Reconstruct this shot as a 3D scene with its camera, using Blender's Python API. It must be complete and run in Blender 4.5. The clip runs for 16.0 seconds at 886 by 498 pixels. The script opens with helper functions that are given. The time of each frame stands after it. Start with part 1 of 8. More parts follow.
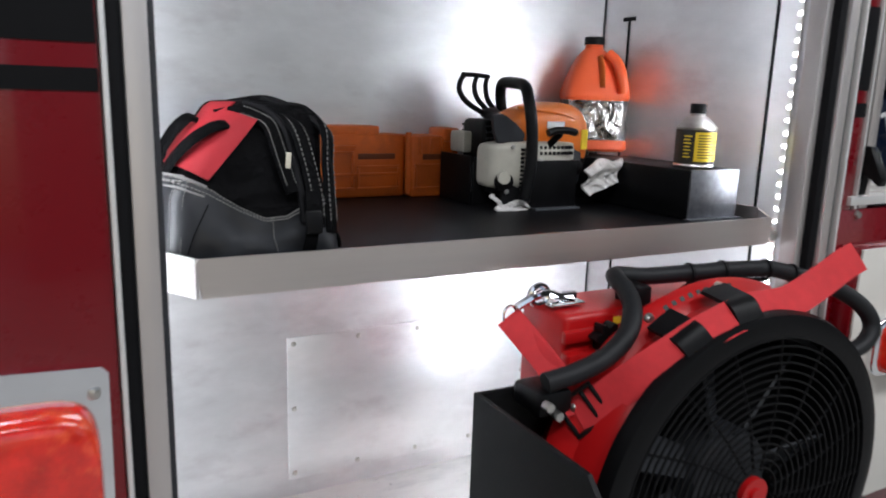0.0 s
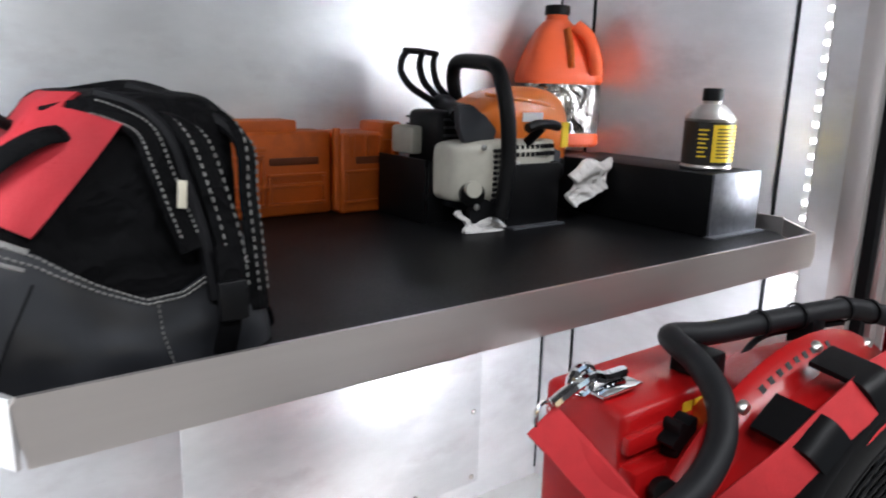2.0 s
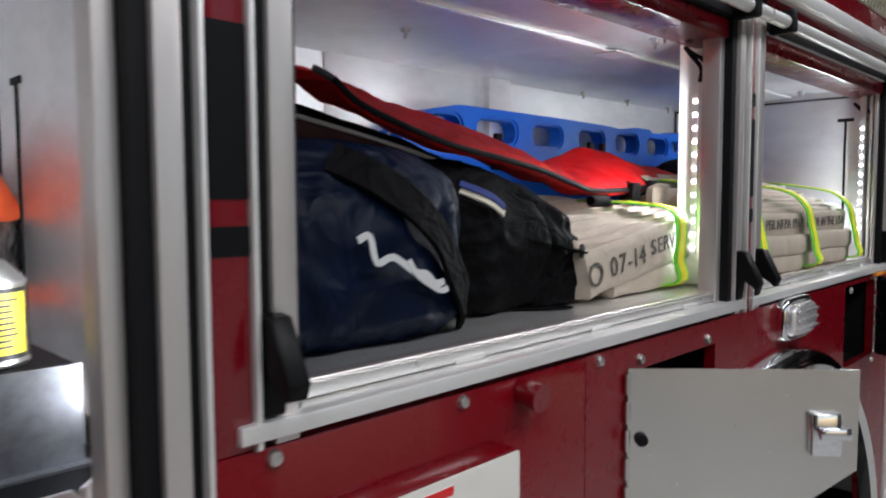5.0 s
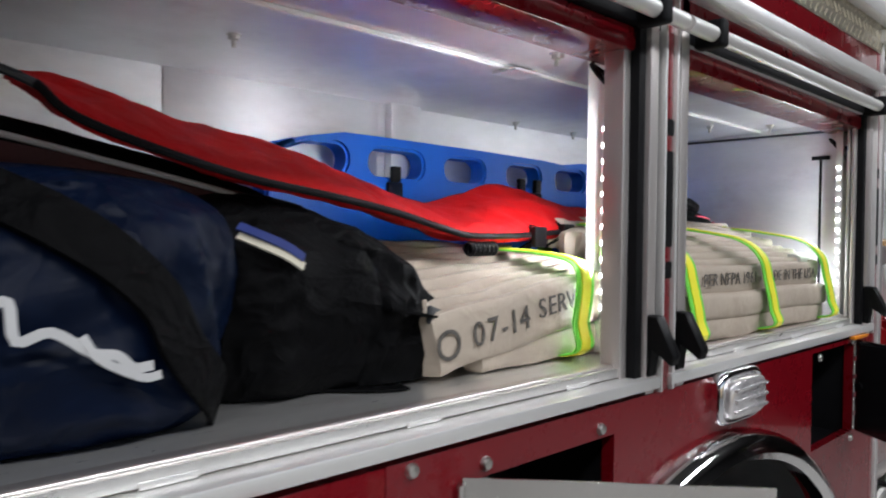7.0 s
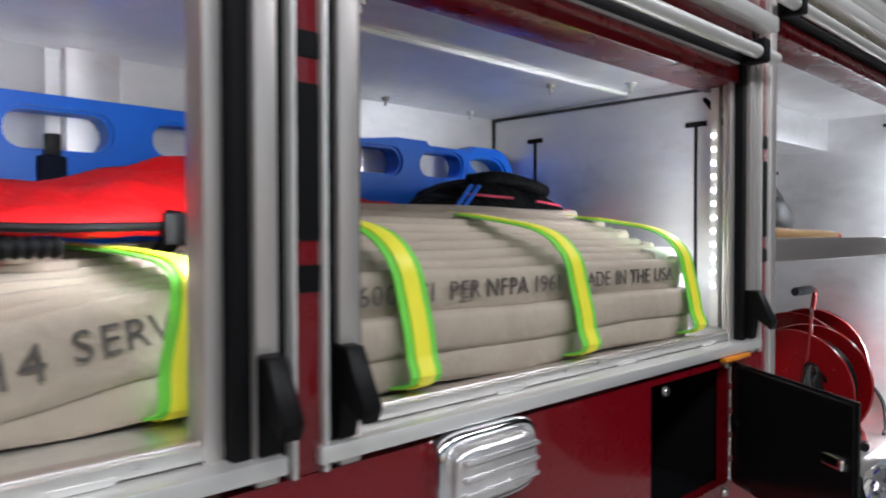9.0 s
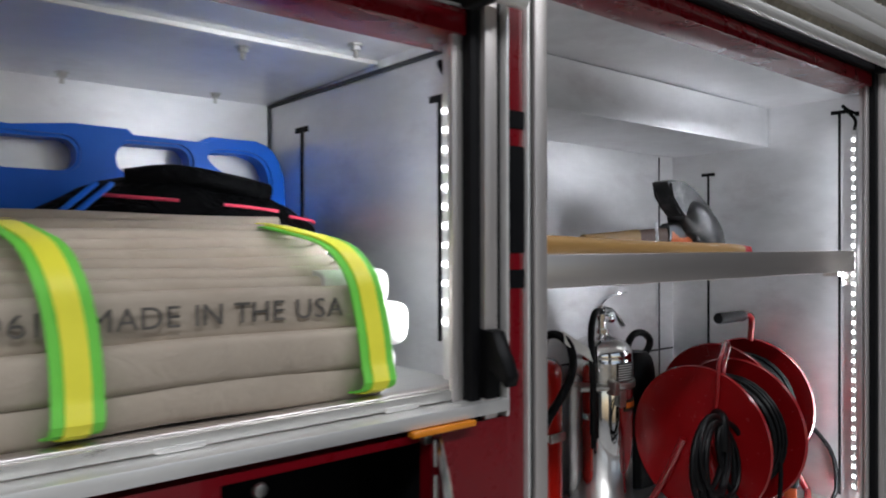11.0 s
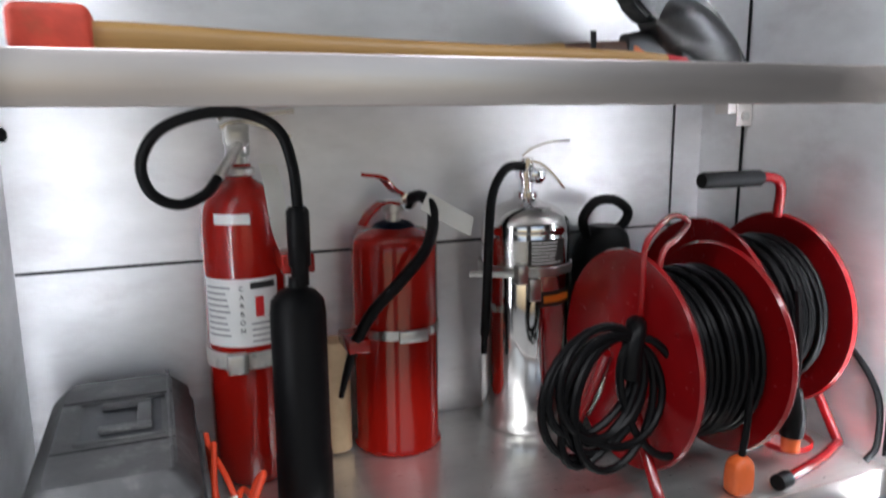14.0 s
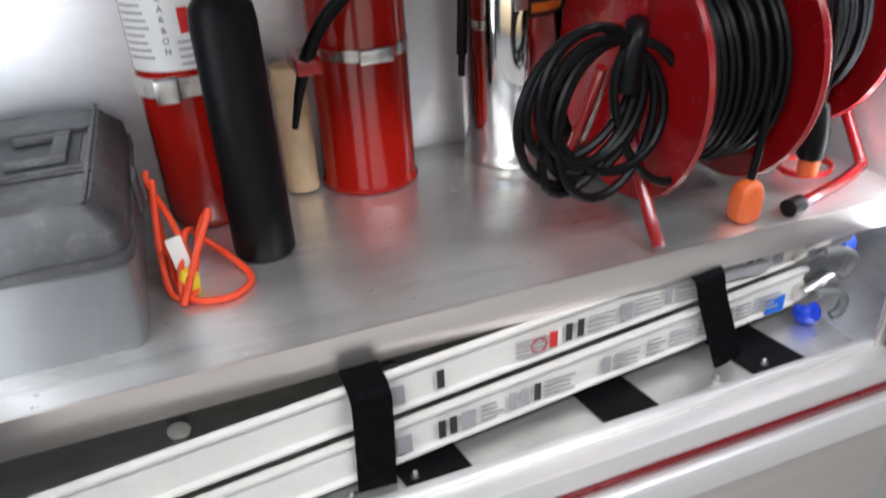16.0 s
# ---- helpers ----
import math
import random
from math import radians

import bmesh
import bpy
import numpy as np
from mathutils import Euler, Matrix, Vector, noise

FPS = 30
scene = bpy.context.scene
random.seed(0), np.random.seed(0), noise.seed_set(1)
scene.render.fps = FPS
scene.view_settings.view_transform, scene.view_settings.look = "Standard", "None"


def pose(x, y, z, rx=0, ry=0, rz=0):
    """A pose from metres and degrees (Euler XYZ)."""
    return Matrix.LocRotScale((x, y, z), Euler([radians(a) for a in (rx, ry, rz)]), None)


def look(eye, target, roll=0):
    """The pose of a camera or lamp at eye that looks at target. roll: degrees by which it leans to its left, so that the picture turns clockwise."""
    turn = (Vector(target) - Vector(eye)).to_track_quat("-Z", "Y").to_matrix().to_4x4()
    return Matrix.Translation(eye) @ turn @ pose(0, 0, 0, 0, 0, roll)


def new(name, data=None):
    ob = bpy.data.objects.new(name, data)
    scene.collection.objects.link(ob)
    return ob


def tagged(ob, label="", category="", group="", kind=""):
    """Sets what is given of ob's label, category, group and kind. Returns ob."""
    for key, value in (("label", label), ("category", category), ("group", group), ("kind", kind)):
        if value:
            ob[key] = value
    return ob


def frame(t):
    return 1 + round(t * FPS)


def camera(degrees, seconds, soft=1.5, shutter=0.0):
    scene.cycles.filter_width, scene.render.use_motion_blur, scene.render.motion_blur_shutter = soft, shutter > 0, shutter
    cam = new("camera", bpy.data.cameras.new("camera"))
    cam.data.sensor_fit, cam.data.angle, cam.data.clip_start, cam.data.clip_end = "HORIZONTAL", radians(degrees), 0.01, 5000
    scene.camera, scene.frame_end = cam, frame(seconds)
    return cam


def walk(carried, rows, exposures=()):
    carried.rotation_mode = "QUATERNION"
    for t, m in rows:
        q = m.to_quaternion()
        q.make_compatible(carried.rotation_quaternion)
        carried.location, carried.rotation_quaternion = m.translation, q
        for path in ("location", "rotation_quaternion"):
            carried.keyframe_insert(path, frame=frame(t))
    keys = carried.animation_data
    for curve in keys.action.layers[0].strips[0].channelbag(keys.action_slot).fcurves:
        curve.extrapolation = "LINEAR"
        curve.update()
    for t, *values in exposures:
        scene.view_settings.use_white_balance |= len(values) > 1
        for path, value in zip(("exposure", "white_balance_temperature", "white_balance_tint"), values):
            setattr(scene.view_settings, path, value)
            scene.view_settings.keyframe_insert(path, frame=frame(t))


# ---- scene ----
# ======== camera ========
cam = camera(62.92, 16.0, soft=1.9, shutter=0.5)
ROWS = [
    (0.0, -0.1334, -0.8568, 1.6446, -11.85, -1.70, -27.75),
    (0.5, -0.0753, -0.7028, 1.6525, -12.09, -2.07, -27.95),
    (1.0, -0.0716, -0.5604, 1.6529, -12.36, -1.49, -30.99),
    (1.5, -0.0603, -0.4788, 1.6520, -13.24, -1.75, -33.85),
    (2.0, -0.0332, -0.4505, 1.6448, -12.96, -1.51, -37.06),
    (2.5, 0.0582, -0.4716, 1.6457, -12.79, -0.58, -38.65),
    (3.0, 0.1945, -0.5377, 1.6618, -10.92, -1.02, -41.91),
    (3.5, 0.3683, -0.6114, 1.6543, -8.76, -1.10, -43.12),
    (4.0, 0.5336, -0.6146, 1.6543, -8.10, 0.04, -44.47),
    (4.5, 0.7139, -0.5687, 1.6673, -5.71, -0.04, -45.59),
    (7.0, 1.2392, -0.5754, 1.6922, -1.08, -0.66, -43.98),
    (7.5, 1.3536, -0.5120, 1.6914, -0.63, -0.07, -46.06),
    (8.0, 1.5026, -0.4995, 1.6807, -0.54, 0.24, -45.93),
    (8.5, 1.7007, -0.5417, 1.6874, -0.91, 0.03, -44.51),
    (9.0, 1.8694, -0.5879, 1.6839, -1.13, 0.12, -44.31),
    (11.5, 2.7400, -0.7313, 1.6904, -0.12, 0.62, -38.14),
    (12.0, 2.8980, -0.7401, 1.6943, -0.25, 1.10, -36.24),
    (12.5, 3.0786, -0.7143, 1.6876, -0.63, 0.63, -33.80),
    (13.0, 3.2045, -0.6965, 1.6672, -3.39, 1.33, -31.74),
    (13.5, 3.3694, -0.7147, 1.6401, -6.07, 0.76, -25.87),
    (14.0, 3.5219, -0.7142, 1.6140, -10.72, 0.45, -21.64),
    (14.5, 3.6063, -0.7244, 1.6222, -16.84, 1.27, -19.32),
    (15.0, 3.6114, -0.6833, 1.6002, -19.77, 1.39, -20.39),
    (15.5, 3.6337, -0.6368, 1.5490, -24.57, 2.00, -21.14),
    (16.0, 3.6384, -0.6100, 1.5012, -29.45, 2.51, -21.08),
]
EXPOSURES = [(t, stops, 6250, 10) for t, stops in ((0.0, 0.12), (2.0, 0.28), (3.5, -0.04), (7.0, 0.08), (8.0, 0.25), (9.0, 0.0), (11.5, -0.40), (12.5, -0.46), (13.5, 0.0), (14.5, 0.12), (15.5, 0.34), (16.0, 0.58))]
walk(cam, [(t, pose(x, y, z, 90 + pitch, roll, yaw)) for t, x, y, z, pitch, roll, yaw in ROWS], EXPOSURES)
# ======== world and light ========
world = bpy.data.worlds.new("world")
scene.world = world
world.use_nodes = True
wn = world.node_tree.nodes
sky = wn.new("ShaderNodeTexSky")
sky.sky_type, sky.sun_disc = "NISHITA", False
sky.sun_elevation, sky.sun_rotation = radians(40), radians(200)
wn["Background"].inputs["Strength"].default_value = 0.08
world.node_tree.links.new(sky.outputs[0], wn["Background"].inputs["Color"])


def area_lamp(name, m, sx, sy, watts, color):
    data = bpy.data.lights.new(name, "AREA")
    data.shape, data.size, data.size_y, data.energy, data.color = "RECTANGLE", sx, sy, watts, color
    ob = new(name, data)
    ob.matrix_world = m
    return ob


# added fill from out of view: overhead lamps, and assumed bay doors behind the camera
for x in (-1.5, 2.0, 5.5):
    area_lamp("ceiling_lamp", look((x, -2.4, 4.45), (x, -2.0, 0)), 2.4, 0.5, 90, (0.98, 0.98, 1.0))
area_lamp("bay_door_daylight", look((-1.0, -5.85, 2.1), (1.5, 0, 1.2)), 4.2, 3.4, 3.5, (0.93, 0.96, 1.0))
area_lamp("bay_door_daylight", look((4.8, -5.85, 2.1), (3.0, 0, 1.2)), 4.2, 3.4, 3.5, (0.93, 0.96, 1.0))
# light of the diode strips in the right jambs; the two left lamps are added fill
LED = (0.93, 0.96, 1.0)
for x, y, z0, z1, tx, w in ((1.152, 0.135, 1.46, 1.98, 0.90, 1.6), (1.152, 0.135, 0.80, 1.36, 0.90, 3.2), (-0.095, 0.12, 0.80, 1.98, 0.45, 2.8), (2.205, 0.085, 1.56, 1.905, 1.85, 1.9),
                            (3.185, 0.060, 1.56, 1.90, 2.85, 1.6), (4.660, 0.090, 0.92, 2.0, 4.35, 2.9), (3.330, 0.10, 0.92, 2.0, 3.75, 1.6)):
    mid = (z0 + z1) / 2
    area_lamp("led_strip_light", look((x, y, mid), (tx, 0.9, mid)), 0.012, z1 - z0, w, LED)

# ======== materials ========
def mat(name, color, rough=0.5, metal=0.0, var=0.12, scale=12.0, bump=0.1, bscale=120.0, coat=0.0, emit=0.0, stretch=(1, 1, 1), rvar=0.12,
        trans=0.0, spec=0.5, rand=0.0, stain_sheen=0.0, stain_sheen_col=(0.05, 0.05, 0.05), sstretch=2.0, fold=0.0, fscale=20.0):
    """A surface with grain at two scales in object coordinates. Its blotches are stains on some surfaces, painted
    reflections on others.
    """
    m = bpy.data.materials.new(name)
    m.use_nodes = True
    n, l = m.node_tree.nodes, m.node_tree.links
    b = n["Principled BSDF"]
    b.inputs["Metallic"].default_value = metal
    b.inputs["Coat Weight"].default_value = coat
    b.inputs["Coat Roughness"].default_value = 0.06
    b.inputs["Transmission Weight"].default_value = trans
    b.inputs["Specular IOR Level"].default_value = spec
    tc = n.new("ShaderNodeTexCoord")
    mp = n.new("ShaderNodeMapping")
    mp.inputs["Scale"].default_value = stretch
    l.new(tc.outputs["Object"], mp.inputs[0])
    def noise_tex(s, detail, rough_=0.6):
        t = n.new("ShaderNodeTexNoise")
        t.inputs["Scale"].default_value, t.inputs["Detail"].default_value, t.inputs["Roughness"].default_value = s, detail, rough_
        l.new(mp.outputs[0], t.inputs["Vector"])
        return t
    big, small = noise_tex(scale, 4), noise_tex(bscale, 6, 0.7)
    mix = n.new("ShaderNodeMix")
    mix.data_type = "RGBA"
    c = Vector(color)
    mix.inputs["A"].default_value = (*(c * (1 - var)), 1)
    mix.inputs["B"].default_value = (*[min(v, 1) for v in c * (1 + var)], 1)
    ramp = n.new("ShaderNodeMapRange")
    ramp.inputs["From Min"].default_value, ramp.inputs["From Max"].default_value = 0.3, 0.7
    l.new(big.outputs["Fac"], ramp.inputs["Value"])
    l.new(ramp.outputs[0], mix.inputs["Factor"])
    out = mix.outputs["Result"]
    if rand:
        oi, hs = n.new("ShaderNodeObjectInfo"), n.new("ShaderNodeHueSaturation")
        rr = n.new("ShaderNodeMapRange")
        rr.inputs["To Min"].default_value, rr.inputs["To Max"].default_value = 1 - rand, 1 + rand
        l.new(oi.outputs["Random"], rr.inputs["Value"])
        l.new(rr.outputs[0], hs.inputs["Value"])
        l.new(out, hs.inputs["Color"])
        out = hs.outputs[0]
    if stain_sheen:
        st = noise_tex(sstretch, 7, 0.65)
        sr = n.new("ShaderNodeMapRange")
        sr.inputs["From Min"].default_value, sr.inputs["From Max"].default_value, sr.inputs["To Max"].default_value = 0.54, 0.72, stain_sheen
        l.new(st.outputs["Fac"], sr.inputs["Value"])
        m2 = n.new("ShaderNodeMix")
        m2.data_type = "RGBA"
        m2.inputs["B"].default_value = (*stain_sheen_col, 1)
        l.new(sr.outputs[0], m2.inputs["Factor"])
        l.new(out, m2.inputs["A"])
        out = m2.outputs["Result"]
    l.new(out, b.inputs["Base Color"])
    rm = n.new("ShaderNodeMapRange")
    rm.inputs["To Min"].default_value, rm.inputs["To Max"].default_value = max(rough - rvar, 0.02), min(rough + rvar, 1)
    l.new(small.outputs["Fac"], rm.inputs["Value"])
    l.new(rm.outputs[0], b.inputs["Roughness"])
    if bump:
        bp = n.new("ShaderNodeBump")
        bp.inputs["Strength"].default_value, bp.inputs["Distance"].default_value = bump, 0.002
        l.new(small.outputs["Fac"], bp.inputs["Height"])
        l.new(bp.outputs[0], b.inputs["Normal"])
    if fold:
        ft = noise_tex(fscale, 3, 0.5)
        ft.inputs["Distortion"].default_value = 0.6
        m1, m2_ = n.new("ShaderNodeMath"), n.new("ShaderNodeMath")
        m1.operation, m2_.operation = "SUBTRACT", "ABSOLUTE"
        m1.inputs[1].default_value = 0.5
        l.new(ft.outputs["Fac"], m1.inputs[0])
        l.new(m1.outputs[0], m2_.inputs[0])
        fb = n.new("ShaderNodeBump")
        fb.inputs["Strength"].default_value, fb.inputs["Distance"].default_value = fold, 0.03
        fb.invert = True
        l.new(m2_.outputs[0], fb.inputs["Height"])
        if bump:
            l.new(bp.outputs[0], fb.inputs["Normal"])
        l.new(fb.outputs[0], b.inputs["Normal"])
    if emit:
        b.inputs["Emission Color"].default_value = (*color, 1)
        b.inputs["Emission Strength"].default_value = emit
    return m


# the pinkish blotches paint both stains and blurred red reflections
ALU = mat("swirled_aluminium", (0.82, 0.82, 0.835), 0.42, 0.84, var=0.07, scale=7, bump=0.22, bscale=38, rvar=0.14, stretch=(1, 1, 2.2), stain_sheen=0.5, stain_sheen_col=(0.56, 0.52, 0.54), sstretch=4.0)
ALU_FLOOR = mat("worn_aluminium_sheet", (0.86, 0.85, 0.82), 0.31, 0.86, var=0.10, scale=5, bump=0.12, bscale=70, rvar=0.12, stretch=(0.5, 2, 1), stain_sheen=0.6, stain_sheen_col=(0.42, 0.41, 0.40), sstretch=5.0)
ALU_LIP = mat("brushed_aluminium_edge", (0.74, 0.69, 0.66), 0.34, 0.90, var=0.05, scale=9, bump=0.08, bscale=90, stretch=(0.15, 3, 3), rvar=0.08)
RAIL = mat("anodised_rail", (0.62, 0.58, 0.56), 0.40, 0.75, var=0.05, scale=6, bump=0.03, bscale=160, stretch=(3, 3, 0.3))
RAIL_W = mat("satin_aluminium_trim", (0.82, 0.81, 0.79), 0.42, 0.6, var=0.05, scale=6, bump=0.03, bscale=160, stretch=(0.3, 3, 3))
SEAL = mat("black_rubber_seal", (0.005, 0.005, 0.006), 0.6, spec=0.15, var=0.2, bump=0.05)
DARK = mat("dark_grey_plastic", (0.022, 0.024, 0.029), 0.5, var=0.1, bump=0.04)
RED = mat("red_truck_paint", (0.15, 0.0016, 0.006), 0.28, var=0.06, scale=2, bump=0.015, bscale=25, coat=0.55, spec=0.3, rvar=0.05)
BLACKSTRIPE = mat("black_reflective_stripe", (0.004, 0.004, 0.005), 0.45, spec=0.15, var=0.1, bump=0.02)
MAT_BLACK = mat("black_rubber_mat", (0.0045, 0.0045, 0.005), 0.42, spec=0.12, var=0.2, scale=30, bump=0.12, bscale=260)
STEEL = mat("stainless_steel", (0.72, 0.70, 0.67), 0.25, 1.0, var=0.05, scale=4, bump=0.03, bscale=80, stretch=(0.2, 2, 2), rvar=0.07)
MIRROR = mat("polished_steel", (0.78, 0.77, 0.76), 0.09, 1.0, var=0.04, scale=5, bump=0.01, bscale=60, rvar=0.04)
CHROME = mat("chrome", (0.85, 0.86, 0.88), 0.06, 1.0, var=0.02, bump=0.0, rvar=0.03)
ZINC = mat("zinc_plated_steel", (0.62, 0.61, 0.58), 0.32, 1.0, var=0.12, scale=60, bump=0.06)
CONCRETE = mat("station_concrete", (0.42, 0.41, 0.39), 0.55, var=0.12, scale=1.5, bump=0.15, bscale=30, stain_sheen=0.4, stain_sheen_col=(0.25, 0.24, 0.23))
# for the unseen walls, kept dark so that the truck reflects little
PAINT = mat("grey_wall_paint", (0.10, 0.10, 0.105), 0.7, var=0.04, scale=2, bump=0.05)
GLOW = mat("white_diode", (1.0, 1.0, 1.0), 0.3, emit=15.0, bump=0)
STRIPBASE = mat("white_strip_tape", (0.75, 0.75, 0.75), 0.4, var=0.04, bump=0)

# ======== mesh helpers ========
I4 = Matrix.Identity(4)


def box(bm, lo, hi, bev=0.0, seg=2, m=None):
    r = bmesh.ops.create_cube(bm, size=1.0)
    vs = r["verts"]
    lo, hi = Vector(lo), Vector(hi)
    for v in vs:
        v.co = Vector((lo[i] + (v.co[i] + 0.5) * (hi[i] - lo[i]) for i in range(3)))
    if bev:
        es = list({e for v in vs for e in v.link_edges})
        r2 = bmesh.ops.bevel(bm, geom=es, offset=min(bev, min(hi[i] - lo[i] for i in range(3)) * 0.49), segments=seg, affect="EDGES", profile=0.5)
        vs = list({v for f in r2["faces"] for v in f.verts} | {v for v in vs if v.is_valid})
    if m is not None:
        bmesh.ops.transform(bm, matrix=m, verts=vs)
    return bm


def lathe(bm, prof, n=32, m=None):
    """Turns a profile of (radius, height) about z; radius 0 closes it."""
    rings = []
    m = m or I4
    for r, z in prof:
        if r < 1e-6:
            rings.append([bm.verts.new(m @ Vector((0, 0, z)))])
        else:
            rings.append([bm.verts.new(m @ Vector((r * math.cos(2 * math.pi * k / n), r * math.sin(2 * math.pi * k / n), z))) for k in range(n)])
    for a, b in zip(rings, rings[1:]):
        for k in range(n):
            j = (k + 1) % n
            if len(a) == 1 and len(b) == 1:
                continue
            if len(a) == 1:
                bm.faces.new((a[0], b[k], b[j]))
            elif len(b) == 1:
                bm.faces.new((a[k], a[j], b[0]))
            else:
                bm.faces.new((a[k], a[j], b[j], b[k]))
    return bm


def curve_pts(pts, per=6, closed=False):
    """A smooth line through the points."""
    p = [Vector(q) for q in pts]
    out, n = [], len(p)
    for i in range(n if closed else n - 1):
        a, b = p[i], p[(i + 1) % n]
        z = p[(i - 1) % n] if closed or i else a * 2 - b
        c = p[(i + 2) % n] if closed or i + 2 < n else b * 2 - a
        for k in range(per):
            t = k / per
            out.append(0.5 * ((2 * a) + (b - z) * t + (2 * z - 5 * a + 4 * b - c) * t * t + (3 * a - z - 3 * b + c) * t ** 3))
    if not closed:
        out.append(p[-1])
    return out


def sweep(bm, pts, section, closed=False, up=None, cap=True, scales=None):
    """Carries a closed 2D section along a line of points."""
    p = [Vector(q) for q in pts]
    n = len(p)
    rings, u = [], None
    for i in range(n):
        if closed:
            d = p[(i + 1) % n] - p[(i - 1) % n]
        else:
            d = p[min(i + 1, n - 1)] - p[max(i - 1, 0)]
        d.normalize()
        if up is not None:
            u = Vector(up) - d * d.dot(Vector(up))
        elif u is None:
            ref = Vector((0, 0, 1)) if abs(d.z) < 0.9 else Vector((1, 0, 0))
            u = ref - d * d.dot(ref)
        else:
            u = u - d * d.dot(u)
        u.normalize()
        w = d.cross(u)
        s = scales[i] if scales else 1.0
        rings.append([bm.verts.new(p[i] + (w * a + u * b) * s) for a, b in section])
    k = len(section)
    for i in range(n if closed else n - 1):
        a, b = rings[i], rings[(i + 1) % n]
        for j in range(k):
            bm.faces.new((a[j], a[(j + 1) % k], b[(j + 1) % k], b[j]))
    if not closed and cap:
        bm.faces.new(rings[0][::-1])
        bm.faces.new(rings[-1])
    return bm


def circle(r, n=10, ry=None):
    return [(r * math.cos(2 * math.pi * k / n), (ry or r) * math.sin(2 * math.pi * k / n)) for k in range(n)]


def tube(bm, pts, r, n=10, closed=False, scales=None):
    return sweep(bm, pts, circle(r, n), closed, scales=scales)


def rod(bm, a, b, r, n=12):
    return sweep(bm, [a, b], circle(r, n))


def ribbon(bm, pts, width, thick, up, closed=False):
    return sweep(bm, pts, [(-width / 2, -thick / 2), (width / 2, -thick / 2), (width / 2, thick / 2), (-width / 2, thick / 2)], closed, up=up)


def prism(bm, poly, depth, m=None):
    """A polygon in x, y pushed up along z."""
    m = m or I4
    a = [bm.verts.new(m @ Vector((x, y, 0))) for x, y in poly]
    b = [bm.verts.new(m @ Vector((x, y, depth))) for x, y in poly]
    n = len(poly)
    bm.faces.new(a[::-1])
    bm.faces.new(b)
    for i in range(n):
        bm.faces.new((a[i], a[(i + 1) % n], b[(i + 1) % n], b[i]))
    return bm


def loft(bm, sections, n=32, wrinkle=0.0, wscale=10.0, cap=True, seed=0.0, m=None):
    """Rounded cross sections in x, y stacked: (cx, cy, z, rx, ry, power[, lean in z along x, along y])."""
    m = m or I4
    rings = []
    for s in sections:
        cx, cy, z, rx, ry, pw = s[:6]
        lx, ly = (s[6], s[7]) if len(s) > 7 else (0, 0)
        ring = []
        for k in range(n):
            a = 2 * math.pi * k / n
            c_, s_ = math.cos(a), math.sin(a)
            e = 2 / pw
            x = math.copysign(abs(c_) ** e, c_) * rx
            y = math.copysign(abs(s_) ** e, s_) * ry
            v = Vector((cx + x, cy + y, z + lx * x + ly * y))
            if wrinkle:
                q = noise.noise(Vector((v.x * wscale + seed, v.y * wscale, v.z * wscale * 0.7))) + 0.9 * (0.22 - abs(noise.noise(Vector((v.x * wscale * 1.9, v.y * wscale * 1.9 + seed, v.z * wscale * 1.3)))))
                d = Vector((x, y, 0))
                v += (d.normalized() if d.length > 1e-6 else Vector((0, 0, 1))) * q * wrinkle
            ring.append(bm.verts.new(m @ v))
        rings.append(ring)
    for a, b in zip(rings, rings[1:]):
        for k in range(n):
            j = (k + 1) % n
            bm.faces.new((a[k], a[j], b[j], b[k]))
    if cap:
        bm.faces.new(rings[0][::-1])
        bm.faces.new(rings[-1])
    return bm


def dense(sections, per=4):
    """Fills in smooth sections between those given."""
    w = max(len(s) for s in sections)
    s = [tuple(q) + (0,) * (w - len(q)) for q in sections]
    out = []
    for i in range(len(s) - 1):
        a, b = np.array(s[i]), np.array(s[i + 1])
        z = np.array(s[i - 1]) if i else 2 * a - b
        c = np.array(s[i + 2]) if i + 2 < len(s) else 2 * b - a
        for k in range(per):
            t = k / per
            out.append(tuple(0.5 * ((2 * a) + (b - z) * t + (2 * z - 5 * a + 4 * b - c) * t * t + (3 * a - z - 3 * b + c) * t ** 3)))
    return out + [s[-1]]


def finish(bm, name, material, smooth=True):
    bmesh.ops.recalc_face_normals(bm, faces=bm.faces)
    me = bpy.data.meshes.new(name)
    bm.to_mesh(me)
    bm.free()
    if smooth:
        for p in me.polygons:
            p.use_smooth = True
        me.set_sharp_from_angle(angle=radians(38))
    me.materials.append(material)
    return me


def part(name, bm, material, parent=None, label="", kind="", smooth=True):
    ob = new(name, finish(bm, name, material, smooth))
    if parent is not None:
        ob.parent = parent
    return tagged(ob, label=label, kind=kind)


def thing(name, at, label, category, group="", kind=""):
    ob = new(name)
    ob.empty_display_size = 0.05
    ob.matrix_world = at if isinstance(at, Matrix) else Matrix.Translation(at)
    return tagged(ob, label, category, group, kind)


def solid(name, bm, material, label, category, kind="", group=""):
    return tagged(part(name, bm, material), label, category, group, kind)


def B():
    return bmesh.new()


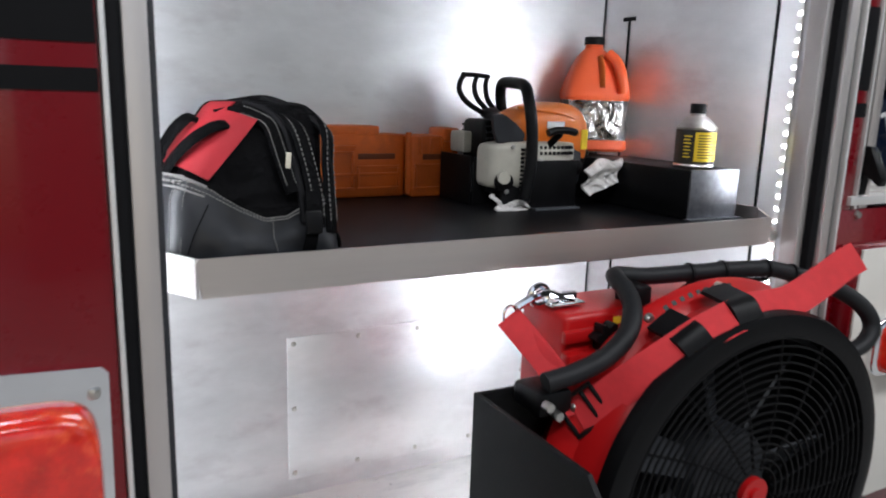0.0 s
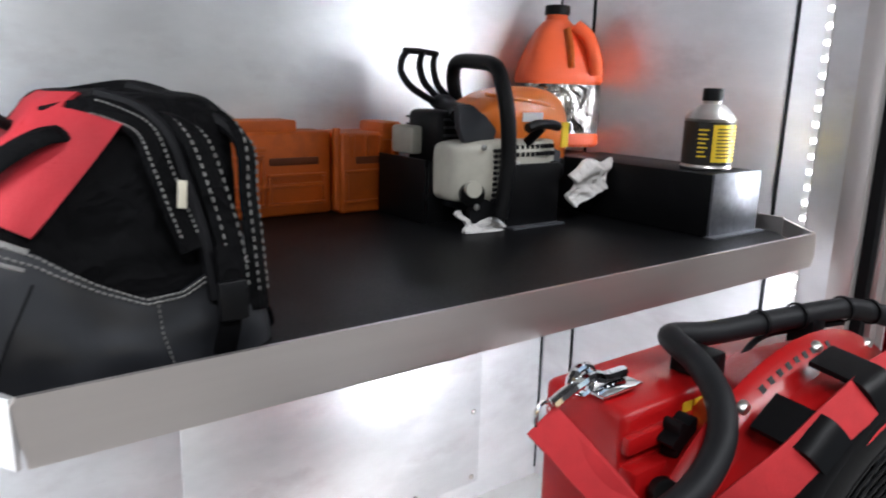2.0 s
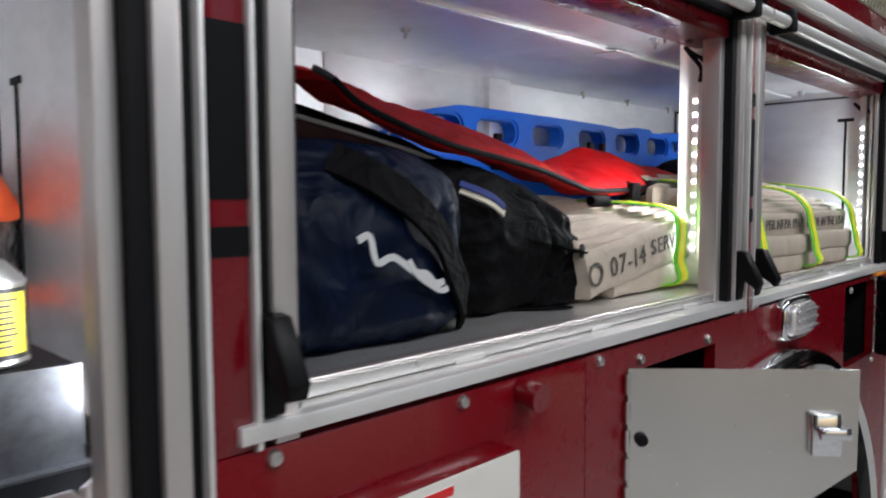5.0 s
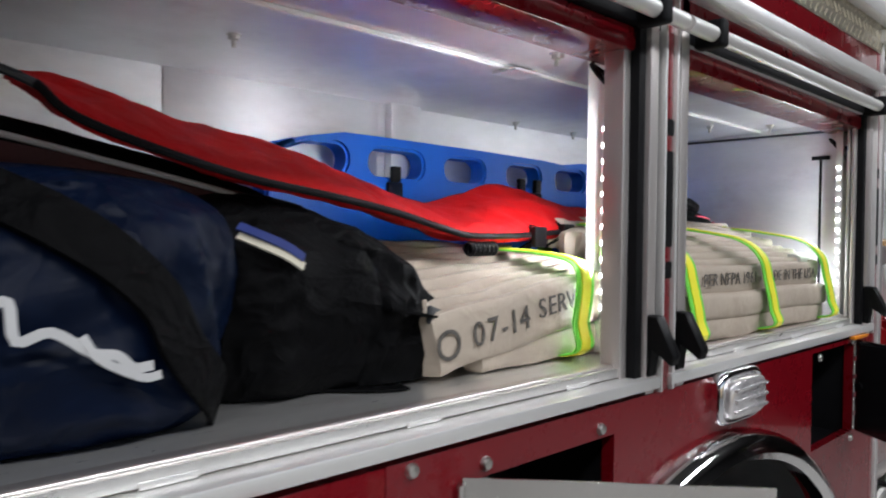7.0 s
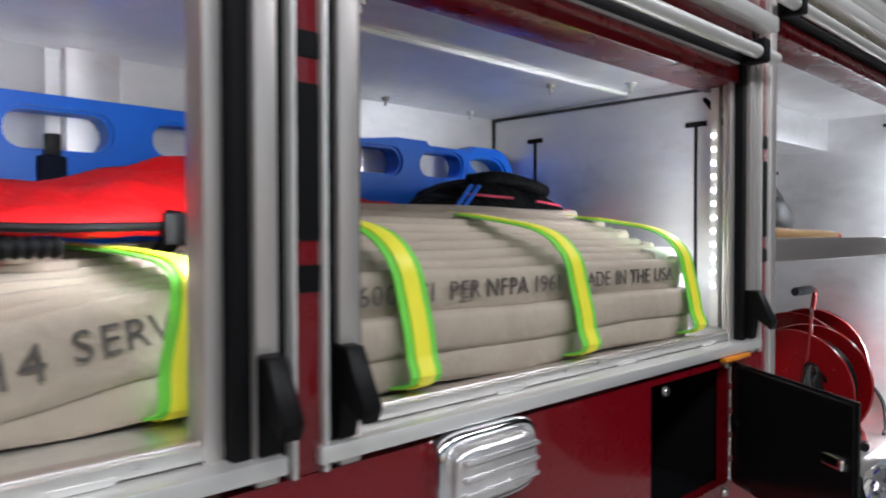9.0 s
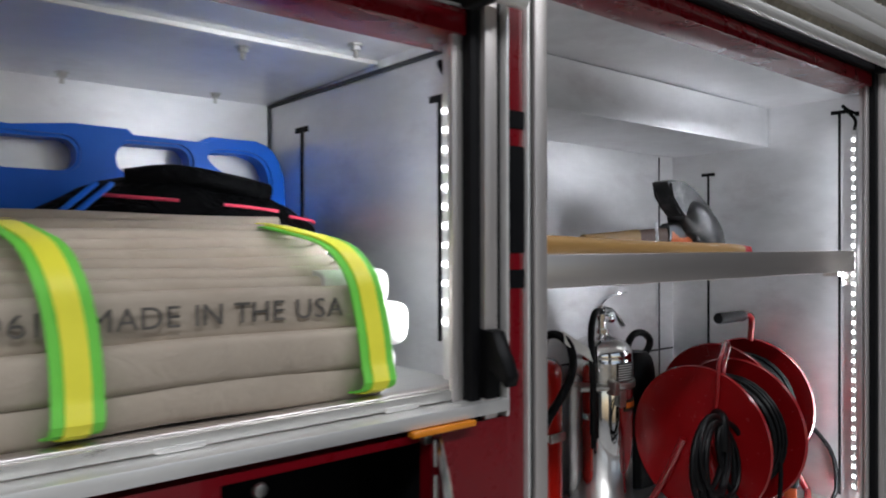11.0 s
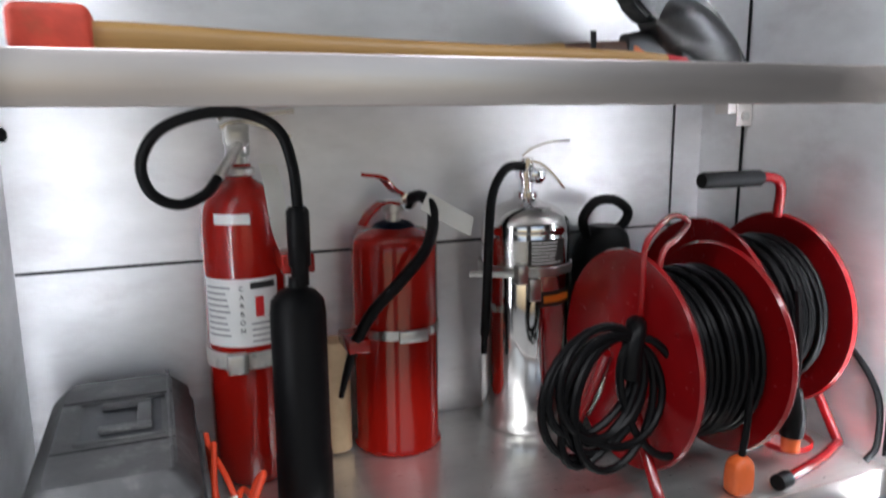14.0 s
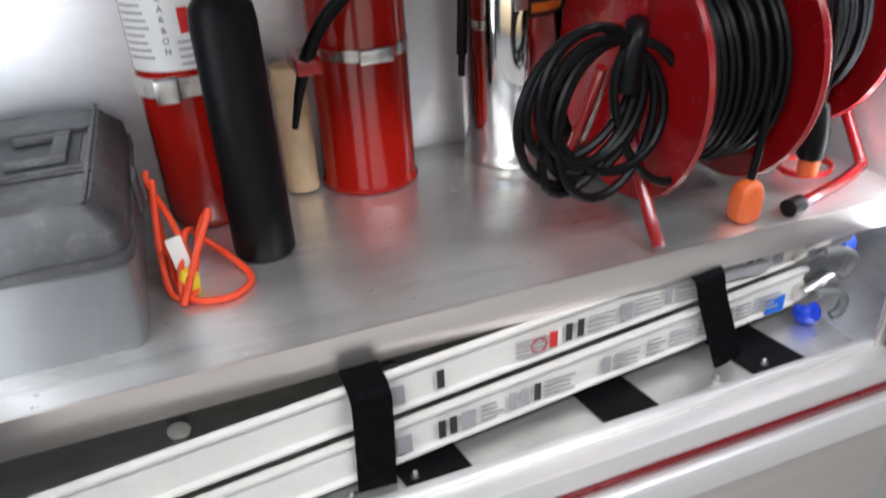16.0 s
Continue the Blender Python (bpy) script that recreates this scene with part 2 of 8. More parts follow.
def lettering(name, text, size, m, material, parent, thick=0.0006):
    """Built-in font letters, turned into a mesh."""
    cu = bpy.data.curves.new(name, "FONT")
    cu.body, cu.size, cu.extrude, cu.align_x, cu.align_y = text, size, thick, "CENTER", "CENTER"
    tmp = bpy.data.objects.new(name, cu)
    me = bpy.data.meshes.new_from_object(tmp)
    bpy.data.objects.remove(tmp)
    bpy.data.curves.remove(cu)
    me.materials.clear()
    me.materials.append(material)
    ob = new(name, me)
    if parent is not None:
        ob.parent = parent
    ob.matrix_local = m
    return ob


FACE_CAMERA = Matrix(((1, 0, 0, 0), (0, 0, -1, 0), (0, 1, 0, 0), (0, 0, 0, 1)))   # x, y of a label to x, z of the truck's side
# ======== the station: an added room, its walls and ceiling out of view ===
bm = B(); box(bm, (-9, -8.0, -0.2), (14, 5, 0)); solid("floor", bm, CONCRETE, "grey concrete floor of the fire station", "floor", "structure")
bm = B(); box(bm, (-9, -8.0, 4.6), (14, 5, 4.8)); solid("ceiling", bm, PAINT, "unseen dark grey ceiling added over the truck", "ceiling", "structure")
bm = B(); box(bm, (-9.2, -8.0, 0), (-9, 5, 4.6)); solid("wall_west", bm, PAINT, "unseen dark grey wall added round the truck", "wall", "structure")
bm = B(); box(bm, (14, -8.0, 0), (14.2, 5, 4.6)); solid("wall_east", bm, PAINT, "unseen dark grey wall added round the truck", "wall", "structure")
bm = B(); box(bm, (-9.2, 5, 0), (14.2, 5.2, 4.6)); solid("wall_north", bm, PAINT, "unseen dark grey wall added round the truck", "wall", "structure")
bm = B()
for a, b in ((-9, -3.2), (1.2, 2.6), (7.0, 14)):
    box(bm, (a, -6.2, 0), (b, -6.0, 4.6))
for a, b in ((-3.2, 1.2), (2.6, 7.0)):
    box(bm, (a, -6.2, 3.9), (b, -6.0, 4.6))
solid("wall_south", bm, PAINT, "unseen grey wall added with two openings for the fill light", "wall", "structure")

# ======== the truck ========
truck = thing("fire_truck", (0, 0, 0), "dark red fire truck with open side compartments", "fire truck")
BACK = 0.642
# openings: inner left, inner right, bottom, top
C1 = (-0.034, 1.065, 0.70, 2.04)
H2 = (1.240, 2.153, 1.49, 1.965)
H3 = (2.317, 3.187, 1.49, 1.965)
C4 = (3.357, 4.560, 0.80, 2.09)
TOP = 2.42


def truck_box(name, lo, hi, material, bev=0.0, label=""):
    bm = B()
    box(bm, lo, hi, bev)
    return part(name, bm, material, truck, label)


# painted side, as pillars and panels round the openings
FY0, FY1 = -0.020, 0.0
for name, x0, x1, z0, z1 in (("rear_panel", -0.62, -0.090, 0.45, TOP), ("pillar_panel", 1.1465, 1.185, 1.46, TOP), ("pillar_panel", 2.234, 2.262, 1.46, TOP),
                             ("pillar_panel", 3.268, 3.302, 0.62, TOP), ("pillar_panel", 1.1465, 1.70, 0.62, 1.46), ("front_panel", 4.642, 6.6, 0.62, TOP),
                             ("header_panel", -0.090, 1.1465, 2.09, TOP), ("header_panel", 1.185, 2.234, 2.03, TOP), ("header_panel", 2.262, 3.268, 2.03, TOP),
                             ("header_panel", 3.302, 4.642, 2.15, TOP), ("rear_skirt", -0.090, 1.1465, 0.45, 0.64)):
    truck_box(name, (x0, FY0, z0), (x1, FY1, z1), RED, 0.003)
# panel above the wheel with its round arch, and the little side lockers cut out
WX, WZ, WR = 2.44, 0.66, 0.66
POCKETS = ((1.835, 2.112, 1.21, 1.418), (2.868, 3.135, 1.24, 1.450))
bm = B()
xs = sorted({1.70, 3.268} | {WX + WR * math.cos(radians(a)) for a in range(0, 181, 6)} | {v for p in POCKETS for v in p[:2]})
for a, b in zip(xs, xs[1:]):
    mid = (a + b) / 2
    def arch(x):
        return WZ + math.sqrt(max(WR * WR - (x - WX) ** 2, 0)) if abs(x - WX) < WR else 0.62
    za, zb = (arch(a), arch(b)) if abs(mid - WX) < WR else (0.62, 0.62)
    spans = [(za, zb, 1.46, 1.46)]
    for px0, px1, pz0, pz1 in POCKETS:
        if px0 - 1e-6 <= a and b <= px1 + 1e-6:
            spans = [(pz1, pz1, 1.46, 1.46)] + ([(za, zb, pz0, pz0)] if max(za, zb) < pz0 else [])
    for s0, s1, t0, t1 in spans:
        vs = [bm.verts.new(v) for v in ((a, FY0, s0), (b, FY0, s1), (b, FY0, t1), (a, FY0, t0), (a, FY1, s0), (b, FY1, s1), (b, FY1, t1), (a, FY1, t0))]
        for f in ((0, 1, 2, 3), (7, 6, 5, 4), (0, 4, 5, 1), (3, 2, 6, 7), (0, 3, 7, 4), (1, 5, 6, 2)):
            bm.faces.new([vs[i] for i in f])
bmesh.ops.remove_doubles(bm, verts=bm.verts, dist=1e-4)
part("wheel_panel", bm, RED, truck, smooth=False)
for px0, px1, pz0, pz1 in POCKETS:
    bm = B(); box(bm, (px0 - 0.01, 0.001, pz0 - 0.01), (px1 + 0.01, 0.16, pz1 + 0.01))
    bmesh.ops.delete(bm, geom=[f for f in bm.faces if f.calc_center_median().y < 0.01], context="FACES")
    part("locker_lining", bm, SEAL, truck, "black locker recess")

# black stripes across the red pillars
for x0, x1, low in ((-0.62, -0.092, 1), (1.148, 1.184, 0), (2.235, 2.261, 0), (3.269, 3.301, 0)):
    for z0, z1 in ((1.640, 1.663), (1.688, 1.832), (1.856, 1.880)) if low else ((1.631, 1.656), (1.679, 1.824), (1.848, 1.872)):
        truck_box("stripe", (x0, FY0 - 0.0015, z0), (x1, FY0, z1), BLACKSTRIPE)

# compartment linings
def lining(x0, x1, z0, z1, back=BACK, front=0.041, floor_mat=ALU_FLOOR, ceil=True):
    truck_box("compartment_back", (x0 - 0.01, back, z0 - 0.01), (x1 + 0.01, back + 0.01, z1 + 0.01), ALU)
    truck_box("compartment_side", (x0 - 0.012, front, z0), (x0, back, z1), ALU)
    truck_box("compartment_side", (x1, front, z0), (x1 + 0.012, back, z1), ALU)
    truck_box("compartment_floor", (x0 - 0.01, 0.004, z0 - 0.012), (x1 + 0.01, back, z0), floor_mat)
    if ceil:
        truck_box("compartment_ceiling", (x0 - 0.01, 0.004, z1), (x1 + 0.01, back, z1 + 0.012), ALU)


lining(-0.12, 1.195, 0.67, 2.10, 0.742)
lining(1.209, 3.252, 1.50, 1.990)
lining(3.290, 4.702, 0.785, 2.096)
# lowered rear part of the upper ceiling, and its post on the back wall
bm = B(); prism(bm, [(0.262, 1.9895), (BACK, 1.9895), (BACK, 1.974), (0.266, 1.984)], 2.04, Matrix(((0, 0, 1, 1.211), (1, 0, 0, 0), (0, 1, 0, 0), (0, 0, 0, 1)))); part("ceiling_sheet", bm, ALU, truck)
truck_box("wall_post", (2.236, BACK - 0.022, 1.50), (2.322, BACK, 1.982), ALU, 0.003)
truck_box("sheet_edge", (1.211, 0.257, 1.9825), (3.251, 0.2615, 1.9895), RAIL_W, 0.001)
truck_box("ceiling_plate", (2.19, 0.235, 1.9775), (2.26, 0.29, 1.9822), ALU, 0.001)
truck_box("corner_trim", (3.246, 0.04, 1.968), (3.2515, BACK, 1.9738), DARK)
truck_box("corner_trim", (3.246, BACK - 0.004, 1.51), (3.2515, BACK, 1.972), DARK)
for x, y in ((1.753, 0.40), (2.19, 0.149), (2.153, 0.110), (2.27, 0.12), (3.038, 0.30), (3.171, 0.20), (2.62, 0.60), (2.86, 0.60), (1.45, 0.60), (3.12, 0.60), (2.45, 0.16)):
    bolt = part("ceiling_bolt", lathe(B(), [(0, -0.020), (0.0035, -0.019), (0.0035, -0.009), (0.008, -0.008), (0.008, -0.002), (0.012, -0.0015), (0.012, 0.004)], 8, Matrix.Translation((x, y, 1.9885 if y < 0.26 else 1.985 - (y - 0.26) * 0.026))), ZINC, truck)
truck_box("seam_strip", (1.75, BACK - 0.003, 1.50), (2.214, BACK, 1.975), ALU, 0.002)
# duct along the top of the front compartment
truck_box("ceiling_duct", (3.292, 0.318, 1.981), (4.700, BACK, 2.095), ALU, 0.003)

# rails, seals and posts round each opening
def jambs(o):
    x0, x1, z0, z1 = o
    zb, zt = z0 - 0.03, z1 + 0.12
    for n_, a, b, ya, yb, m_ in (("rail_edge", x0 - 0.0545, x0 - 0.0485, -0.026, 0.0, RAIL_W), ("door_seal", x0 - 0.048, x0 - 0.033, -0.014, 0.0, SEAL), ("door_rail", x0 - 0.0325, x0 - 0.0075, -0.020, 0.018, RAIL),
                                 ("inner_seal", x0 - 0.007, x0, -0.012, 0.03, DARK), ("jamb_post", x0 - 0.080, x0 - 0.010, 0.019, 0.036, RAIL_W),
                                 ("jamb_post", x1 + 0.004, x1 + 0.022, 0.002, 0.036 if x1 < 3 else 0.010, RAIL), ("inner_seal", x1 + 0.023, x1 + 0.041, -0.012, 0.03 if x1 < 3 else 0.011, SEAL), ("jamb_filler", x1 + 0.022, x1 + 0.13, 0.031 if x1 < 3 else 0.0185, 0.040 if x1 < 3 else 0.026, RAIL_W),
                                 ("door_rail", x1 + 0.0415, x1 + 0.064, -0.020, 0.018, RAIL), ("door_seal", x1 + 0.0645, x1 + 0.075, -0.014, 0.012, SEAL), ("rail_edge", x1 + 0.0755, x1 + 0.0805, -0.026, 0.0, RAIL_W)):
        truck_box(n_, (a, ya, zb), (b, yb, zt), m_, 0.0015)


for o in (C1, H2, H3, C4):
    jambs(o)


# sills with a front rail and a stepped edge
def sill(x0, x1, z):
    bm = B(); box(bm, (x0, -0.028, z), (x1, 0.012, z + 0.017), 0.002); part("sill", bm, RAIL_W, truck, "satin aluminium door sill")
    bm = B(); box(bm, (x0 + 0.05, 0.012, z + 0.004), (x1 - 0.02, 0.034, z + 0.036), 0.004, 3); part("sill_edge", bm, ALU_LIP, truck)
    for k in range(3):
        xx = x0 + (x1 - x0) * (0.28 + 0.27 * k)
        bm = B(); box(bm, (xx, 0.002, z + 0.0175), (xx + 0.05, 0.012, z + 0.024), 0.001); part("sill_clip", bm, RAIL_W, truck)


sill(1.169, 2.222, 1.468)
sill(2.257, 3.266, 1.468)
bm = B(); box(bm, (-0.085, -0.028, 0.64), (1.14, 0.03, 0.67), 0.003); part("sill", bm, RAIL_W, truck)
bm = B(); box(bm, (3.306, -0.030, 0.742), (4.64, 0.02, 0.784), 0.004); part("sill", bm, RAIL_W, truck)
bm = B(); box(bm, (3.306, 0.008, 0.7845), (4.64, 0.020, 0.796), 0.002); part("sill_edge", bm, RAIL_W, truck)
bm = B(); box(bm, (3.306, -0.034, 0.728), (4.64, -0.012, 0.7415), 0.002); part("red_seal", bm, RED, truck)
bm = B(); box(bm, (3.306, -0.050, 0.665), (4.64, -0.012, 0.7275), 0.012, 4); part("rub_rail", bm, RAIL_W, truck)
# added panel that fills the plain grey area below the rub rail
truck_box("lower_skirt", (3.306, -0.020, 0.30), (4.64, -0.010, 0.664), ALU_LIP, 0.003, "plain grey panel added below the rub rail")


# headers: the rolled-up shutter's end bar with its grips, and the housing above
def header(o, xa, xb):
    x0, x1, z0, z1 = o
    bm = B(); box(bm, (xa, -0.004, z1), (xb, 0.085, z1 + 0.035), 0.004); part("shutter_housing", bm, RED, truck)
    bm = B(); box(bm, (xa, -0.016, z1 + 0.036), (xb, 0.02, z1 + 0.052), 0.003); part("shutter_seal", bm, SEAL, truck)
    bm = B(); rod(bm, (xa - 0.012, -0.045, z1 + 0.048), (xb + 0.012, -0.045, z1 + 0.048), 0.0125, 14); bar = part("shutter_bar", bm, RAIL_W, truck)
    for xx in (xa + 0.08, xb - 0.06):
        bm = B(); box(bm, (xx - 0.012, -0.062, z1 + 0.028), (xx + 0.012, -0.012, z1 + 0.072), 0.006, 3); part("bar_bracket", bm, SEAL, bar)
    bm = B(); box(bm, (xa - 0.02, -0.050, z1 + 0.098), (xb + 0.02, -0.012, z1 + 0.128), 0.004); part("drip_rail", bm, RAIL_W, truck)


header(C1, -0.084, 1.140)
header(H2, 1.190, 2.230)
header(H3, 2.266, 3.262)
header(C4, 3.306, 4.638)
bm = B(); box(bm, (-0.6, -0.05, TOP - 0.19), (6.5, -0.02, TOP - 0.15), 0.004); part("gutter_rail", bm, RAIL_W, truck)
bm = B(); box(bm, (-0.62, 0.10, 0.40), (6.6, 2.2, 0.44)); part("underbody", bm, SEAL, truck)
bm = B(); box(bm, (-0.62, -0.018, TOP), (6.6, 2.2, TOP + 0.03)); part("roof", bm, ALU, truck)
bm = B(); box(bm, (-0.62, 2.18, 0.44), (6.6, 2.2, TOP)); part("far_side", bm, RED, truck)
bm = B(); box(bm, (-0.63, -0.018, 0.44), (-0.61, 2.2, TOP)); part("tail_panel", bm, RED, truck)
# ======== rear compartment ========
RED_PLASTIC = mat("red_enamel", (0.42, 0.006, 0.007), 0.33, spec=0.3, var=0.08, scale=6, bump=0.04, bscale=180, coat=0.12)
RED_WEB = mat("red_webbing", (0.55, 0.02, 0.025), 0.75, var=0.10, scale=40, bump=0.3, bscale=500)
BLACK_PL = mat("black_plastic", (0.004, 0.004, 0.0045), 0.42, spec=0.14, var=0.15, bump=0.08, bscale=220)
FOAM = mat("black_foam_grip", (0.010, 0.0105, 0.012), 0.55, spec=0.25, var=0.15, scale=20, bump=0.15, bscale=400)
NYLON = mat("black_nylon_cloth", (0.0028, 0.0028, 0.0032), 0.62, spec=0.05, var=0.25, scale=18, bump=0.35, bscale=320, fold=0.7, fscale=16)
# paler grey blotches paint part of the vinyl's sheen
LEATHER = mat("black_vinyl", (0.018, 0.019, 0.022), 0.38, spec=0.5, var=0.3, scale=9, bump=0.15, bscale=150, stain_sheen=0.5, stain_sheen_col=(0.03, 0.032, 0.036), sstretch=7)
RED_CLOTH = mat("red_cloth", (0.36, 0.010, 0.018), 0.75, var=0.10, scale=14, bump=0.3, bscale=380)
THREAD = mat("white_thread", (0.20, 0.195, 0.185), 0.8, var=0.1, bump=0.2)
ORANGE = mat("dirty_orange_plastic", (0.56, 0.105, 0.006), 0.48, var=0.25, scale=9, bump=0.12, bscale=90, stain_sheen=0.6, stain_sheen_col=(0.30, 0.06, 0.01), sstretch=12)
ORANGE_SAW = mat("orange_saw_cover", (0.82, 0.20, 0.02), 0.34, var=0.06, scale=6, bump=0.03, coat=0.3)
ORANGE_JUG = mat("orange_polythene", (0.90, 0.13, 0.035), 0.42, var=0.06, scale=8, bump=0.06, bscale=60)
CREAM = mat("cream_saw_plastic", (0.44, 0.425, 0.36), 0.45, var=0.12, scale=20, bump=0.06, stain_sheen=0.4, stain_sheen_col=(0.2, 0.18, 0.15), sstretch=20)
# near-black blotches paint the dark reflections in the foil
FOIL = mat("crinkled_foil_label", (0.40, 0.375, 0.36), 0.16, 1.0, var=0.6, scale=26, bump=1.0, bscale=30, stain_sheen=0.95, stain_sheen_col=(0.02, 0.015, 0.015), sstretch=20, fold=0.5, fscale=24)
RAG = mat("white_rag", (0.62, 0.60, 0.58), 0.85, var=0.12, scale=16, bump=0.4, bscale=260, fold=0.6, fscale=26)
# the case's orange with the shade of its slots put into the colour
SHADED_ORANGE = mat("shadowed_orange_recess", (0.14, 0.028, 0.004), 0.6, var=0.2, bump=0.1)
WHITE_TAG = mat("cream_cloth_tag", (0.62, 0.58, 0.46), 0.8, var=0.08, bump=0.2)
YELLOW = mat("yellow_label", (0.88, 0.62, 0.03), 0.4, var=0.04, bump=0.02)
BLACK_LAB = mat("black_label", (0.02, 0.018, 0.016), 0.35, var=0.1, bump=0.02)
INK = mat("black_ink", (0.02, 0.02, 0.02), 0.6, var=0.1, bump=0)
WHITE_PL = mat("white_label", (0.78, 0.78, 0.76), 0.5, var=0.05, scale=25, bump=0.03)
GALV = mat("spangled_steel", (0.16, 0.165, 0.18), 0.45, 0.7, var=0.18, scale=90, bump=0.08, bscale=140)

truck_box("wall_seam", (1.190, 0.7395, 0.69), (1.1945, 0.742, 2.09), DARK)
# access panel on the back wall
panel = part("access_panel", box(B(), (0.311, 0.738, 0.715), (0.999, 0.742, 1.080), 0.0015), ALU, truck)
for x, z in [(0.326 + 0.163 * k, q) for k in range(5) for q in (0.732, 1.064)] + [(0.326, 0.90), (0.978, 0.90)]:
    part("rivet", lathe(B(), [(0.0065, 0), (0.0055, 0.003), (0, 0.005)], 10, Matrix.Translation((x, 0.738, z)) @ pose(0, 0, 0, 90)), ZINC, panel)


# slots for the shelf bolts in the side walls
def slot(x, y, z0, z1):
    ob = part("shelf_slot", box(box(B(), (x - 0.003, y - 0.003, z0), (x, y + 0.003, z1)), (x - 0.0034, y - 0.022, z1 - 0.010), (x, y + 0.022, z1)), SEAL, truck, smooth=False)
    return ob


for x, y, z0, z1 in ((1.195, 0.645, 0.75, 1.86), (1.195, 0.20, 0.75, 1.98), (3.252, 0.509, 1.55, 1.914), (3.252, 0.100, 1.55, 1.909), (4.702, 0.513, 1.0, 1.919), (4.702, 0.120, 1.0, 2.061)):
    slot(x, y, z0, z1)

# shelf: tray with a cut-cornered lip and a rubber mat
shelf = thing("shelf", (0.5, 0.35, 1.40), "aluminium pull-out shelf tray lined with black rubber", "shelf")
def on(parent, ob):
    """Hangs a mesh built in world places under a thing."""
    ob.parent = parent
    ob.matrix_parent_inverse = parent.matrix_world.inverted()
    return ob


def sub(name, bm, material, parent, label="", smooth=True):
    return on(parent, part(name, bm, material, None, label, "", smooth))


bpy.context.view_layer.update()
bm = B(); prism(bm, [(0.026, 0.11), (0.059, 0.046), (0.985, 0.046), (1.062, 0.125), (1.062, 0.62), (0.026, 0.62)], 0.005, Matrix.Translation((0, 0, 1.407))); sub("tray", bm, ALU_LIP, shelf)
bm = B(); prism(bm, [(0.062, 1.395), (0.985, 1.395), (0.993, 1.408), (0.991, 1.436), (0.984, 1.443), (0.060, 1.443), (0.056, 1.438)], 0.004, Matrix(((1, 0, 0, 0), (0, 0, 1, 0.042), (0, 1, 0, 0), (0, 0, 0, 1)))); sub("front_lip", bm, ALU_LIP, shelf)
bm = B(); sweep(bm, [(0.0575, 0.044, 1.422), (0.026, 0.105, 1.422)], [(-0.002, -0.027), (0.002, -0.027), (0.002, 0.021), (-0.002, 0.021)]); sub("corner_lip", bm, RAIL_W, shelf)
bm = B(); sweep(bm, [(0.9925, 0.046, 1.424), (1.062, 0.125, 1.424)], [(-0.002, -0.016), (0.002, -0.016), (0.002, 0.018), (-0.002, 0.018)]); sub("corner_lip", bm, ALU_LIP, shelf)
bm = B(); box(bm, (1.058, 0.125, 1.412), (1.062, 0.60, 1.445)); sub("side_lip", bm, ALU_LIP, shelf)
bm = B(); prism(bm, [(0.034, 0.115), (0.064, 0.056), (0.98, 0.056), (1.05, 0.13), (1.05, 0.61), (0.034, 0.61)], 0.010, Matrix.Translation((0, 0, 1.4125))); sub("rubber_mat", bm, MAT_BLACK, shelf)
for y in (0.135, 0.52):
    bm = B(); box(bm, (1.0625, y - 0.02, 1.375), (1.122, y + 0.02, 1.405), 0.002); br = sub("bracket", bm, ALU_LIP, shelf)
    bm = B(); lathe(bm, [(0.011, 0), (0.011, 0.006), (0.006, 0.009), (0, 0.009)], 6, Matrix.Translation((1.09, y - 0.0205, 1.39)) @ pose(0, 0, 0, 90)); sub("bolt", bm, ZINC, shelf)
SH = 1.4227   # top of the mat


def loft_at(sections, t, a, off=0.0):
    """A point of a lofted skin: t along the sections, angle a in degrees."""
    i = min(int(t), len(sections) - 2)
    f = t - i
    s = [u + (v - u) * f for u, v in zip(sections[i], sections[i + 1])]
    cx, cy, z, rx, ry, pw = s[:6]
    c_, s_ = math.cos(radians(a)), math.sin(radians(a))
    x, y = math.copysign(abs(c_) ** (2 / pw), c_) * rx, math.copysign(abs(s_) ** (2 / pw), s_) * ry
    d = Vector((x, y, 0)).normalized() * off
    lx, ly = (s[6], s[7]) if len(s) > 7 else (0, 0)
    return Vector((cx + x, cy + y, z + lx * x + ly * y)) + d


def skin_patch(bm, sections, cells, thick=0.003):
    """A sheet laid on a lofted skin; cells: rows of (t, [angles])."""
    rows = [[loft_at(sections, t, a, thick) for a in angs] for t, angs in cells]
    inner = [[loft_at(sections, t, a, -0.002) for a in angs] for t, angs in cells]
    vs = [[bm.verts.new(p) for p in r] for r in rows]
    iv = [[bm.verts.new(p) for p in r] for r in inner]
    R, C = len(vs), len(vs[0])
    for i in range(R - 1):
        for j in range(C - 1):
            bm.faces.new((vs[i][j], vs[i][j + 1], vs[i + 1][j + 1], vs[i + 1][j]))
    edge = [(0, j) for j in range(C)] + [(i, C - 1) for i in range(1, R)] + [(R - 1, j) for j in range(C - 2, -1, -1)] + [(i, 0) for i in range(R - 2, 0, -1)]
    for (a, b), (c, d) in zip(edge, edge[1:] + edge[:1]):
        bm.faces.new((vs[a][b], iv[a][b], iv[c][d], vs[c][d]))
    return bm


# tool bag: vinyl base with a dipping seam, cloth top, red panel, two zip flaps
SM = 1.4153   # top of the mat at true size
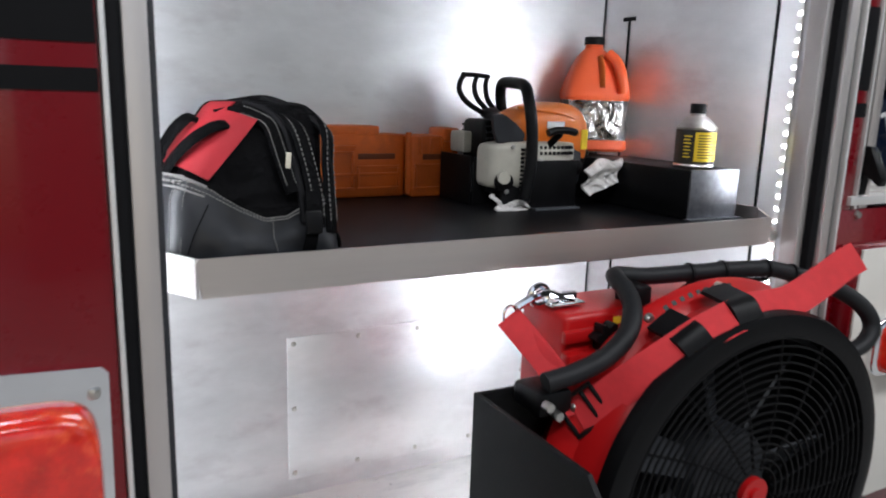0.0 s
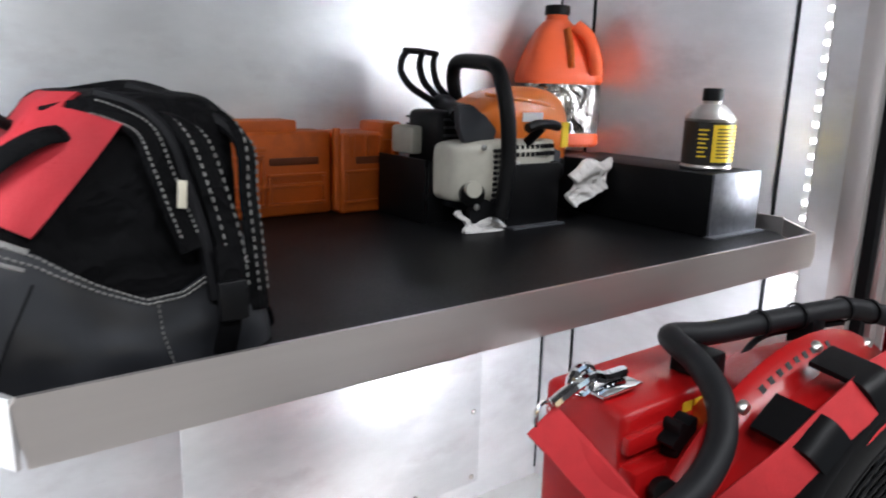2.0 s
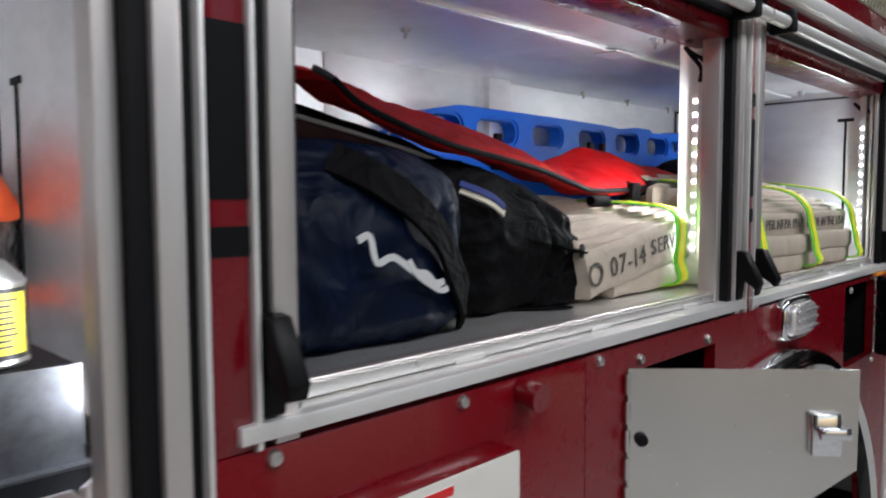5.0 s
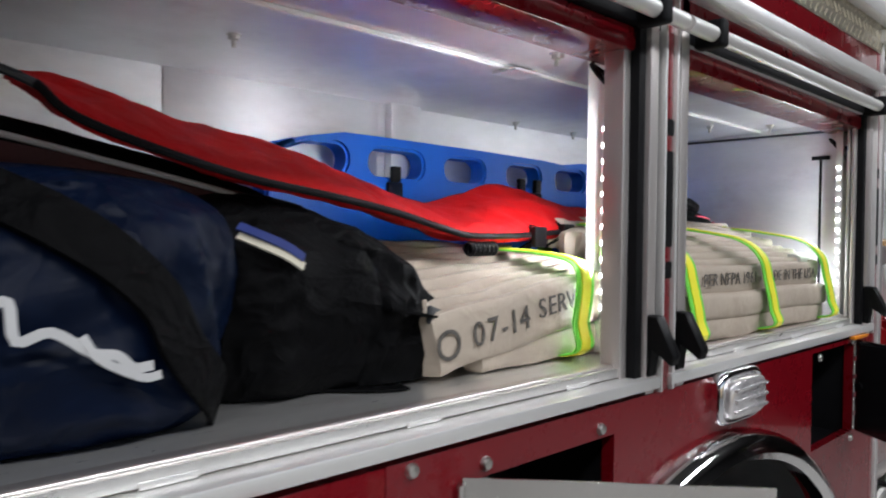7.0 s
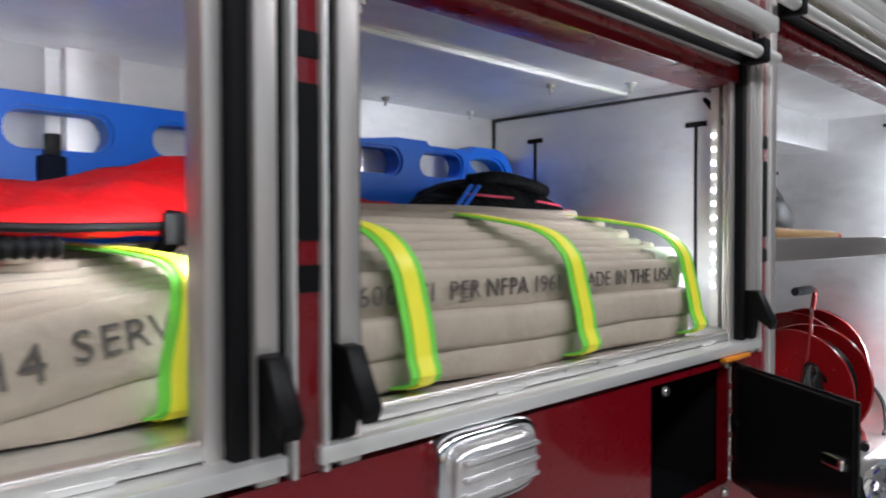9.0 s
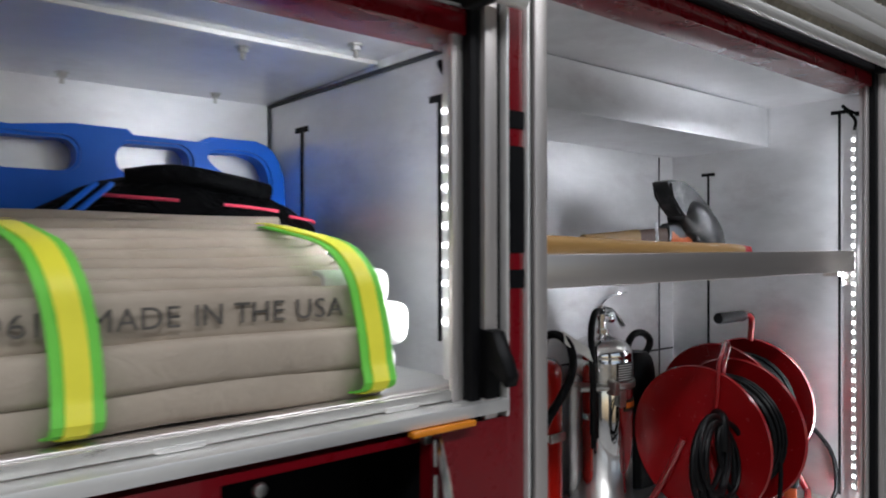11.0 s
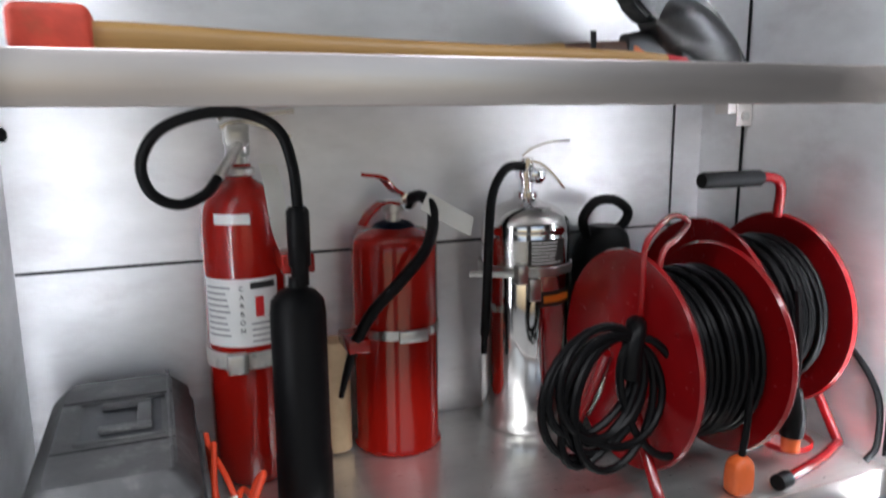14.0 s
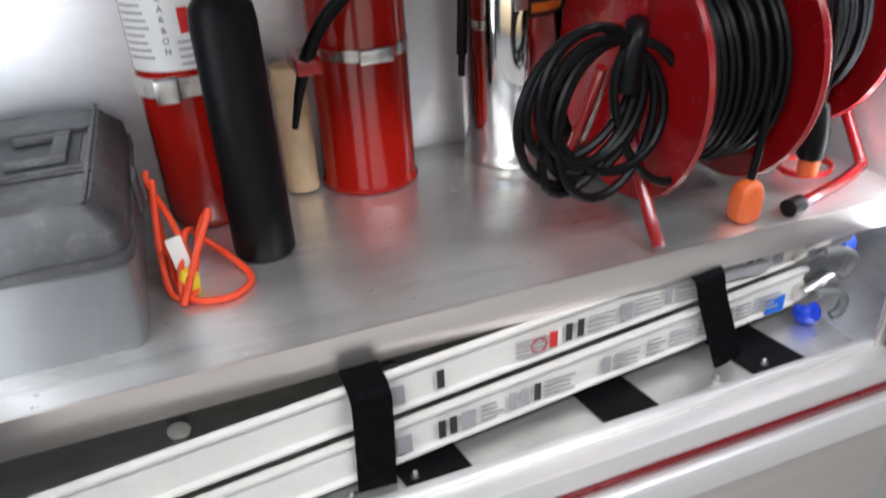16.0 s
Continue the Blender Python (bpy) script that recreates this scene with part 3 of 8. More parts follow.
BAG = [(0.100, 0.258, SM, 0.120, 0.146, 6), (0.096, 0.258, 1.445, 0.119, 0.146, 5), (0.099, 0.262, 1.50, 0.114, 0.138, 5), (0.106, 0.266, 1.535, 0.107, 0.130, 5), (0.122, 0.272, 1.575, 0.094, 0.120, 4.5), (0.137, 0.278, 1.604, 0.080, 0.110, 4.5), (0.140, 0.285, 1.620, 0.070, 0.098, 4), (0.142, 0.29, 1.629, 0.056, 0.080, 3.5), (0.142, 0.29, 1.632, 0.010, 0.020, 3)]


def bag_pt(s_, z, off=0.0):
    """A point on the bag: s_ -1 to 1 across the front, below -1 along the rear end, above 1 along the far end."""
    i = next((k for k in range(len(BAG) - 2) if z <= BAG[k + 1][2]), len(BAG) - 2)
    f = min(max((z - BAG[i][2]) / (BAG[i + 1][2] - BAG[i][2]), 0), 1)
    cx, cy, _, rx, ry, pw = [u + (v - u) * f for u, v in zip(BAG[i], BAG[i + 1])]
    if abs(s_) <= 1:
        u = s_ * 0.97
        v = -(1 - abs(u) ** pw) ** (1 / pw)
    else:
        v = -0.97 + (abs(s_) - 1) * 1.6
        u = math.copysign((1 - abs(v) ** pw) ** (1 / pw), s_)
    n_ = Vector((math.copysign(abs(u) ** (pw - 1), u) / rx, math.copysign(abs(v) ** (pw - 1), v) / ry, 0.25 / rx)).normalized()
    return Vector((cx + u * rx, cy + v * ry, z)) + n_ * off


def bag_x(x, z, off=0.0):
    i = next((k for k in range(len(BAG) - 2) if z <= BAG[k + 1][2]), len(BAG) - 2)
    f = min(max((z - BAG[i][2]) / (BAG[i + 1][2] - BAG[i][2]), 0), 1)
    cx, rx = (BAG[i][q] + (BAG[i + 1][q] - BAG[i][q]) * f for q in (0, 3))
    return bag_pt(max(min((x - cx) / rx / 0.97, 1), -1), z, off)


def sheet(rows, back):
    """A thin closed sheet from a grid of points and the same grid a little deeper."""
    bm = B()
    vs = [[bm.verts.new(p) for p in r] for r in rows]
    iv = [[bm.verts.new(p) for p in r] for r in back]
    R_, C_ = len(vs), len(vs[0])
    for i in range(R_ - 1):
        for j in range(C_ - 1):
            bm.faces.new((vs[i][j], vs[i][j + 1], vs[i + 1][j + 1], vs[i + 1][j]))
    edge = [(0, j) for j in range(C_)] + [(i, C_ - 1) for i in range(1, R_)] + [(R_ - 1, j) for j in range(C_ - 2, -1, -1)] + [(i, 0) for i in range(R_ - 2, 0, -1)]
    for (a, b), (c, d) in zip(edge, edge[1:] + edge[:1]):
        bm.faces.new((vs[a][b], iv[a][b], iv[c][d], vs[c][d]))
    return bm


def stitches(pts, parent, r=0.0009, gap=0.55):
    for p0, p1 in zip(pts, pts[1:]):
        sub("stitch", rod(B(), p0, p0 + (p1 - p0) * gap, r, 5), THREAD, parent)


angs = lambda a, b, n=8: [a + (b - a) * k / n for k in range(n + 1)]
bag = thing("tool_bag", (0.112, 0.26, SM), "black cloth tool bag with red panel, vinyl base and white stitching", "bag")
bpy.context.view_layer.update()
sub("body", loft(B(), dense(BAG, 8), 110, 0.006, 26, seed=8), NYLON, bag)


def seam_z(s_):
    """Height of the vinyl base's upper edge along the bag."""
    ks = ((-2.2, 1.530), (-1.15, 1.533), (-0.9, 1.530), (-0.55, 1.514), (-0.2, 1.490), (0.1, 1.474), (0.35, 1.476), (0.6, 1.490), (1.0, 1.497), (2.2, 1.495))
    i = max(k for k in range(len(ks) - 1) if ks[k][0] <= s_ or k == 0)
    f = min(max((s_ - ks[i][0]) / (ks[i + 1][0] - ks[i][0]), 0), 1)
    return ks[i][1] + (ks[i + 1][1] - ks[i][1]) * f


def base_pt(s_, q, off):
    z = SM + 0.001 + (seam_z(s_) - SM - 0.001) * q
    sag = noise.noise(Vector((s_ * 2.2, q * 2.0, 3.0))) * 0.006 + 0.004 * math.exp(-((s_ + 0.35) / 0.12) ** 2) * (1 - q)
    return bag_pt(s_, z, off + sag)


ss = [-2.15 + 4.3 * k / 86 for k in range(87)]
qs = [k / 16 for k in range(17)]
sub("base", sheet([[base_pt(a, q, 0.0105) for a in ss] for q in qs], [[base_pt(a, q, 0.001) for a in ss] for q in qs]), LEATHER, bag, "worn black vinyl base")
for dq in (0.985, 0.925):
    stitches([base_pt(-1.9 + 2.75 * k / 70, dq, 0.0118) for k in range(71)], bag, 0.0010, 0.65)
# the white edge tape where red panel and base meet, and the end seam of the base
sub("edge_tape", tube(B(), [base_pt(-0.97 + 0.36 * k / 8, 1.0, 0.011) for k in range(9)], 0.0022, 6), THREAD, bag, "pale edge tape")
sub("edge_tape", tube(B(), [base_pt(-0.97 + 0.36 * k / 8, 0.88, 0.011) for k in range(9)], 0.0016, 6), THREAD, bag)
stitches([base_pt(-1.06, 0.05 + 0.9 * k / 24, 0.0118) for k in range(25)], bag)
stitches([base_pt(-1.02, 0.05 + 0.9 * k / 24, 0.0118) for k in range(25)], bag)
sub("base_seam", tube(B(), [base_pt(-0.80 + 0.30 * q, q, 0.0108) for q in (0.02, 0.2, 0.4, 0.6, 0.8)], 0.0012, 6), SEAL, bag)
stitches([base_pt(0.22 - 0.05 * q, q, 0.0118) for q in [k / 14 for k in range(15)]], bag, 0.0007)
# red panel, a slanting four-sided sheet
def red_pt(a, b, off):
    lo = (0.008 + (0.040 - 0.008) * a, 1.545 + (1.526 - 1.545) * a)
    hi = (0.066 + (0.114 - 0.066) * a, 1.621 + (1.604 - 1.621) * a)
    x, z = lo[0] + (hi[0] - lo[0]) * b, lo[1] + (hi[1] - lo[1]) * b
    return bag_x(x, z, off + 0.002 * noise.noise(Vector((a * 3, b * 4, 1))))
g = [k / 12 for k in range(13)]
sub("red_panel", sheet([[red_pt(a, b, 0.0085) for a in g] for b in g], [[red_pt(a, b, 0.001) for a in g] for b in g]), RED_CLOTH, bag, "bright red cloth side panel")
sub("red_panel", sheet([[bag_pt(-1.55 + 0.5 * a, 1.542 + 0.085 * b, 0.008) for a in g] for b in g], [[bag_pt(-1.55 + 0.5 * a, 1.542 + 0.085 * b, 0.001) for a in g] for b in g]), RED_CLOTH, bag)
# cloth billow between panel and flap
bil = [(0.092, 0.178, 1.50, 0.018, 0.014, 2.4), (0.098, 0.180, 1.535, 0.026, 0.022, 2.4), (0.106, 0.186, 1.565, 0.020, 0.018, 2.4), (0.116, 0.194, 1.592, 0.008, 0.010, 2.2)]
sub("cloth_fold", loft(B(), dense(bil, 6), 40, 0.006, 34, seed=41), NYLON, bag)
# zip flaps: the front one over the top and down the front, the others down the corner
def flap(path, w, nrm):
    pts = curve_pts(path, 7)
    bm = B()
    sweep(bm, pts, [(-w / 2, -0.003), (-w * 0.4, 0.0035), (0, 0.005), (w * 0.4, 0.0035), (w / 2, -0.003)], up=nrm, scales=[min(1.0, 0.15 + k / 11) for k in range(len(pts))])
    sub("zip_flap", bm, NYLON, bag)
    return pts
for path, w, nrm in (([(0.062, 0.200, 1.617), (0.090, 0.188, 1.618), (0.112, 0.174, 1.611), bag_x(0.128, 1.596, 0.010), bag_x(0.135, 1.568, 0.010), bag_x(0.142, 1.535, 0.010), bag_x(0.149, 1.506, 0.012)], 0.020, (0.1, -0.8, 0.55)),
                     ([(0.080, 0.250, 1.622), (0.130, 0.222, 1.626), (0.152, 0.190, 1.613), bag_x(0.163, 1.592, 0.016), bag_x(0.170, 1.55, 0.018), bag_x(0.174, 1.50, 0.020), bag_x(0.176, 1.455, 0.018)], 0.024, (0.35, -0.85, 0.35)),
                     ([(0.100, 0.29, 1.630), (0.160, 0.27, 1.632), (0.196, 0.235, 1.616), bag_pt(1.08, 1.59, 0.012), bag_pt(1.08, 1.54, 0.012), bag_pt(1.07, 1.49, 0.012), bag_pt(1.06, 1.445, 0.012)], 0.030, (0.75, -0.6, 0.3))):
    pts = flap(path, w, nrm)
    nv = Vector(nrm).normalized()
    for sgn in (-1, 1):
        line = []
        for i in range(9, len(pts) - 2):
            d = (pts[i + 1] - pts[i - 1]).normalized()
            line.append(pts[i] + d.cross(nv - d * d.dot(nv)).normalized() * sgn * w * 0.36 + nv * 0.0045)
        stitches(line, bag, 0.0008)
for path in ([(0.105, 0.205, 1.628), (0.132, 0.185, 1.618), bag_x(0.147, 1.594, 0.008), bag_x(0.154, 1.56, 0.008), bag_x(0.159, 1.51, 0.012), bag_x(0.162, 1.465, 0.012)], [(0.14, 0.24, 1.634), (0.172, 0.21, 1.620), bag_pt(0.86, 1.59, 0.010), bag_pt(0.92, 1.53, 0.010), bag_pt(0.96, 1.465, 0.012)]):
    sub("zip", tube(B(), curve_pts(path, 6), 0.0060, 8), SEAL, bag, "dark zip")
sub("zip_tag", box(B(), (-0.0035, -0.001, -0.011), (0.0035, 0.001, 0.011), 0.0005, m=Matrix.Translation(bag_x(0.1455, 1.548, 0.018)) @ pose(0, 0, 0, -12, 8)), WHITE_TAG, bag, "cream zip tag")
# end pocket, hanging buckle and cord
pk = [(0.192, 0.265, SM + 0.001, 0.030, 0.085, 3.4), (0.194, 0.265, 1.45, 0.034, 0.088, 3.2), (0.192, 0.268, 1.50, 0.030, 0.084, 3), (0.190, 0.272, 1.55, 0.024, 0.074, 2.8), (0.190, 0.278, 1.585, 0.010, 0.05, 2.4)]
sub("pocket", loft(B(), dense(pk, 6), 60, 0.005, 28, seed=22), NYLON, bag)
sub("buckle_strap", ribbon(B(), curve_pts([bag_x(0.168, 1.505, 0.026), bag_x(0.166, 1.475, 0.028), bag_x(0.164, 1.445, 0.026), bag_x(0.162, 1.421, 0.020)], 5), 0.018, 0.003, (0, -1, 0.1)), NYLON, bag)
sub("buckle", box(B(), (-0.012, -0.004, -0.016), (0.012, 0.004, 0.016), 0.003, m=Matrix.Translation(bag_x(0.1655, 1.462, 0.032)) @ pose(0, 0, 0, -8)), BLACK_PL, bag, "black plastic buckle")
sub("draw_cord", tube(B(), curve_pts([(0.180, 0.150, 1.462), (0.205, 0.152, 1.455), (0.226, 0.155, 1.440), (0.232, 0.158, 1.424), (0.230, 0.160, 1.4195)], 6), 0.003, 8), NYLON, bag)
# carrying straps that flop over the rear end
for path in ([(0.080, 0.168, 1.600), (0.055, 0.160, 1.597), (0.025, 0.155, 1.580), (0.002, 0.165, 1.555), (-0.014, 0.185, 1.525), (-0.026, 0.215, 1.500)], [(0.048, 0.235, 1.600), (0.032, 0.225, 1.606), (0.012, 0.225, 1.590), (-0.002, 0.235, 1.565), (-0.008, 0.245, 1.54)], [(0.07, 0.172, 1.590), (0.045, 0.170, 1.578), (0.03, 0.180, 1.562), (0.015, 0.20, 1.548)]):
    sub("carry_strap", sweep(B(), curve_pts(path, 7), circle(0.010, 10, 0.0035), up=(-0.3, -0.6, 0.7)), NYLON, bag)

# orange plastic case along the back
case = thing("plastic_case", (0.54, 0.60, SH), "dirty orange plastic saw bar case with recesses", "case")
bpy.context.view_layer.update()
bm = B()
box(bm, (0.385, 0.585, SH), (0.557, 0.655, 1.555), 0.006, 3)
box(bm, (0.385, 0.590, 1.548), (0.503, 0.650, 1.572), 0.004)
sub("case_body", bm, ORANGE, case)
bm = B()
box(bm, (0.560, 0.560, SH), (0.668, 0.650, 1.553), 0.006, 3)
box(bm, (0.630, 0.555, 1.54), (0.668, 0.63, 1.570), 0.006)
sub("case_end", bm, ORANGE, case)
# slots of the case, their shade painted as dark orange bars
for x0, x1, z, y in ((0.455, 0.535, 1.503, 0.584), (0.585, 0.640, 1.503, 0.559)):
    sub("recess", box(B(), (x0, y - 0.001, z), (x1, y + 0.004, z + 0.012), 0.002), SHADED_ORANGE, case)
for x0, x1 in ((0.395, 0.45), (0.40, 0.548)):
    sub("rib", box(B(), (x0, 0.581, 1.525 if x0 < 0.398 else 1.468), (x1, 0.588, 1.532 if x0 < 0.398 else 1.475), 0.002), ORANGE, case)

# moulded frames and ribs on the case's face
for x0, x1, z0, z1, y in ((0.388, 0.446, 1.440, 1.520, 0.584), (0.452, 0.545, 1.440, 1.490, 0.584), (0.566, 0.660, 1.440, 1.494, 0.559)):
    for lo, hi in (((x0, y - 0.004, z0), (x1, y + 0.002, z0 + 0.005)), ((x0, y - 0.004, z1 - 0.005), (x1, y + 0.002, z1)), ((x0, y - 0.004, z0 + 0.0055), (x0 + 0.005, y + 0.002, z1 - 0.0055)), ((x1 - 0.005, y - 0.004, z0 + 0.0055), (x1, y + 0.002, z1 - 0.0055))):
        sub("rib", box(B(), lo, hi, 0.001, 1), ORANGE, case)
for x in (0.575, 0.600, 0.625, 0.650):
    sub("rib", box(B(), (x, 0.554, 1.515), (x + 0.006, 0.561, 1.548), 0.001, 1), ORANGE, case)
sub("hinge_pin", rod(B(), (0.5585, 0.572, 1.430), (0.5585, 0.572, 1.560), 0.006, 10), ORANGE, case)

# black sheet box with a galvanised end
bbox = thing("battery_box", (0.97, 0.3, SH), "black metal box with a galvanised end plate", "box")
bpy.context.view_layer.update()
sub("cover", box(B(), (0.910, 0.156, SH), (1.030, 0.46, 1.516), 0.003), MAT_BLACK, bbox)
sub("end_plate", box(box(B(), (0.911, 0.1515, SH), (1.031, 0.1555, 1.517), 0.001), (0.905, 0.140, SH), (1.034, 0.1555, SH + 0.003)), GALV, bbox)
sub("back_cover", box(B(), (0.86, 0.462, SH), (1.055, 0.61, 1.510), 0.004), MAT_BLACK, bbox)

# tin with a cone top
can = thing("oil_can", (0.968, 0.205, 1.5165), "cone-top metal can with yellow and black label", "can")
bpy.context.view_layer.update()
M = Matrix.Translation((0.968, 0.205, 1.5175))
sub("can_body", lathe(B(), [(0, 0), (0.035, 0), (0.0365, 0.003), (0.0350, 0.006), (0.0350, 0.072), (0.0365, 0.075), (0.0345, 0.078), (0.020, 0.094), (0.013, 0.097), (0.013, 0.106), (0, 0.106)], 36, M), ZINC, can)
sub("cap", lathe(B(), [(0.0145, 0.101), (0.0145, 0.118), (0.0135, 0.120), (0, 0.120)], 24, M), BLACK_PL, can)
def wrap(r, z0, z1, a0, a1, m, n=18, th=0.0005):
    bm = B()
    a = [[bm.verts.new(m @ Vector(((r + t) * math.cos(radians(a0 + (a1 - a0) * k / n)), (r + t) * math.sin(radians(a0 + (a1 - a0) * k / n)), z))) for k in range(n + 1)] for z, t in ((z0, 0), (z0, th), (z1, th), (z1, 0))]
    for p, q in zip(a, a[1:]):
        for k in range(n):
            bm.faces.new((p[k], p[k + 1], q[k + 1], q[k]))
    return bm
sub("label", wrap(0.0351, 0.007, 0.071, 0, 359.9, M, 40), BLACK_LAB, can, "black printed label")
sub("label_panel", wrap(0.0357, 0.012, 0.067, 222, 318, M), YELLOW, can, "yellow label panel")
for k in range(9):
    sub("print_line", wrap(0.0362, 0.060 - k * 0.0052, 0.0618 - k * 0.0052, 232, 306 - (k * 37 % 13), M, 10), INK if k % 3 else BLACK_LAB, can)
for k in range(7):
    sub("print_line", wrap(0.0357, 0.058 - k * 0.0065, 0.0603 - k * 0.0065, 190, 214 - (k * 5 % 9), M, 6), YELLOW, can)

# orange jug with a foil label
jug = thing("fluid_jug", (1.05, 0.57, SH), "orange plastic gallon jug with silvery foil label", "jug")
bpy.context.view_layer.update()
M = Matrix.Translation((1.018, 0.565, SH + 0.098)) @ pose(0, 0, 0, 0, 0, -28) @ Matrix.Diagonal((0.92, 0.92, 0.98, 1))
jz = [(0, 0, 0.0, 0.074, 0.058, 5), (0, 0, 0.006, 0.080, 0.064, 5), (0, 0, 0.022, 0.080, 0.064, 5), (0, 0, 0.028, 0.076, 0.060, 5), (0, 0, 0.118, 0.076, 0.060, 5), (0, 0, 0.126, 0.081, 0.065, 5), (0, 0, 0.142, 0.080, 0.064, 4.5), (-0.002, 0, 0.17, 0.070, 0.056, 4), (-0.004, 0, 0.20, 0.056, 0.046, 3.4), (-0.006, 0, 0.222, 0.042, 0.036, 2.8), (-0.008, 0, 0.236, 0.028, 0.026, 2.2), (-0.008, 0, 0.241, 0.022, 0.022, 2), (-0.008, 0, 0.25, 0.021, 0.021, 2)]
sub("jug_body", loft(B(), jz, 48, m=M), ORANGE_JUG, jug)
hp = curve_pts([(0.018, -0.04, 0.228), (0.040, -0.056, 0.205), (0.052, -0.068, 0.165), (0.056, -0.066, 0.138)], 6)
sub("jug_handle", sweep(B(), [M @ p for p in hp], circle(0.010, 12, 0.013)), ORANGE_JUG, jug)
# darker orange strip that paints the shade inside the jug's grip
hp = curve_pts([(0.0, -0.041, 0.222), (0.004, -0.055, 0.19), (0.006, -0.064, 0.15)], 6)
sub("jug_grip_hollow", sweep(B(), [M @ p for p in hp], circle(0.009, 10, 0.004)), ORANGE, jug)
sub("cap", lathe(B(), [(0.0245, 0.250), (0.0245, 0.266), (0.022, 0.268), (0, 0.268)], 24, M @ Matrix.Translation((-0.008, 0, 0))), BLACK_PL, jug)
fo = [(0, 0, 0.027 + 0.0155 * k, 0.0785, 0.0625, 5) for k in range(7)]
sub("foil_label", loft(B(), dense(fo, 3), 64, 0.0035, 60, cap=False, m=M), FOIL, jug, "crinkled silver foil label")

# chainsaw, set after the rescaling of the older things
XL = Matrix(((0, 0, 1, 0), (1, 0, 0, 0), (0, 1, 0, 0), (0, 0, 0, 1)))   # lofts along x: local (y, z, x)
def loftx(secs, n=40, **k):
    return loft(B(), dense(secs, 5), n, m=XL, **k)


def chainsaw():
    saw = thing("chainsaw", (0.79, 0.47, SM), "orange and cream chainsaw with black wrap handle", "chainsaw")
    bpy.context.view_layer.update()
    sub("top_cover", loftx([(0.50, 1.590, 0.722, 0.045, 0.010, 3), (0.50, 1.588, 0.745, 0.060, 0.030, 3), (0.50, 1.584, 0.79, 0.066, 0.052, 3), (0.50, 1.580, 0.85, 0.066, 0.062, 3.2), (0.50, 1.570, 0.895, 0.064, 0.064, 3.4), (0.50, 1.556, 0.918, 0.056, 0.056, 3.4), (0.50, 1.548, 0.928, 0.040, 0.040, 3)]), ORANGE_SAW, saw, "glossy orange engine cover")
    sub("crankcase", loftx([(0.50, 1.490, 0.690, 0.040, 0.045, 5), (0.49, 1.495, 0.73, 0.056, 0.058, 5), (0.49, 1.500, 0.84, 0.060, 0.058, 5), (0.49, 1.505, 0.90, 0.052, 0.050, 4)]), DARK, saw)
    sub("side_cover", loftx([(0.478, 1.505, 0.662, 0.012, 0.036, 5), (0.468, 1.506, 0.672, 0.030, 0.046, 5), (0.455, 1.507, 0.715, 0.042, 0.050, 5), (0.448, 1.508, 0.775, 0.034, 0.050, 5), (0.448, 1.524, 0.83, 0.030, 0.034, 5), (0.450, 1.530, 0.872, 0.022, 0.026, 4)]), CREAM, saw, "cream starter cover with cooling slots")
    for k in range(8):
        sub("cooling_slot", box(B(), (0.772 + 0.0115 * k, 0.4130, 1.5300), (0.779 + 0.0115 * k, 0.4230, 1.5370), 0.001), SEAL, saw)
        sub("cooling_slot", box(B(), (0.772 + 0.0115 * k, 0.4150, 1.5420), (0.779 + 0.0115 * k, 0.4260, 1.5490), 0.001), SEAL, saw)
    for k in range(10):
        for j in range(2):
            sub("cooling_slot", box(B(), (0.722 + 0.011 * j, 0.4090, 1.460 + 0.0088 * k), (0.730 + 0.011 * j, 0.4160, 1.4655 + 0.0088 * k), 0.001), SEAL, saw)
    sub("starter_hub", lathe(B(), [(0.020, -0.01), (0.020, 0.006), (0.014, 0.009), (0, 0.009)], 24, Matrix.Translation((0.690, 0.424, 1.474)) @ pose(0, 0, 0, 90, 0, -22)), BLACK_PL, saw)
    sub("hub_cap", lathe(B(), [(0.013, 0), (0.013, 0.014), (0, 0.014)], 20, Matrix.Translation((0.686, 0.420, 1.484)) @ pose(0, 0, 0, 90, 0, -22)), CREAM, saw)
    sub("lower_opening", lathe(B(), [(0.024, -0.01), (0.024, 0.004), (0, 0.004)], 24, Matrix.Translation((0.706, 0.416, 1.442)) @ pose(0, 0, 0, 90, 0, -12)), SEAL, saw)
    hp = curve_pts([(0.800, 0.600, 1.585), (0.788, 0.602, 1.630), (0.783, 0.600, 1.662), (0.776, 0.578, 1.680), (0.760, 0.510, 1.680), (0.746, 0.445, 1.672), (0.738, 0.415, 1.640), (0.738, 0.400, 1.590), (0.737, 0.394, 1.530), (0.730, 0.392, 1.478), (0.722, 0.392, 1.438)], 7)
    sub("front_handle", tube(B(), hp, 0.0125, 14), BLACK_PL, saw, "black rubber wrap handle")
    # hand guard: a top bar with three curved struts that run together into an arm
    for pts in ([(0.700, 0.634, 1.697), (0.735, 0.636, 1.697), (0.772, 0.636, 1.694)], [(0.706, 0.634, 1.698), (0.694, 0.632, 1.682), (0.690, 0.628, 1.660), (0.700, 0.612, 1.636), (0.722, 0.594, 1.618), (0.742, 0.580, 1.606)],
                [(0.740, 0.636, 1.697), (0.730, 0.630, 1.672), (0.730, 0.616, 1.645), (0.742, 0.598, 1.623), (0.752, 0.582, 1.608)], [(0.768, 0.636, 1.695), (0.760, 0.630, 1.672), (0.759, 0.616, 1.642), (0.766, 0.596, 1.620), (0.770, 0.575, 1.604)]):
        sub("hand_guard", sweep(B(), curve_pts(pts, 6), circle(0.0068, 8, 0.0056)), BLACK_PL, saw)
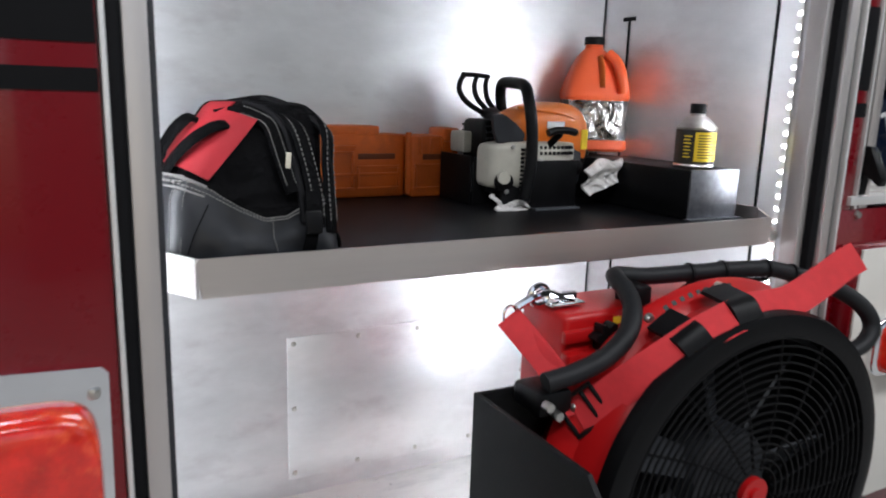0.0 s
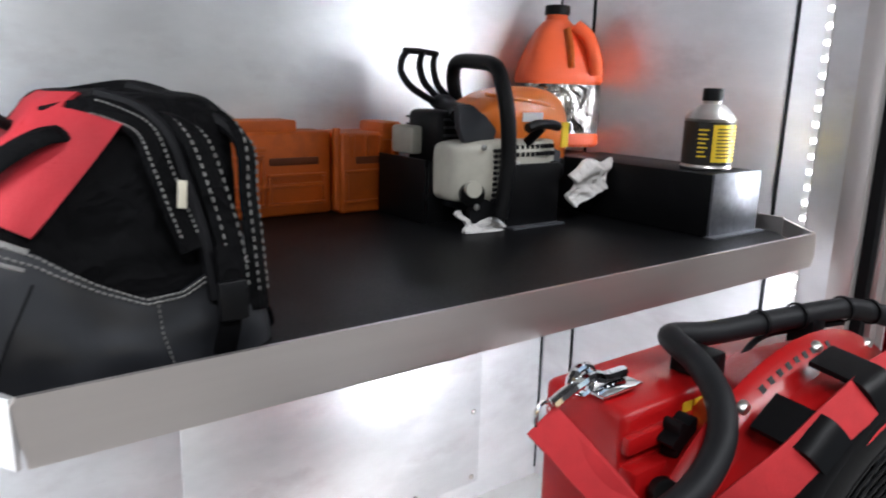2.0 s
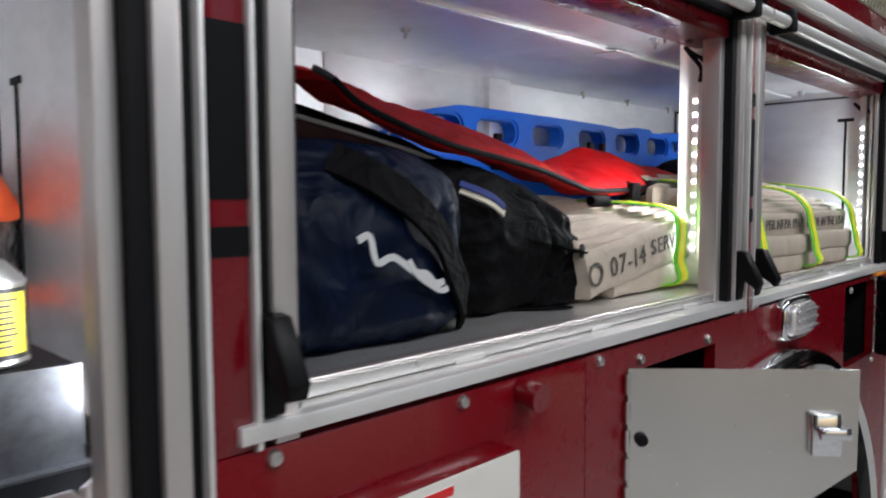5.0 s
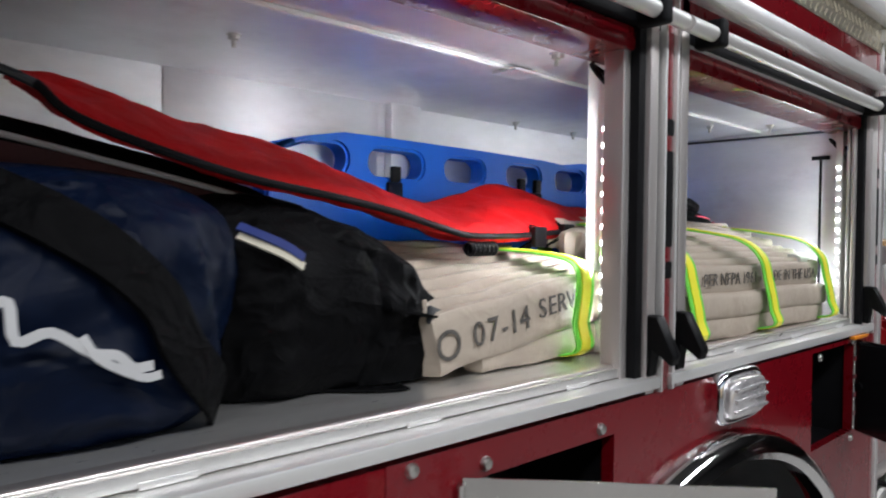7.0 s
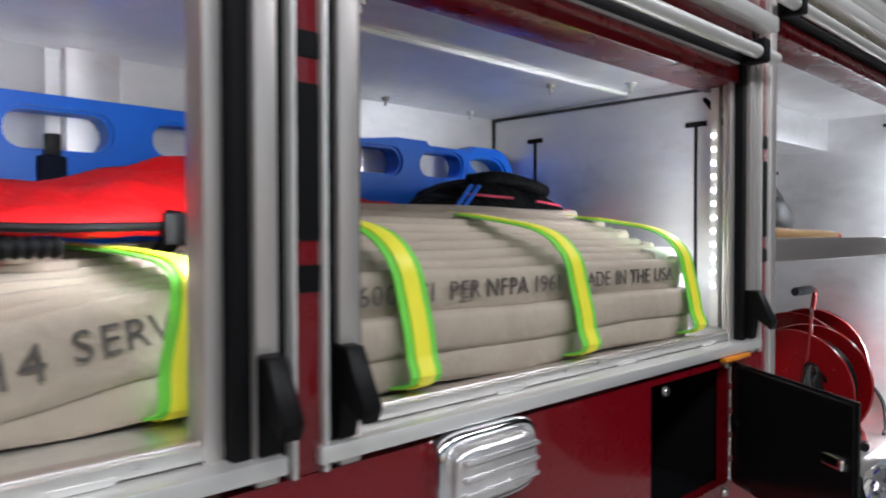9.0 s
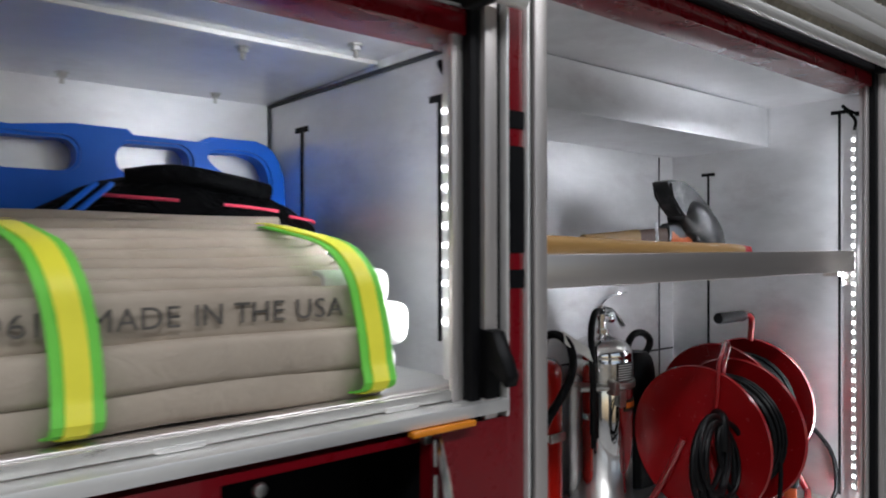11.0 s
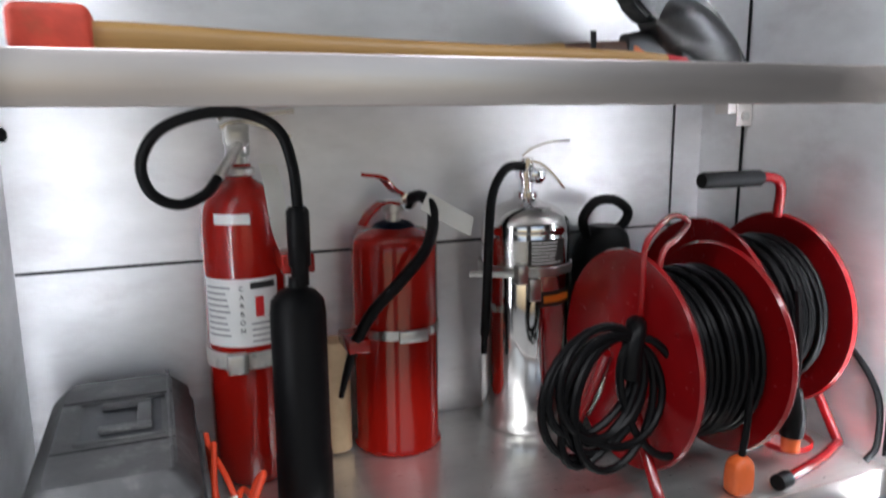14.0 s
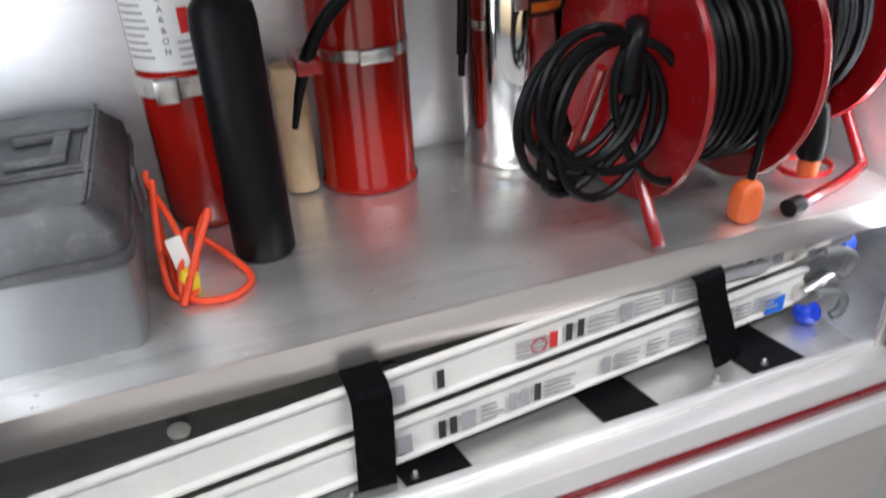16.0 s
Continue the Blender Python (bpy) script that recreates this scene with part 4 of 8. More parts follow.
    sub("guard_arm", sweep(B(), curve_pts([(0.752, 0.592, 1.612), (0.750, 0.56, 1.602), (0.735, 0.51, 1.598), (0.705, 0.465, 1.592)], 5), circle(0.026, 12, 0.014)), BLACK_PL, saw)
    bm = B(); prism(bm, [(0.660, 1.612), (0.692, 1.613), (0.720, 1.596), (0.748, 1.574), (0.744, 1.554), (0.676, 1.554), (0.668, 1.576)], 0.012, Matrix(((1, 0, 0, 0), (0.05, 0, 1, 0.398), (0, 1, 0, 0), (0, 0, 0, 1)))); bmesh.ops.bevel(bm, geom=bm.edges[:], offset=0.003, segments=2, affect="EDGES"); sub("brake_plate", bm, DARK, saw, "dark grey brake plate")
    sub("cylinder_block", box(B(), (0.735, 0.515, 1.53), (0.79, 0.60, 1.605), 0.01, 3), BLACK_PL, saw)
    for q in range(4):
        sub("cooling_fin", box(B(), (0.690, 0.498, 1.545 + 0.013 * q), (0.740, 0.612, 1.549 + 0.013 * q), 0.001), DARK, saw)
    sub("starter_grip", sweep(B(), curve_pts([(0.778, 0.397, 1.577), (0.800, 0.396, 1.583), (0.835, 0.402, 1.582), (0.858, 0.410, 1.578)], 5), circle(0.009, 10, 0.008)), BLACK_PL, saw)
    sub("grip_stem", rod(B(), (0.812, 0.400, 1.578), (0.800, 0.425, 1.548), 0.008, 10), BLACK_PL, saw)
    sub("rear_handle", tube(B(), curve_pts([(0.91, 0.52, 1.550), (0.96, 0.54, 1.530), (1.0, 0.55, 1.520)], 6), 0.013, 12), BLACK_PL, saw)
    sub("warning_label", box(B(), (0.896, 0.4338, 1.540), (0.912, 0.4368, 1.583), 0), YELLOW, saw)
    sub("name_plate", box(B(), (0.800, 0.4315, 1.585), (0.845, 0.4335, 1.600), 0), WHITE_PL, saw)
    sub("muffler", box(B(), (0.684, 0.50, 1.50), (0.735, 0.60, 1.600), 0.012, 3), MAT_BLACK, saw)
    sub("bar_nut_cover", box(B(), (0.664, 0.555, 1.525), (0.700, 0.62, 1.572), 0.006), CREAM, saw)
    for x, z in ((0.700, 1.548), (0.772, 1.520), (0.690, 1.455)):
        sub("cover_screw", lathe(B(), [(0.0055, 0), (0.0045, 0.003), (0, 0.004)], 10, Matrix.Translation((x, 0.411, z)) @ pose(0, 0, 0, 90)), ZINC, saw)
    sub("choke_knob", lathe(B(), [(0.009, 0), (0.009, 0.012), (0, 0.013)], 12, Matrix.Translation((0.905, 0.452, 1.512)) @ pose(0, 0, 0, 90)), BLACK_PL, saw)
    sub("cover_rib", sweep(B(), curve_pts([(0.735, 0.452, 1.628), (0.79, 0.442, 1.622), (0.86, 0.438, 1.612), (0.912, 0.446, 1.590)], 6), circle(0.0035, 8)), ORANGE_SAW, saw)
    sub("fuel_cap", lathe(B(), [(0.016, 0), (0.016, 0.010), (0.012, 0.012), (0, 0.012)], 18, Matrix.Translation((0.886, 0.440, 1.500)) @ pose(0, 0, 0, 90)), BLACK_PL, saw)
    # holder that the saw stands in
    hold = thing("saw_holder", (0.79, 0.45, SM), "black sheet metal chainsaw holder", "holder")
    bpy.context.view_layer.update()
    sub("front_plate", box(B(), (0.750, 0.4065, SM), (0.868, 0.4115, 1.519), 0.002), MAT_BLACK, hold)
    sub("side_plate", box(B(), (0.863, 0.4120, SM), (0.868, 0.62, 1.519), 0.002), MAT_BLACK, hold)
    sub("foot_flange", box(B(), (0.752, 0.390, SM), (0.868, 0.4060, SM + 0.003)), GALV, hold)
    sub("side_plate", box(B(), (0.652, 0.50, SM), (0.657, 0.64, 1.522), 0.002), MAT_BLACK, hold)
    sub("front_plate", box(B(), (0.6575, 0.498, SM), (0.755, 0.503, 1.520), 0.002), MAT_BLACK, hold)
    # two crumpled rags, draped cloth with folds
    def rag(label, corners, fold, seed):
        n = 26
        a, b, c, d = (Vector(q) for q in corners)
        def at(u, v, off):
            p = (a * (1 - u) + b * u) * (1 - v) + (d * (1 - u) + c * u) * v
            q = noise.noise(Vector((u * 2.6 + seed, v * 2.2, 0))) + 0.6 * (0.3 - abs(noise.noise(Vector((u * 5 - v * 3, v * 4, seed)))))
            return p + Vector((0.006 * math.sin(v * 9 + seed), -fold * q + off, 0.008 * math.sin(u * 7 + seed) * (1 - v)))
        g_ = [k / n for k in range(n + 1)]
        ob = part("rag", sheet([[at(u, v, 0) for u in g_] for v in g_], [[at(u, v, 0.008) for u in g_] for v in g_]), RAG)
        tagged(ob, label, "rag")
    rag("crumpled white rag hanging from the saw holder", ((0.884, 0.392, 1.505), (0.986, 0.392, 1.528), (0.962, 0.388, 1.470), (0.884, 0.388, 1.442)), 0.011, 5)
    rag("crumpled white rag lying on the black rubber mat", ((0.664, 0.424, 1.446), (0.742, 0.405, 1.424), (0.744, 0.398, SM + 0.001), (0.668, 0.402, SM + 0.001)), 0.011, 9)


# ---- blower fan in its slide-out tray ----
fan = thing("blower_fan", (0.69, -0.05, 0.79), "red positive-pressure blower fan with black guard and handle", "fan")
bpy.context.view_layer.update()
FC = Matrix.Translation((0.720, -0.180, 1.103)) @ pose(0, 0, 0, 90)     # local z points out of the truck (-y)
R = 0.258
sub("guard_rim", lathe(B(), [(R - 0.030, -0.012), (R + 0.004, -0.012), (R + 0.006, 0.0), (R + 0.002, 0.010), (R - 0.012, 0.014), (R - 0.030, 0.012), (R - 0.030, -0.012)], 72, FC), BLACK_PL, fan, "black plastic guard rim")
for k in range(17):
    rr = 0.040 + 0.0118 * k
    bm = B(); tube(bm, [FC @ Vector((rr * math.cos(a * math.pi / 28), rr * math.sin(a * math.pi / 28), 0.012)) for a in range(56)], 0.0017, 5, True); sub("guard_ring", bm, BLACK_PL, fan)
for k in range(16):
    a = k * math.pi / 8 + 0.1
    d = Vector((math.cos(a), math.sin(a), 0))
    bm = B(); sweep(bm, curve_pts([FC @ (d * 0.035 + Vector((0, 0, 0.009))), FC @ (Matrix.Rotation(0.12, 3, "Z") @ d * 0.13 + Vector((0, 0, 0.010))), FC @ (Matrix.Rotation(0.2, 3, "Z") @ d * (R - 0.028) + Vector((0, 0, 0.008)))], 5), circle(0.0022, 6)); sub("guard_spoke", bm, BLACK_PL, fan)
sub("guard_hub", lathe(B(), [(0, 0.017), (0.010, 0.017), (0.011, 0.013), (0.024, 0.013), (0.024, 0.004), (0, 0.004)], 32, FC), RED_PLASTIC, fan)
sub("shroud", lathe(B(), [(R - 0.034, -0.015), (R - 0.012, -0.013), (R + 0.002, -0.03), (R + 0.006, -0.060), (R + 0.026, -0.078), (R + 0.030, -0.090), (R + 0.018, -0.098), (R + 0.004, -0.13), (R - 0.030, -0.19), (R - 0.070, -0.22), (R - 0.074, -0.216), (R - 0.036, -0.18), (R - 0.034, -0.015)], 72, FC), RED_PLASTIC, fan, "red spun steel shroud")
for a in (28, 68, 92, 118, 150, 205, 250, 300, 340):
    sub("shroud_bolt", lathe(B(), [(0.009, 0), (0.009, 0.003), (0.006, 0.007), (0, 0.008)], 12, FC @ Matrix.Translation(((R + 0.020) * math.cos(radians(a)), (R + 0.020) * math.sin(radians(a)), -0.079))), ZINC, fan)
sub("duct_liner", lathe(B(), [(R - 0.0365, -0.017), (R - 0.028, -0.0135), (R - 0.028, -0.0125), (R - 0.038, -0.0125), (R - 0.040, -0.178), (0.06, -0.182), (0.06, -0.19), (R - 0.0385, -0.186), (R - 0.0365, -0.017)], 56, FC), MAT_BLACK, fan, "black duct lining")
for k in range(7):
    a = 2 * math.pi * k / 7
    bm = B()
    pr = [(0.045, -0.02), (0.05, 0.022), (0.20, 0.035), (0.215, -0.03)]
    prism(bm, pr, 0.004, FC @ Matrix.Rotation(a, 4, "Z") @ Matrix.Translation((0, 0, -0.055)) @ Matrix.Rotation(0.6, 4, "X")); sub("fan_blade", bm, DARK, fan)
sub("motor", lathe(B(), [(0, -0.03), (0.07, -0.03), (0.075, -0.04), (0.075, -0.2), (0, -0.2)], 28, FC), DARK, fan)
sub("duct_back", lathe(B(), [(0, -0.099), (R - 0.0402, -0.099), (R - 0.0402, -0.103), (0, -0.103)], 48, FC), MAT_BLACK, fan, "black duct back")
# tank and engine housing behind the shroud
tank = sub("tank", box(box(B(), (0.492, -0.055, 0.95), (0.86, 0.045, 1.350), 0.010, 3), (0.490, -0.072, 1.10), (0.86, -0.05, 1.30), 0.006), RED_PLASTIC, fan, "red steel tank")
sub("tank_ledge", box(B(), (0.488, -0.063, 1.312), (0.75, -0.054, 1.330), 0.003), RED_PLASTIC, fan)
bm = B(); prism(bm, [((0.018 + 0.004 * math.cos(6 * q)) * math.cos(q), (0.018 + 0.004 * math.cos(6 * q)) * math.sin(q)) for q in [k * math.pi / 18 for k in range(36)]], 0.018, Matrix.Translation((0.547, -0.062, 1.320)) @ pose(0, 0, 0, 90))
sub("star_knob", bm, BLACK_PL, fan)
for k in range(3):
    sub("yellow_mark", box(B(), (0.572 + 0.017 * k, -0.0568, 1.322), (0.585 + 0.017 * k, -0.0556, 1.340)), YELLOW, fan)
# handle
hp = curve_pts([(0.420, -0.118, 1.292), (0.462, -0.122, 1.300), (0.506, -0.122, 1.314), (0.546, -0.112, 1.336), (0.575, -0.088, 1.358), (0.594, -0.052, 1.375), (0.604, -0.018, 1.384), (0.618, -0.008, 1.385), (0.66, -0.020, 1.382), (0.725, -0.036, 1.385), (0.79, -0.050, 1.387), (0.845, -0.058, 1.386), (0.875, -0.062, 1.383), (0.93, -0.080, 1.368), (0.985, -0.105, 1.345), (1.015, -0.125, 1.318), (1.022, -0.135, 1.290), (1.0, -0.14, 1.268), (0.950, -0.145, 1.258)], 6)
sub("handle", tube(B(), hp, 0.0130, 14), FOAM, fan, "black foam-covered tube handle")
for x, y, z in ((0.725, -0.036, 1.385), (0.779, -0.048, 1.387), (0.858, -0.060, 1.385), (0.905, -0.071, 1.376)):
    sub("cable_tie", lathe(B(), [(0.0136, -0.002), (0.0156, -0.002), (0.0156, 0.002), (0.0136, 0.002), (0.0136, -0.002)], 16, Matrix.Translation((x, y, z)) @ pose(0, 0, 0, 0, 90, -13)), SEAL, fan)
sub("control_cable", tube(B(), curve_pts([(0.86, -0.062, 1.368), (0.79, -0.048, 1.370), (0.735, -0.036, 1.368), (0.700, -0.036, 1.352), (0.672, -0.045, 1.338), (0.64, -0.05, 1.333)], 6), 0.0035, 8), SEAL, fan)
sub("lever_mount", box(B(), (0.612, -0.055, 1.345), (0.640, -0.008, 1.378), 0.005), BLACK_PL, fan)
sub("lever_mount", box(B(), (0.785, -0.065, 1.34), (0.815, -0.035, 1.384), 0.005), BLACK_PL, fan)
sub("corner_grip", box(B(), (0.405, -0.13, 1.250), (0.455, -0.07, 1.283), 0.008), BLACK_PL, fan)
for dx in (0, 0.014):
    sub("grip_bolt", lathe(B(), [(0.006, 0), (0.006, 0.012), (0, 0.013)], 8, Matrix.Translation((0.412 + dx, -0.131, 1.270 - dx)) @ pose(0, 0, 0, 90)), ZINC, fan)
# toggle latch and strap
sub("latch_plate", box(B(), (0.490, -0.03, 1.355), (0.545, 0.01, 1.3585), 0.001), CHROME, fan)
sub("latch_arm", tube(B(), curve_pts([(0.54, -0.01, 1.364), (0.51, -0.012, 1.366), (0.488, -0.016, 1.374), (0.472, -0.018, 1.372), (0.455, -0.016, 1.364), (0.444, -0.014, 1.357)], 5), 0.006, 8), CHROME, fan)
sub("latch_hook", tube(B(), [Vector((0.478, -0.018, 1.371)) + Vector((0.014 * math.cos(a / 8 * math.pi), 0.004, 0.014 * math.sin(a / 8 * math.pi))) for a in range(16)], 0.0045, 8, True), CHROME, fan)
sub("snap_ring", tube(B(), [Vector((0.436, -0.014, 1.346)) + Vector((0.010 * math.cos(a / 6 * math.pi), 0.003, 0.014 * math.sin(a / 6 * math.pi))) for a in range(12)], 0.002, 6, True), CHROME, fan)
for k in range(9):
    a = 112 - k * 3.0
    c = FC @ Vector(((R + 0.0195) * math.cos(radians(a)), (R + 0.0195) * math.sin(radians(a)), -0.0735))
    sub("maker_mark", box(B(), (-0.0035, -0.006, -0.001), (0.0035, 0.006, 0.001), m=Matrix.Translation(c) @ FC.to_3x3().to_4x4() @ Matrix.Rotation(radians(a - 90), 4, "Z") @ pose(0, 0, 0, -35)), INK, fan)
sub("wheel_base", box(B(), (0.46, -0.20, 0.7425), (0.92, -0.06, 0.86), 0.01), DARK, fan)
tray = thing("fan_tray", (0.6, -0.05, 0.79), "black sheet metal slide-out fan tray", "tray")
bpy.context.view_layer.update()
bm = B(); prism(bm, [(-0.30, 0.735), (-0.05, 0.735), (-0.05, 1.262), (-0.27, 1.262), (-0.30, 1.23)], 0.006, Matrix(((0, 0, 1, 0.342), (1, 0, 0, 0), (0, 1, 0, 0), (0, 0, 0, 1)))); sub("tray_side", bm, MAT_BLACK, tray)
sub("tray_back", box(B(), (0.3485, -0.056, 0.735), (0.98, -0.050, 1.262), 0.001), MAT_BLACK, tray)
sub("tray_floor", box(B(), (0.3485, -0.30, 0.7352), (0.98, -0.0565, 0.742), 0.001), MAT_BLACK, tray)

# tail lamp on the red rear panel
tail = sub("tail_lamp", lathe(B(), [(0, 0), (0.001, 0), (0, 0.0001)], 6, Matrix.Translation((-0.1, -0.021, 1.3))), DARK, truck)
# bright orange blotches paint the glints of the facets inside the lens
LENS = mat("red_lamp_lens", (0.65, 0.02, 0.01), 0.12, var=0.3, scale=30, bump=0.6, bscale=45, coat=0.8, stain_sheen=0.7, stain_sheen_col=(0.95, 0.16, 0.05), sstretch=22)
bm = B(); prism(bm, [(-0.30, 1.06), (-0.048, 1.06), (-0.044, 1.355), (-0.050, 1.362), (-0.30, 1.375)], 0.016, Matrix(((1, 0, 0, 0), (0, 0, -1, -0.0205), (0, 1, 0, 0), (0, 0, 0, 1)))); sub("bezel", bm, CHROME, tail, "chrome lamp bezel")
sub("lens", loft(B(), dense([(-0.150, 1.222, 0.0365, 0.096, 0.106, 6), (-0.150, 1.222, 0.056, 0.094, 0.104, 6), (-0.150, 1.222, 0.066, 0.087, 0.096, 5), (-0.155, 1.23, 0.070, 0.05, 0.06, 4)], 3), 40, m=Matrix(((1, 0, 0, 0), (0, 0, -1, 0), (0, 1, 0, 0), (0, 0, 0, 1)))), LENS, tail, "red ribbed lamp lens")
sub("bezel_screw", lathe(B(), [(0.006, 0), (0.006, 0.003), (0, 0.005)], 12, Matrix.Translation((-0.058, -0.0370, 1.335)) @ pose(0, 0, 0, 90)), ZINC, tail)

# true size and place of the rear compartment's things
FIT = Matrix.Translation((0.012, 0.063, 1.435)) @ Matrix.Diagonal((1.136, 1.13, 1.08, 1)) @ Matrix.Translation((-0.059, -0.043, -1.441))
for ob in [o for o in scene.objects if o.parent is None and o.name.split(".")[0] in ("shelf", "plastic_case", "battery_box", "oil_can", "fluid_jug", "blower_fan", "fan_tray")]:
    ob.matrix_world = FIT @ ob.matrix_world
tail.matrix_world = Matrix.Translation((0.004, 0, -0.004)) @ FIT @ tail.matrix_world
bpy.context.view_layer.update()
# the fan's red strap: from the ring, through a buckle, along the shroud's edge, its loose end standing up
FAN_C = Vector((0.763, -0.17, 1.070))


def outward(p, k=1.05, dy=-0.010):
    return (FAN_C.x + (p[0] - FAN_C.x) * k, p[1] + dy, FAN_C.z + (p[2] - FAN_C.z) * k)


def strap_run(path, w, inward, material, name="strap", label="", th=0.004):
    pts = curve_pts(path, 7)
    bm = B()
    rings = []
    for i, p in enumerate(pts):
        d = (pts[min(i + 1, len(pts) - 1)] - pts[max(i - 1, 0)]).normalized()
        rad_ = Vector((p.x - FAN_C.x, 0, p.z - FAN_C.z)).normalized()
        n_ = rad_ * (1 - inward) + Vector((0, -1, 0)) * inward
        n_ = (n_ - d * d.dot(n_)).normalized()
        w_ = d.cross(n_)
        rings.append([bm.verts.new(p + w_ * a * w / 2 + n_ * b * th / 2) for a, b in ((-1, -1), (1, -1), (1, 1), (0, 1.35), (-1, 1))])
    for a, b in zip(rings, rings[1:]):
        for j in range(5):
            bm.faces.new((a[j], a[(j + 1) % 5], b[(j + 1) % 5], b[j]))
    bm.faces.new(rings[0][::-1])
    bm.faces.new(rings[-1])
    return sub(name, bm, material, fan, label)


strap_run([(0.438, 0.002, 1.330), (0.452, -0.022, 1.306), (0.474, -0.056, 1.268), (0.484, -0.086, 1.240), (0.490, -0.108, 1.214)], 0.040, 0.75, RED_WEB, label="red webbing strap")
strap_run([(0.446, -0.004, 1.318), (0.464, -0.036, 1.292), (0.486, -0.068, 1.256), (0.500, -0.088, 1.226)], 0.026, 0.3, RED_WEB)
strap_run([outward(p, 1.06 - 0.008 * q) for q, p in enumerate(((0.502, -0.098, 1.206), (0.530, -0.126, 1.236), (0.560, -0.150, 1.272), (0.598, -0.166, 1.303), (0.642, -0.172, 1.328), (0.690, -0.174, 1.346)))] + [(0.740, -0.178, 1.359), (0.795, -0.172, 1.357), (0.850, -0.163, 1.357), (0.915, -0.156, 1.374), (0.972, -0.155, 1.399), (1.004, -0.158, 1.412)], 0.050, 0.5, RED_WEB)
bm = B()
for lo, hi in (((-0.030, -0.005, -0.030), (0.030, 0.005, -0.024)), ((-0.030, -0.005, 0.024), (0.030, 0.005, 0.030)), ((-0.030, -0.005, -0.024), (-0.024, 0.005, 0.024)), ((0.008, -0.005, -0.024), (0.014, 0.005, 0.024)), ((0.024, -0.005, -0.024), (0.030, 0.005, 0.024))):
    box(bm, lo, hi, 0.002, 2, Matrix.Translation((0.492, -0.118, 1.222)) @ pose(0, 0, 0, -12, -38, -28))
sub("strap_buckle", bm, BLACK_PL, fan, "black plastic strap buckle")
for a in (119, 99):
    e = Vector((math.cos(radians(a)), 0, math.sin(radians(a))))
    strap_run([FAN_C + e * 0.312 + Vector((0, 0.045, 0)), FAN_C + e * 0.307 + Vector((0, 0.012, 0)), FAN_C + e * 0.301 + Vector((0, -0.010, 0)), FAN_C + e * 0.272 + Vector((0, -0.028, 0))], 0.048, 0.3, BLACK_PL, "strap_clip", "black plastic strap clip", 0.006)
sub("edge_hook", lathe(B(), [(0, -0.006), (0.013, -0.006), (0.015, 0), (0.013, 0.010), (0, 0.012)], 16, Matrix.Translation((0.520, -0.085, 1.268)) @ pose(0, 0, 0, 70, 0, -30)), BLACK_PL, fan)
tray.matrix_world = Matrix.Translation((0.024, 0, 0)) @ tray.matrix_world
chainsaw()
# ======== upper lockers ========
BLUE_PL = mat("blue_polythene", (0.008, 0.125, 0.62), 0.42, spec=0.3, var=0.07, scale=5, bump=0.06, bscale=140)
BLUE_BAG = mat("navy_coated_cloth", (0.0010, 0.0042, 0.016), 0.46, spec=0.10, var=0.3, scale=9, bump=0.2, bscale=160, fold=0.8, fscale=9)
RED_POUCH = mat("red_coated_nylon", (0.50, 0.006, 0.008), 0.6, spec=0.12, var=0.12, scale=10, bump=0.25, bscale=240, fold=0.5, fscale=9)
MAROON = mat("dark_red_cloth", (0.05, 0.005, 0.007), 0.7, var=0.25, scale=12, bump=0.25, bscale=260)
CANVAS = mat("canvas_hose_jacket", (0.42, 0.355, 0.285), 0.78, var=0.10, scale=7, bump=0.35, bscale=420, stain_sheen=0.6, stain_sheen_col=(0.33, 0.265, 0.20), sstretch=4.5, fold=0.25, fscale=14)
# whiter copy of the hose jacket, with strong light put into the colour
OVERLIT_HOSE = mat("overlit_hose_jacket", (0.55, 0.54, 0.50), 0.7, var=0.06, scale=14, bump=0.3, bscale=300)
LIME = mat("lime_green_webbing", (0.16, 0.62, 0.06), 0.6, var=0.08, bump=0.3, bscale=420)
YELLOW_TAPE = mat("yellow_reflective_tape", (0.85, 0.80, 0.05), 0.4, var=0.06, bump=0.15, bscale=260)
STENCIL = mat("faded_stencil_ink", (0.085, 0.077, 0.068), 0.8, var=0.65, scale=60, bump=0.2, bscale=300)
WHITE_MARK = mat("white_print", (0.50, 0.50, 0.50), 0.6, var=0.06, bump=0.05)

TAG_BLUE = mat("navy_cloth_tag", (0.01, 0.025, 0.16), 0.7, var=0.1, bump=0.2)
# blue carrying board on edge against the back wall
board = thing("spine_board", (2.55, 0.585, 1.5), "blue plastic spine board on its edge with hand holes", "board")
bpy.context.view_layer.update()
def rounded(cx, cz, w, h, r, n=5):
    pts = []
    for sx, sz, a0 in ((1, 1, 0), (-1, 1, 90), (-1, -1, 180), (1, -1, 270)):
        for k in range(n + 1):
            a = radians(a0 + 90 * k / n)
            pts.append((cx + sx * (w / 2 - r) + r * math.cos(a), cz + sz * (h / 2 - r) + r * math.sin(a)))
    return pts
outline = [(1.905, 1.503), (3.235, 1.503), (3.2505, 1.60), (3.2505, 1.79), (3.248, 1.825), (3.240, 1.850), (3.228, 1.869), (3.212, 1.882), (3.19, 1.889), (3.10, 1.889), (3.08, 1.878), (2.965, 1.880), (2.955, 1.889), (2.87, 1.890), (2.78, 1.880), (2.70, 1.885), (2.46, 1.889), (2.16, 1.891), (2.08, 1.891), (1.99, 1.875), (1.96, 1.862), (1.922, 1.858), (1.905, 1.853)]
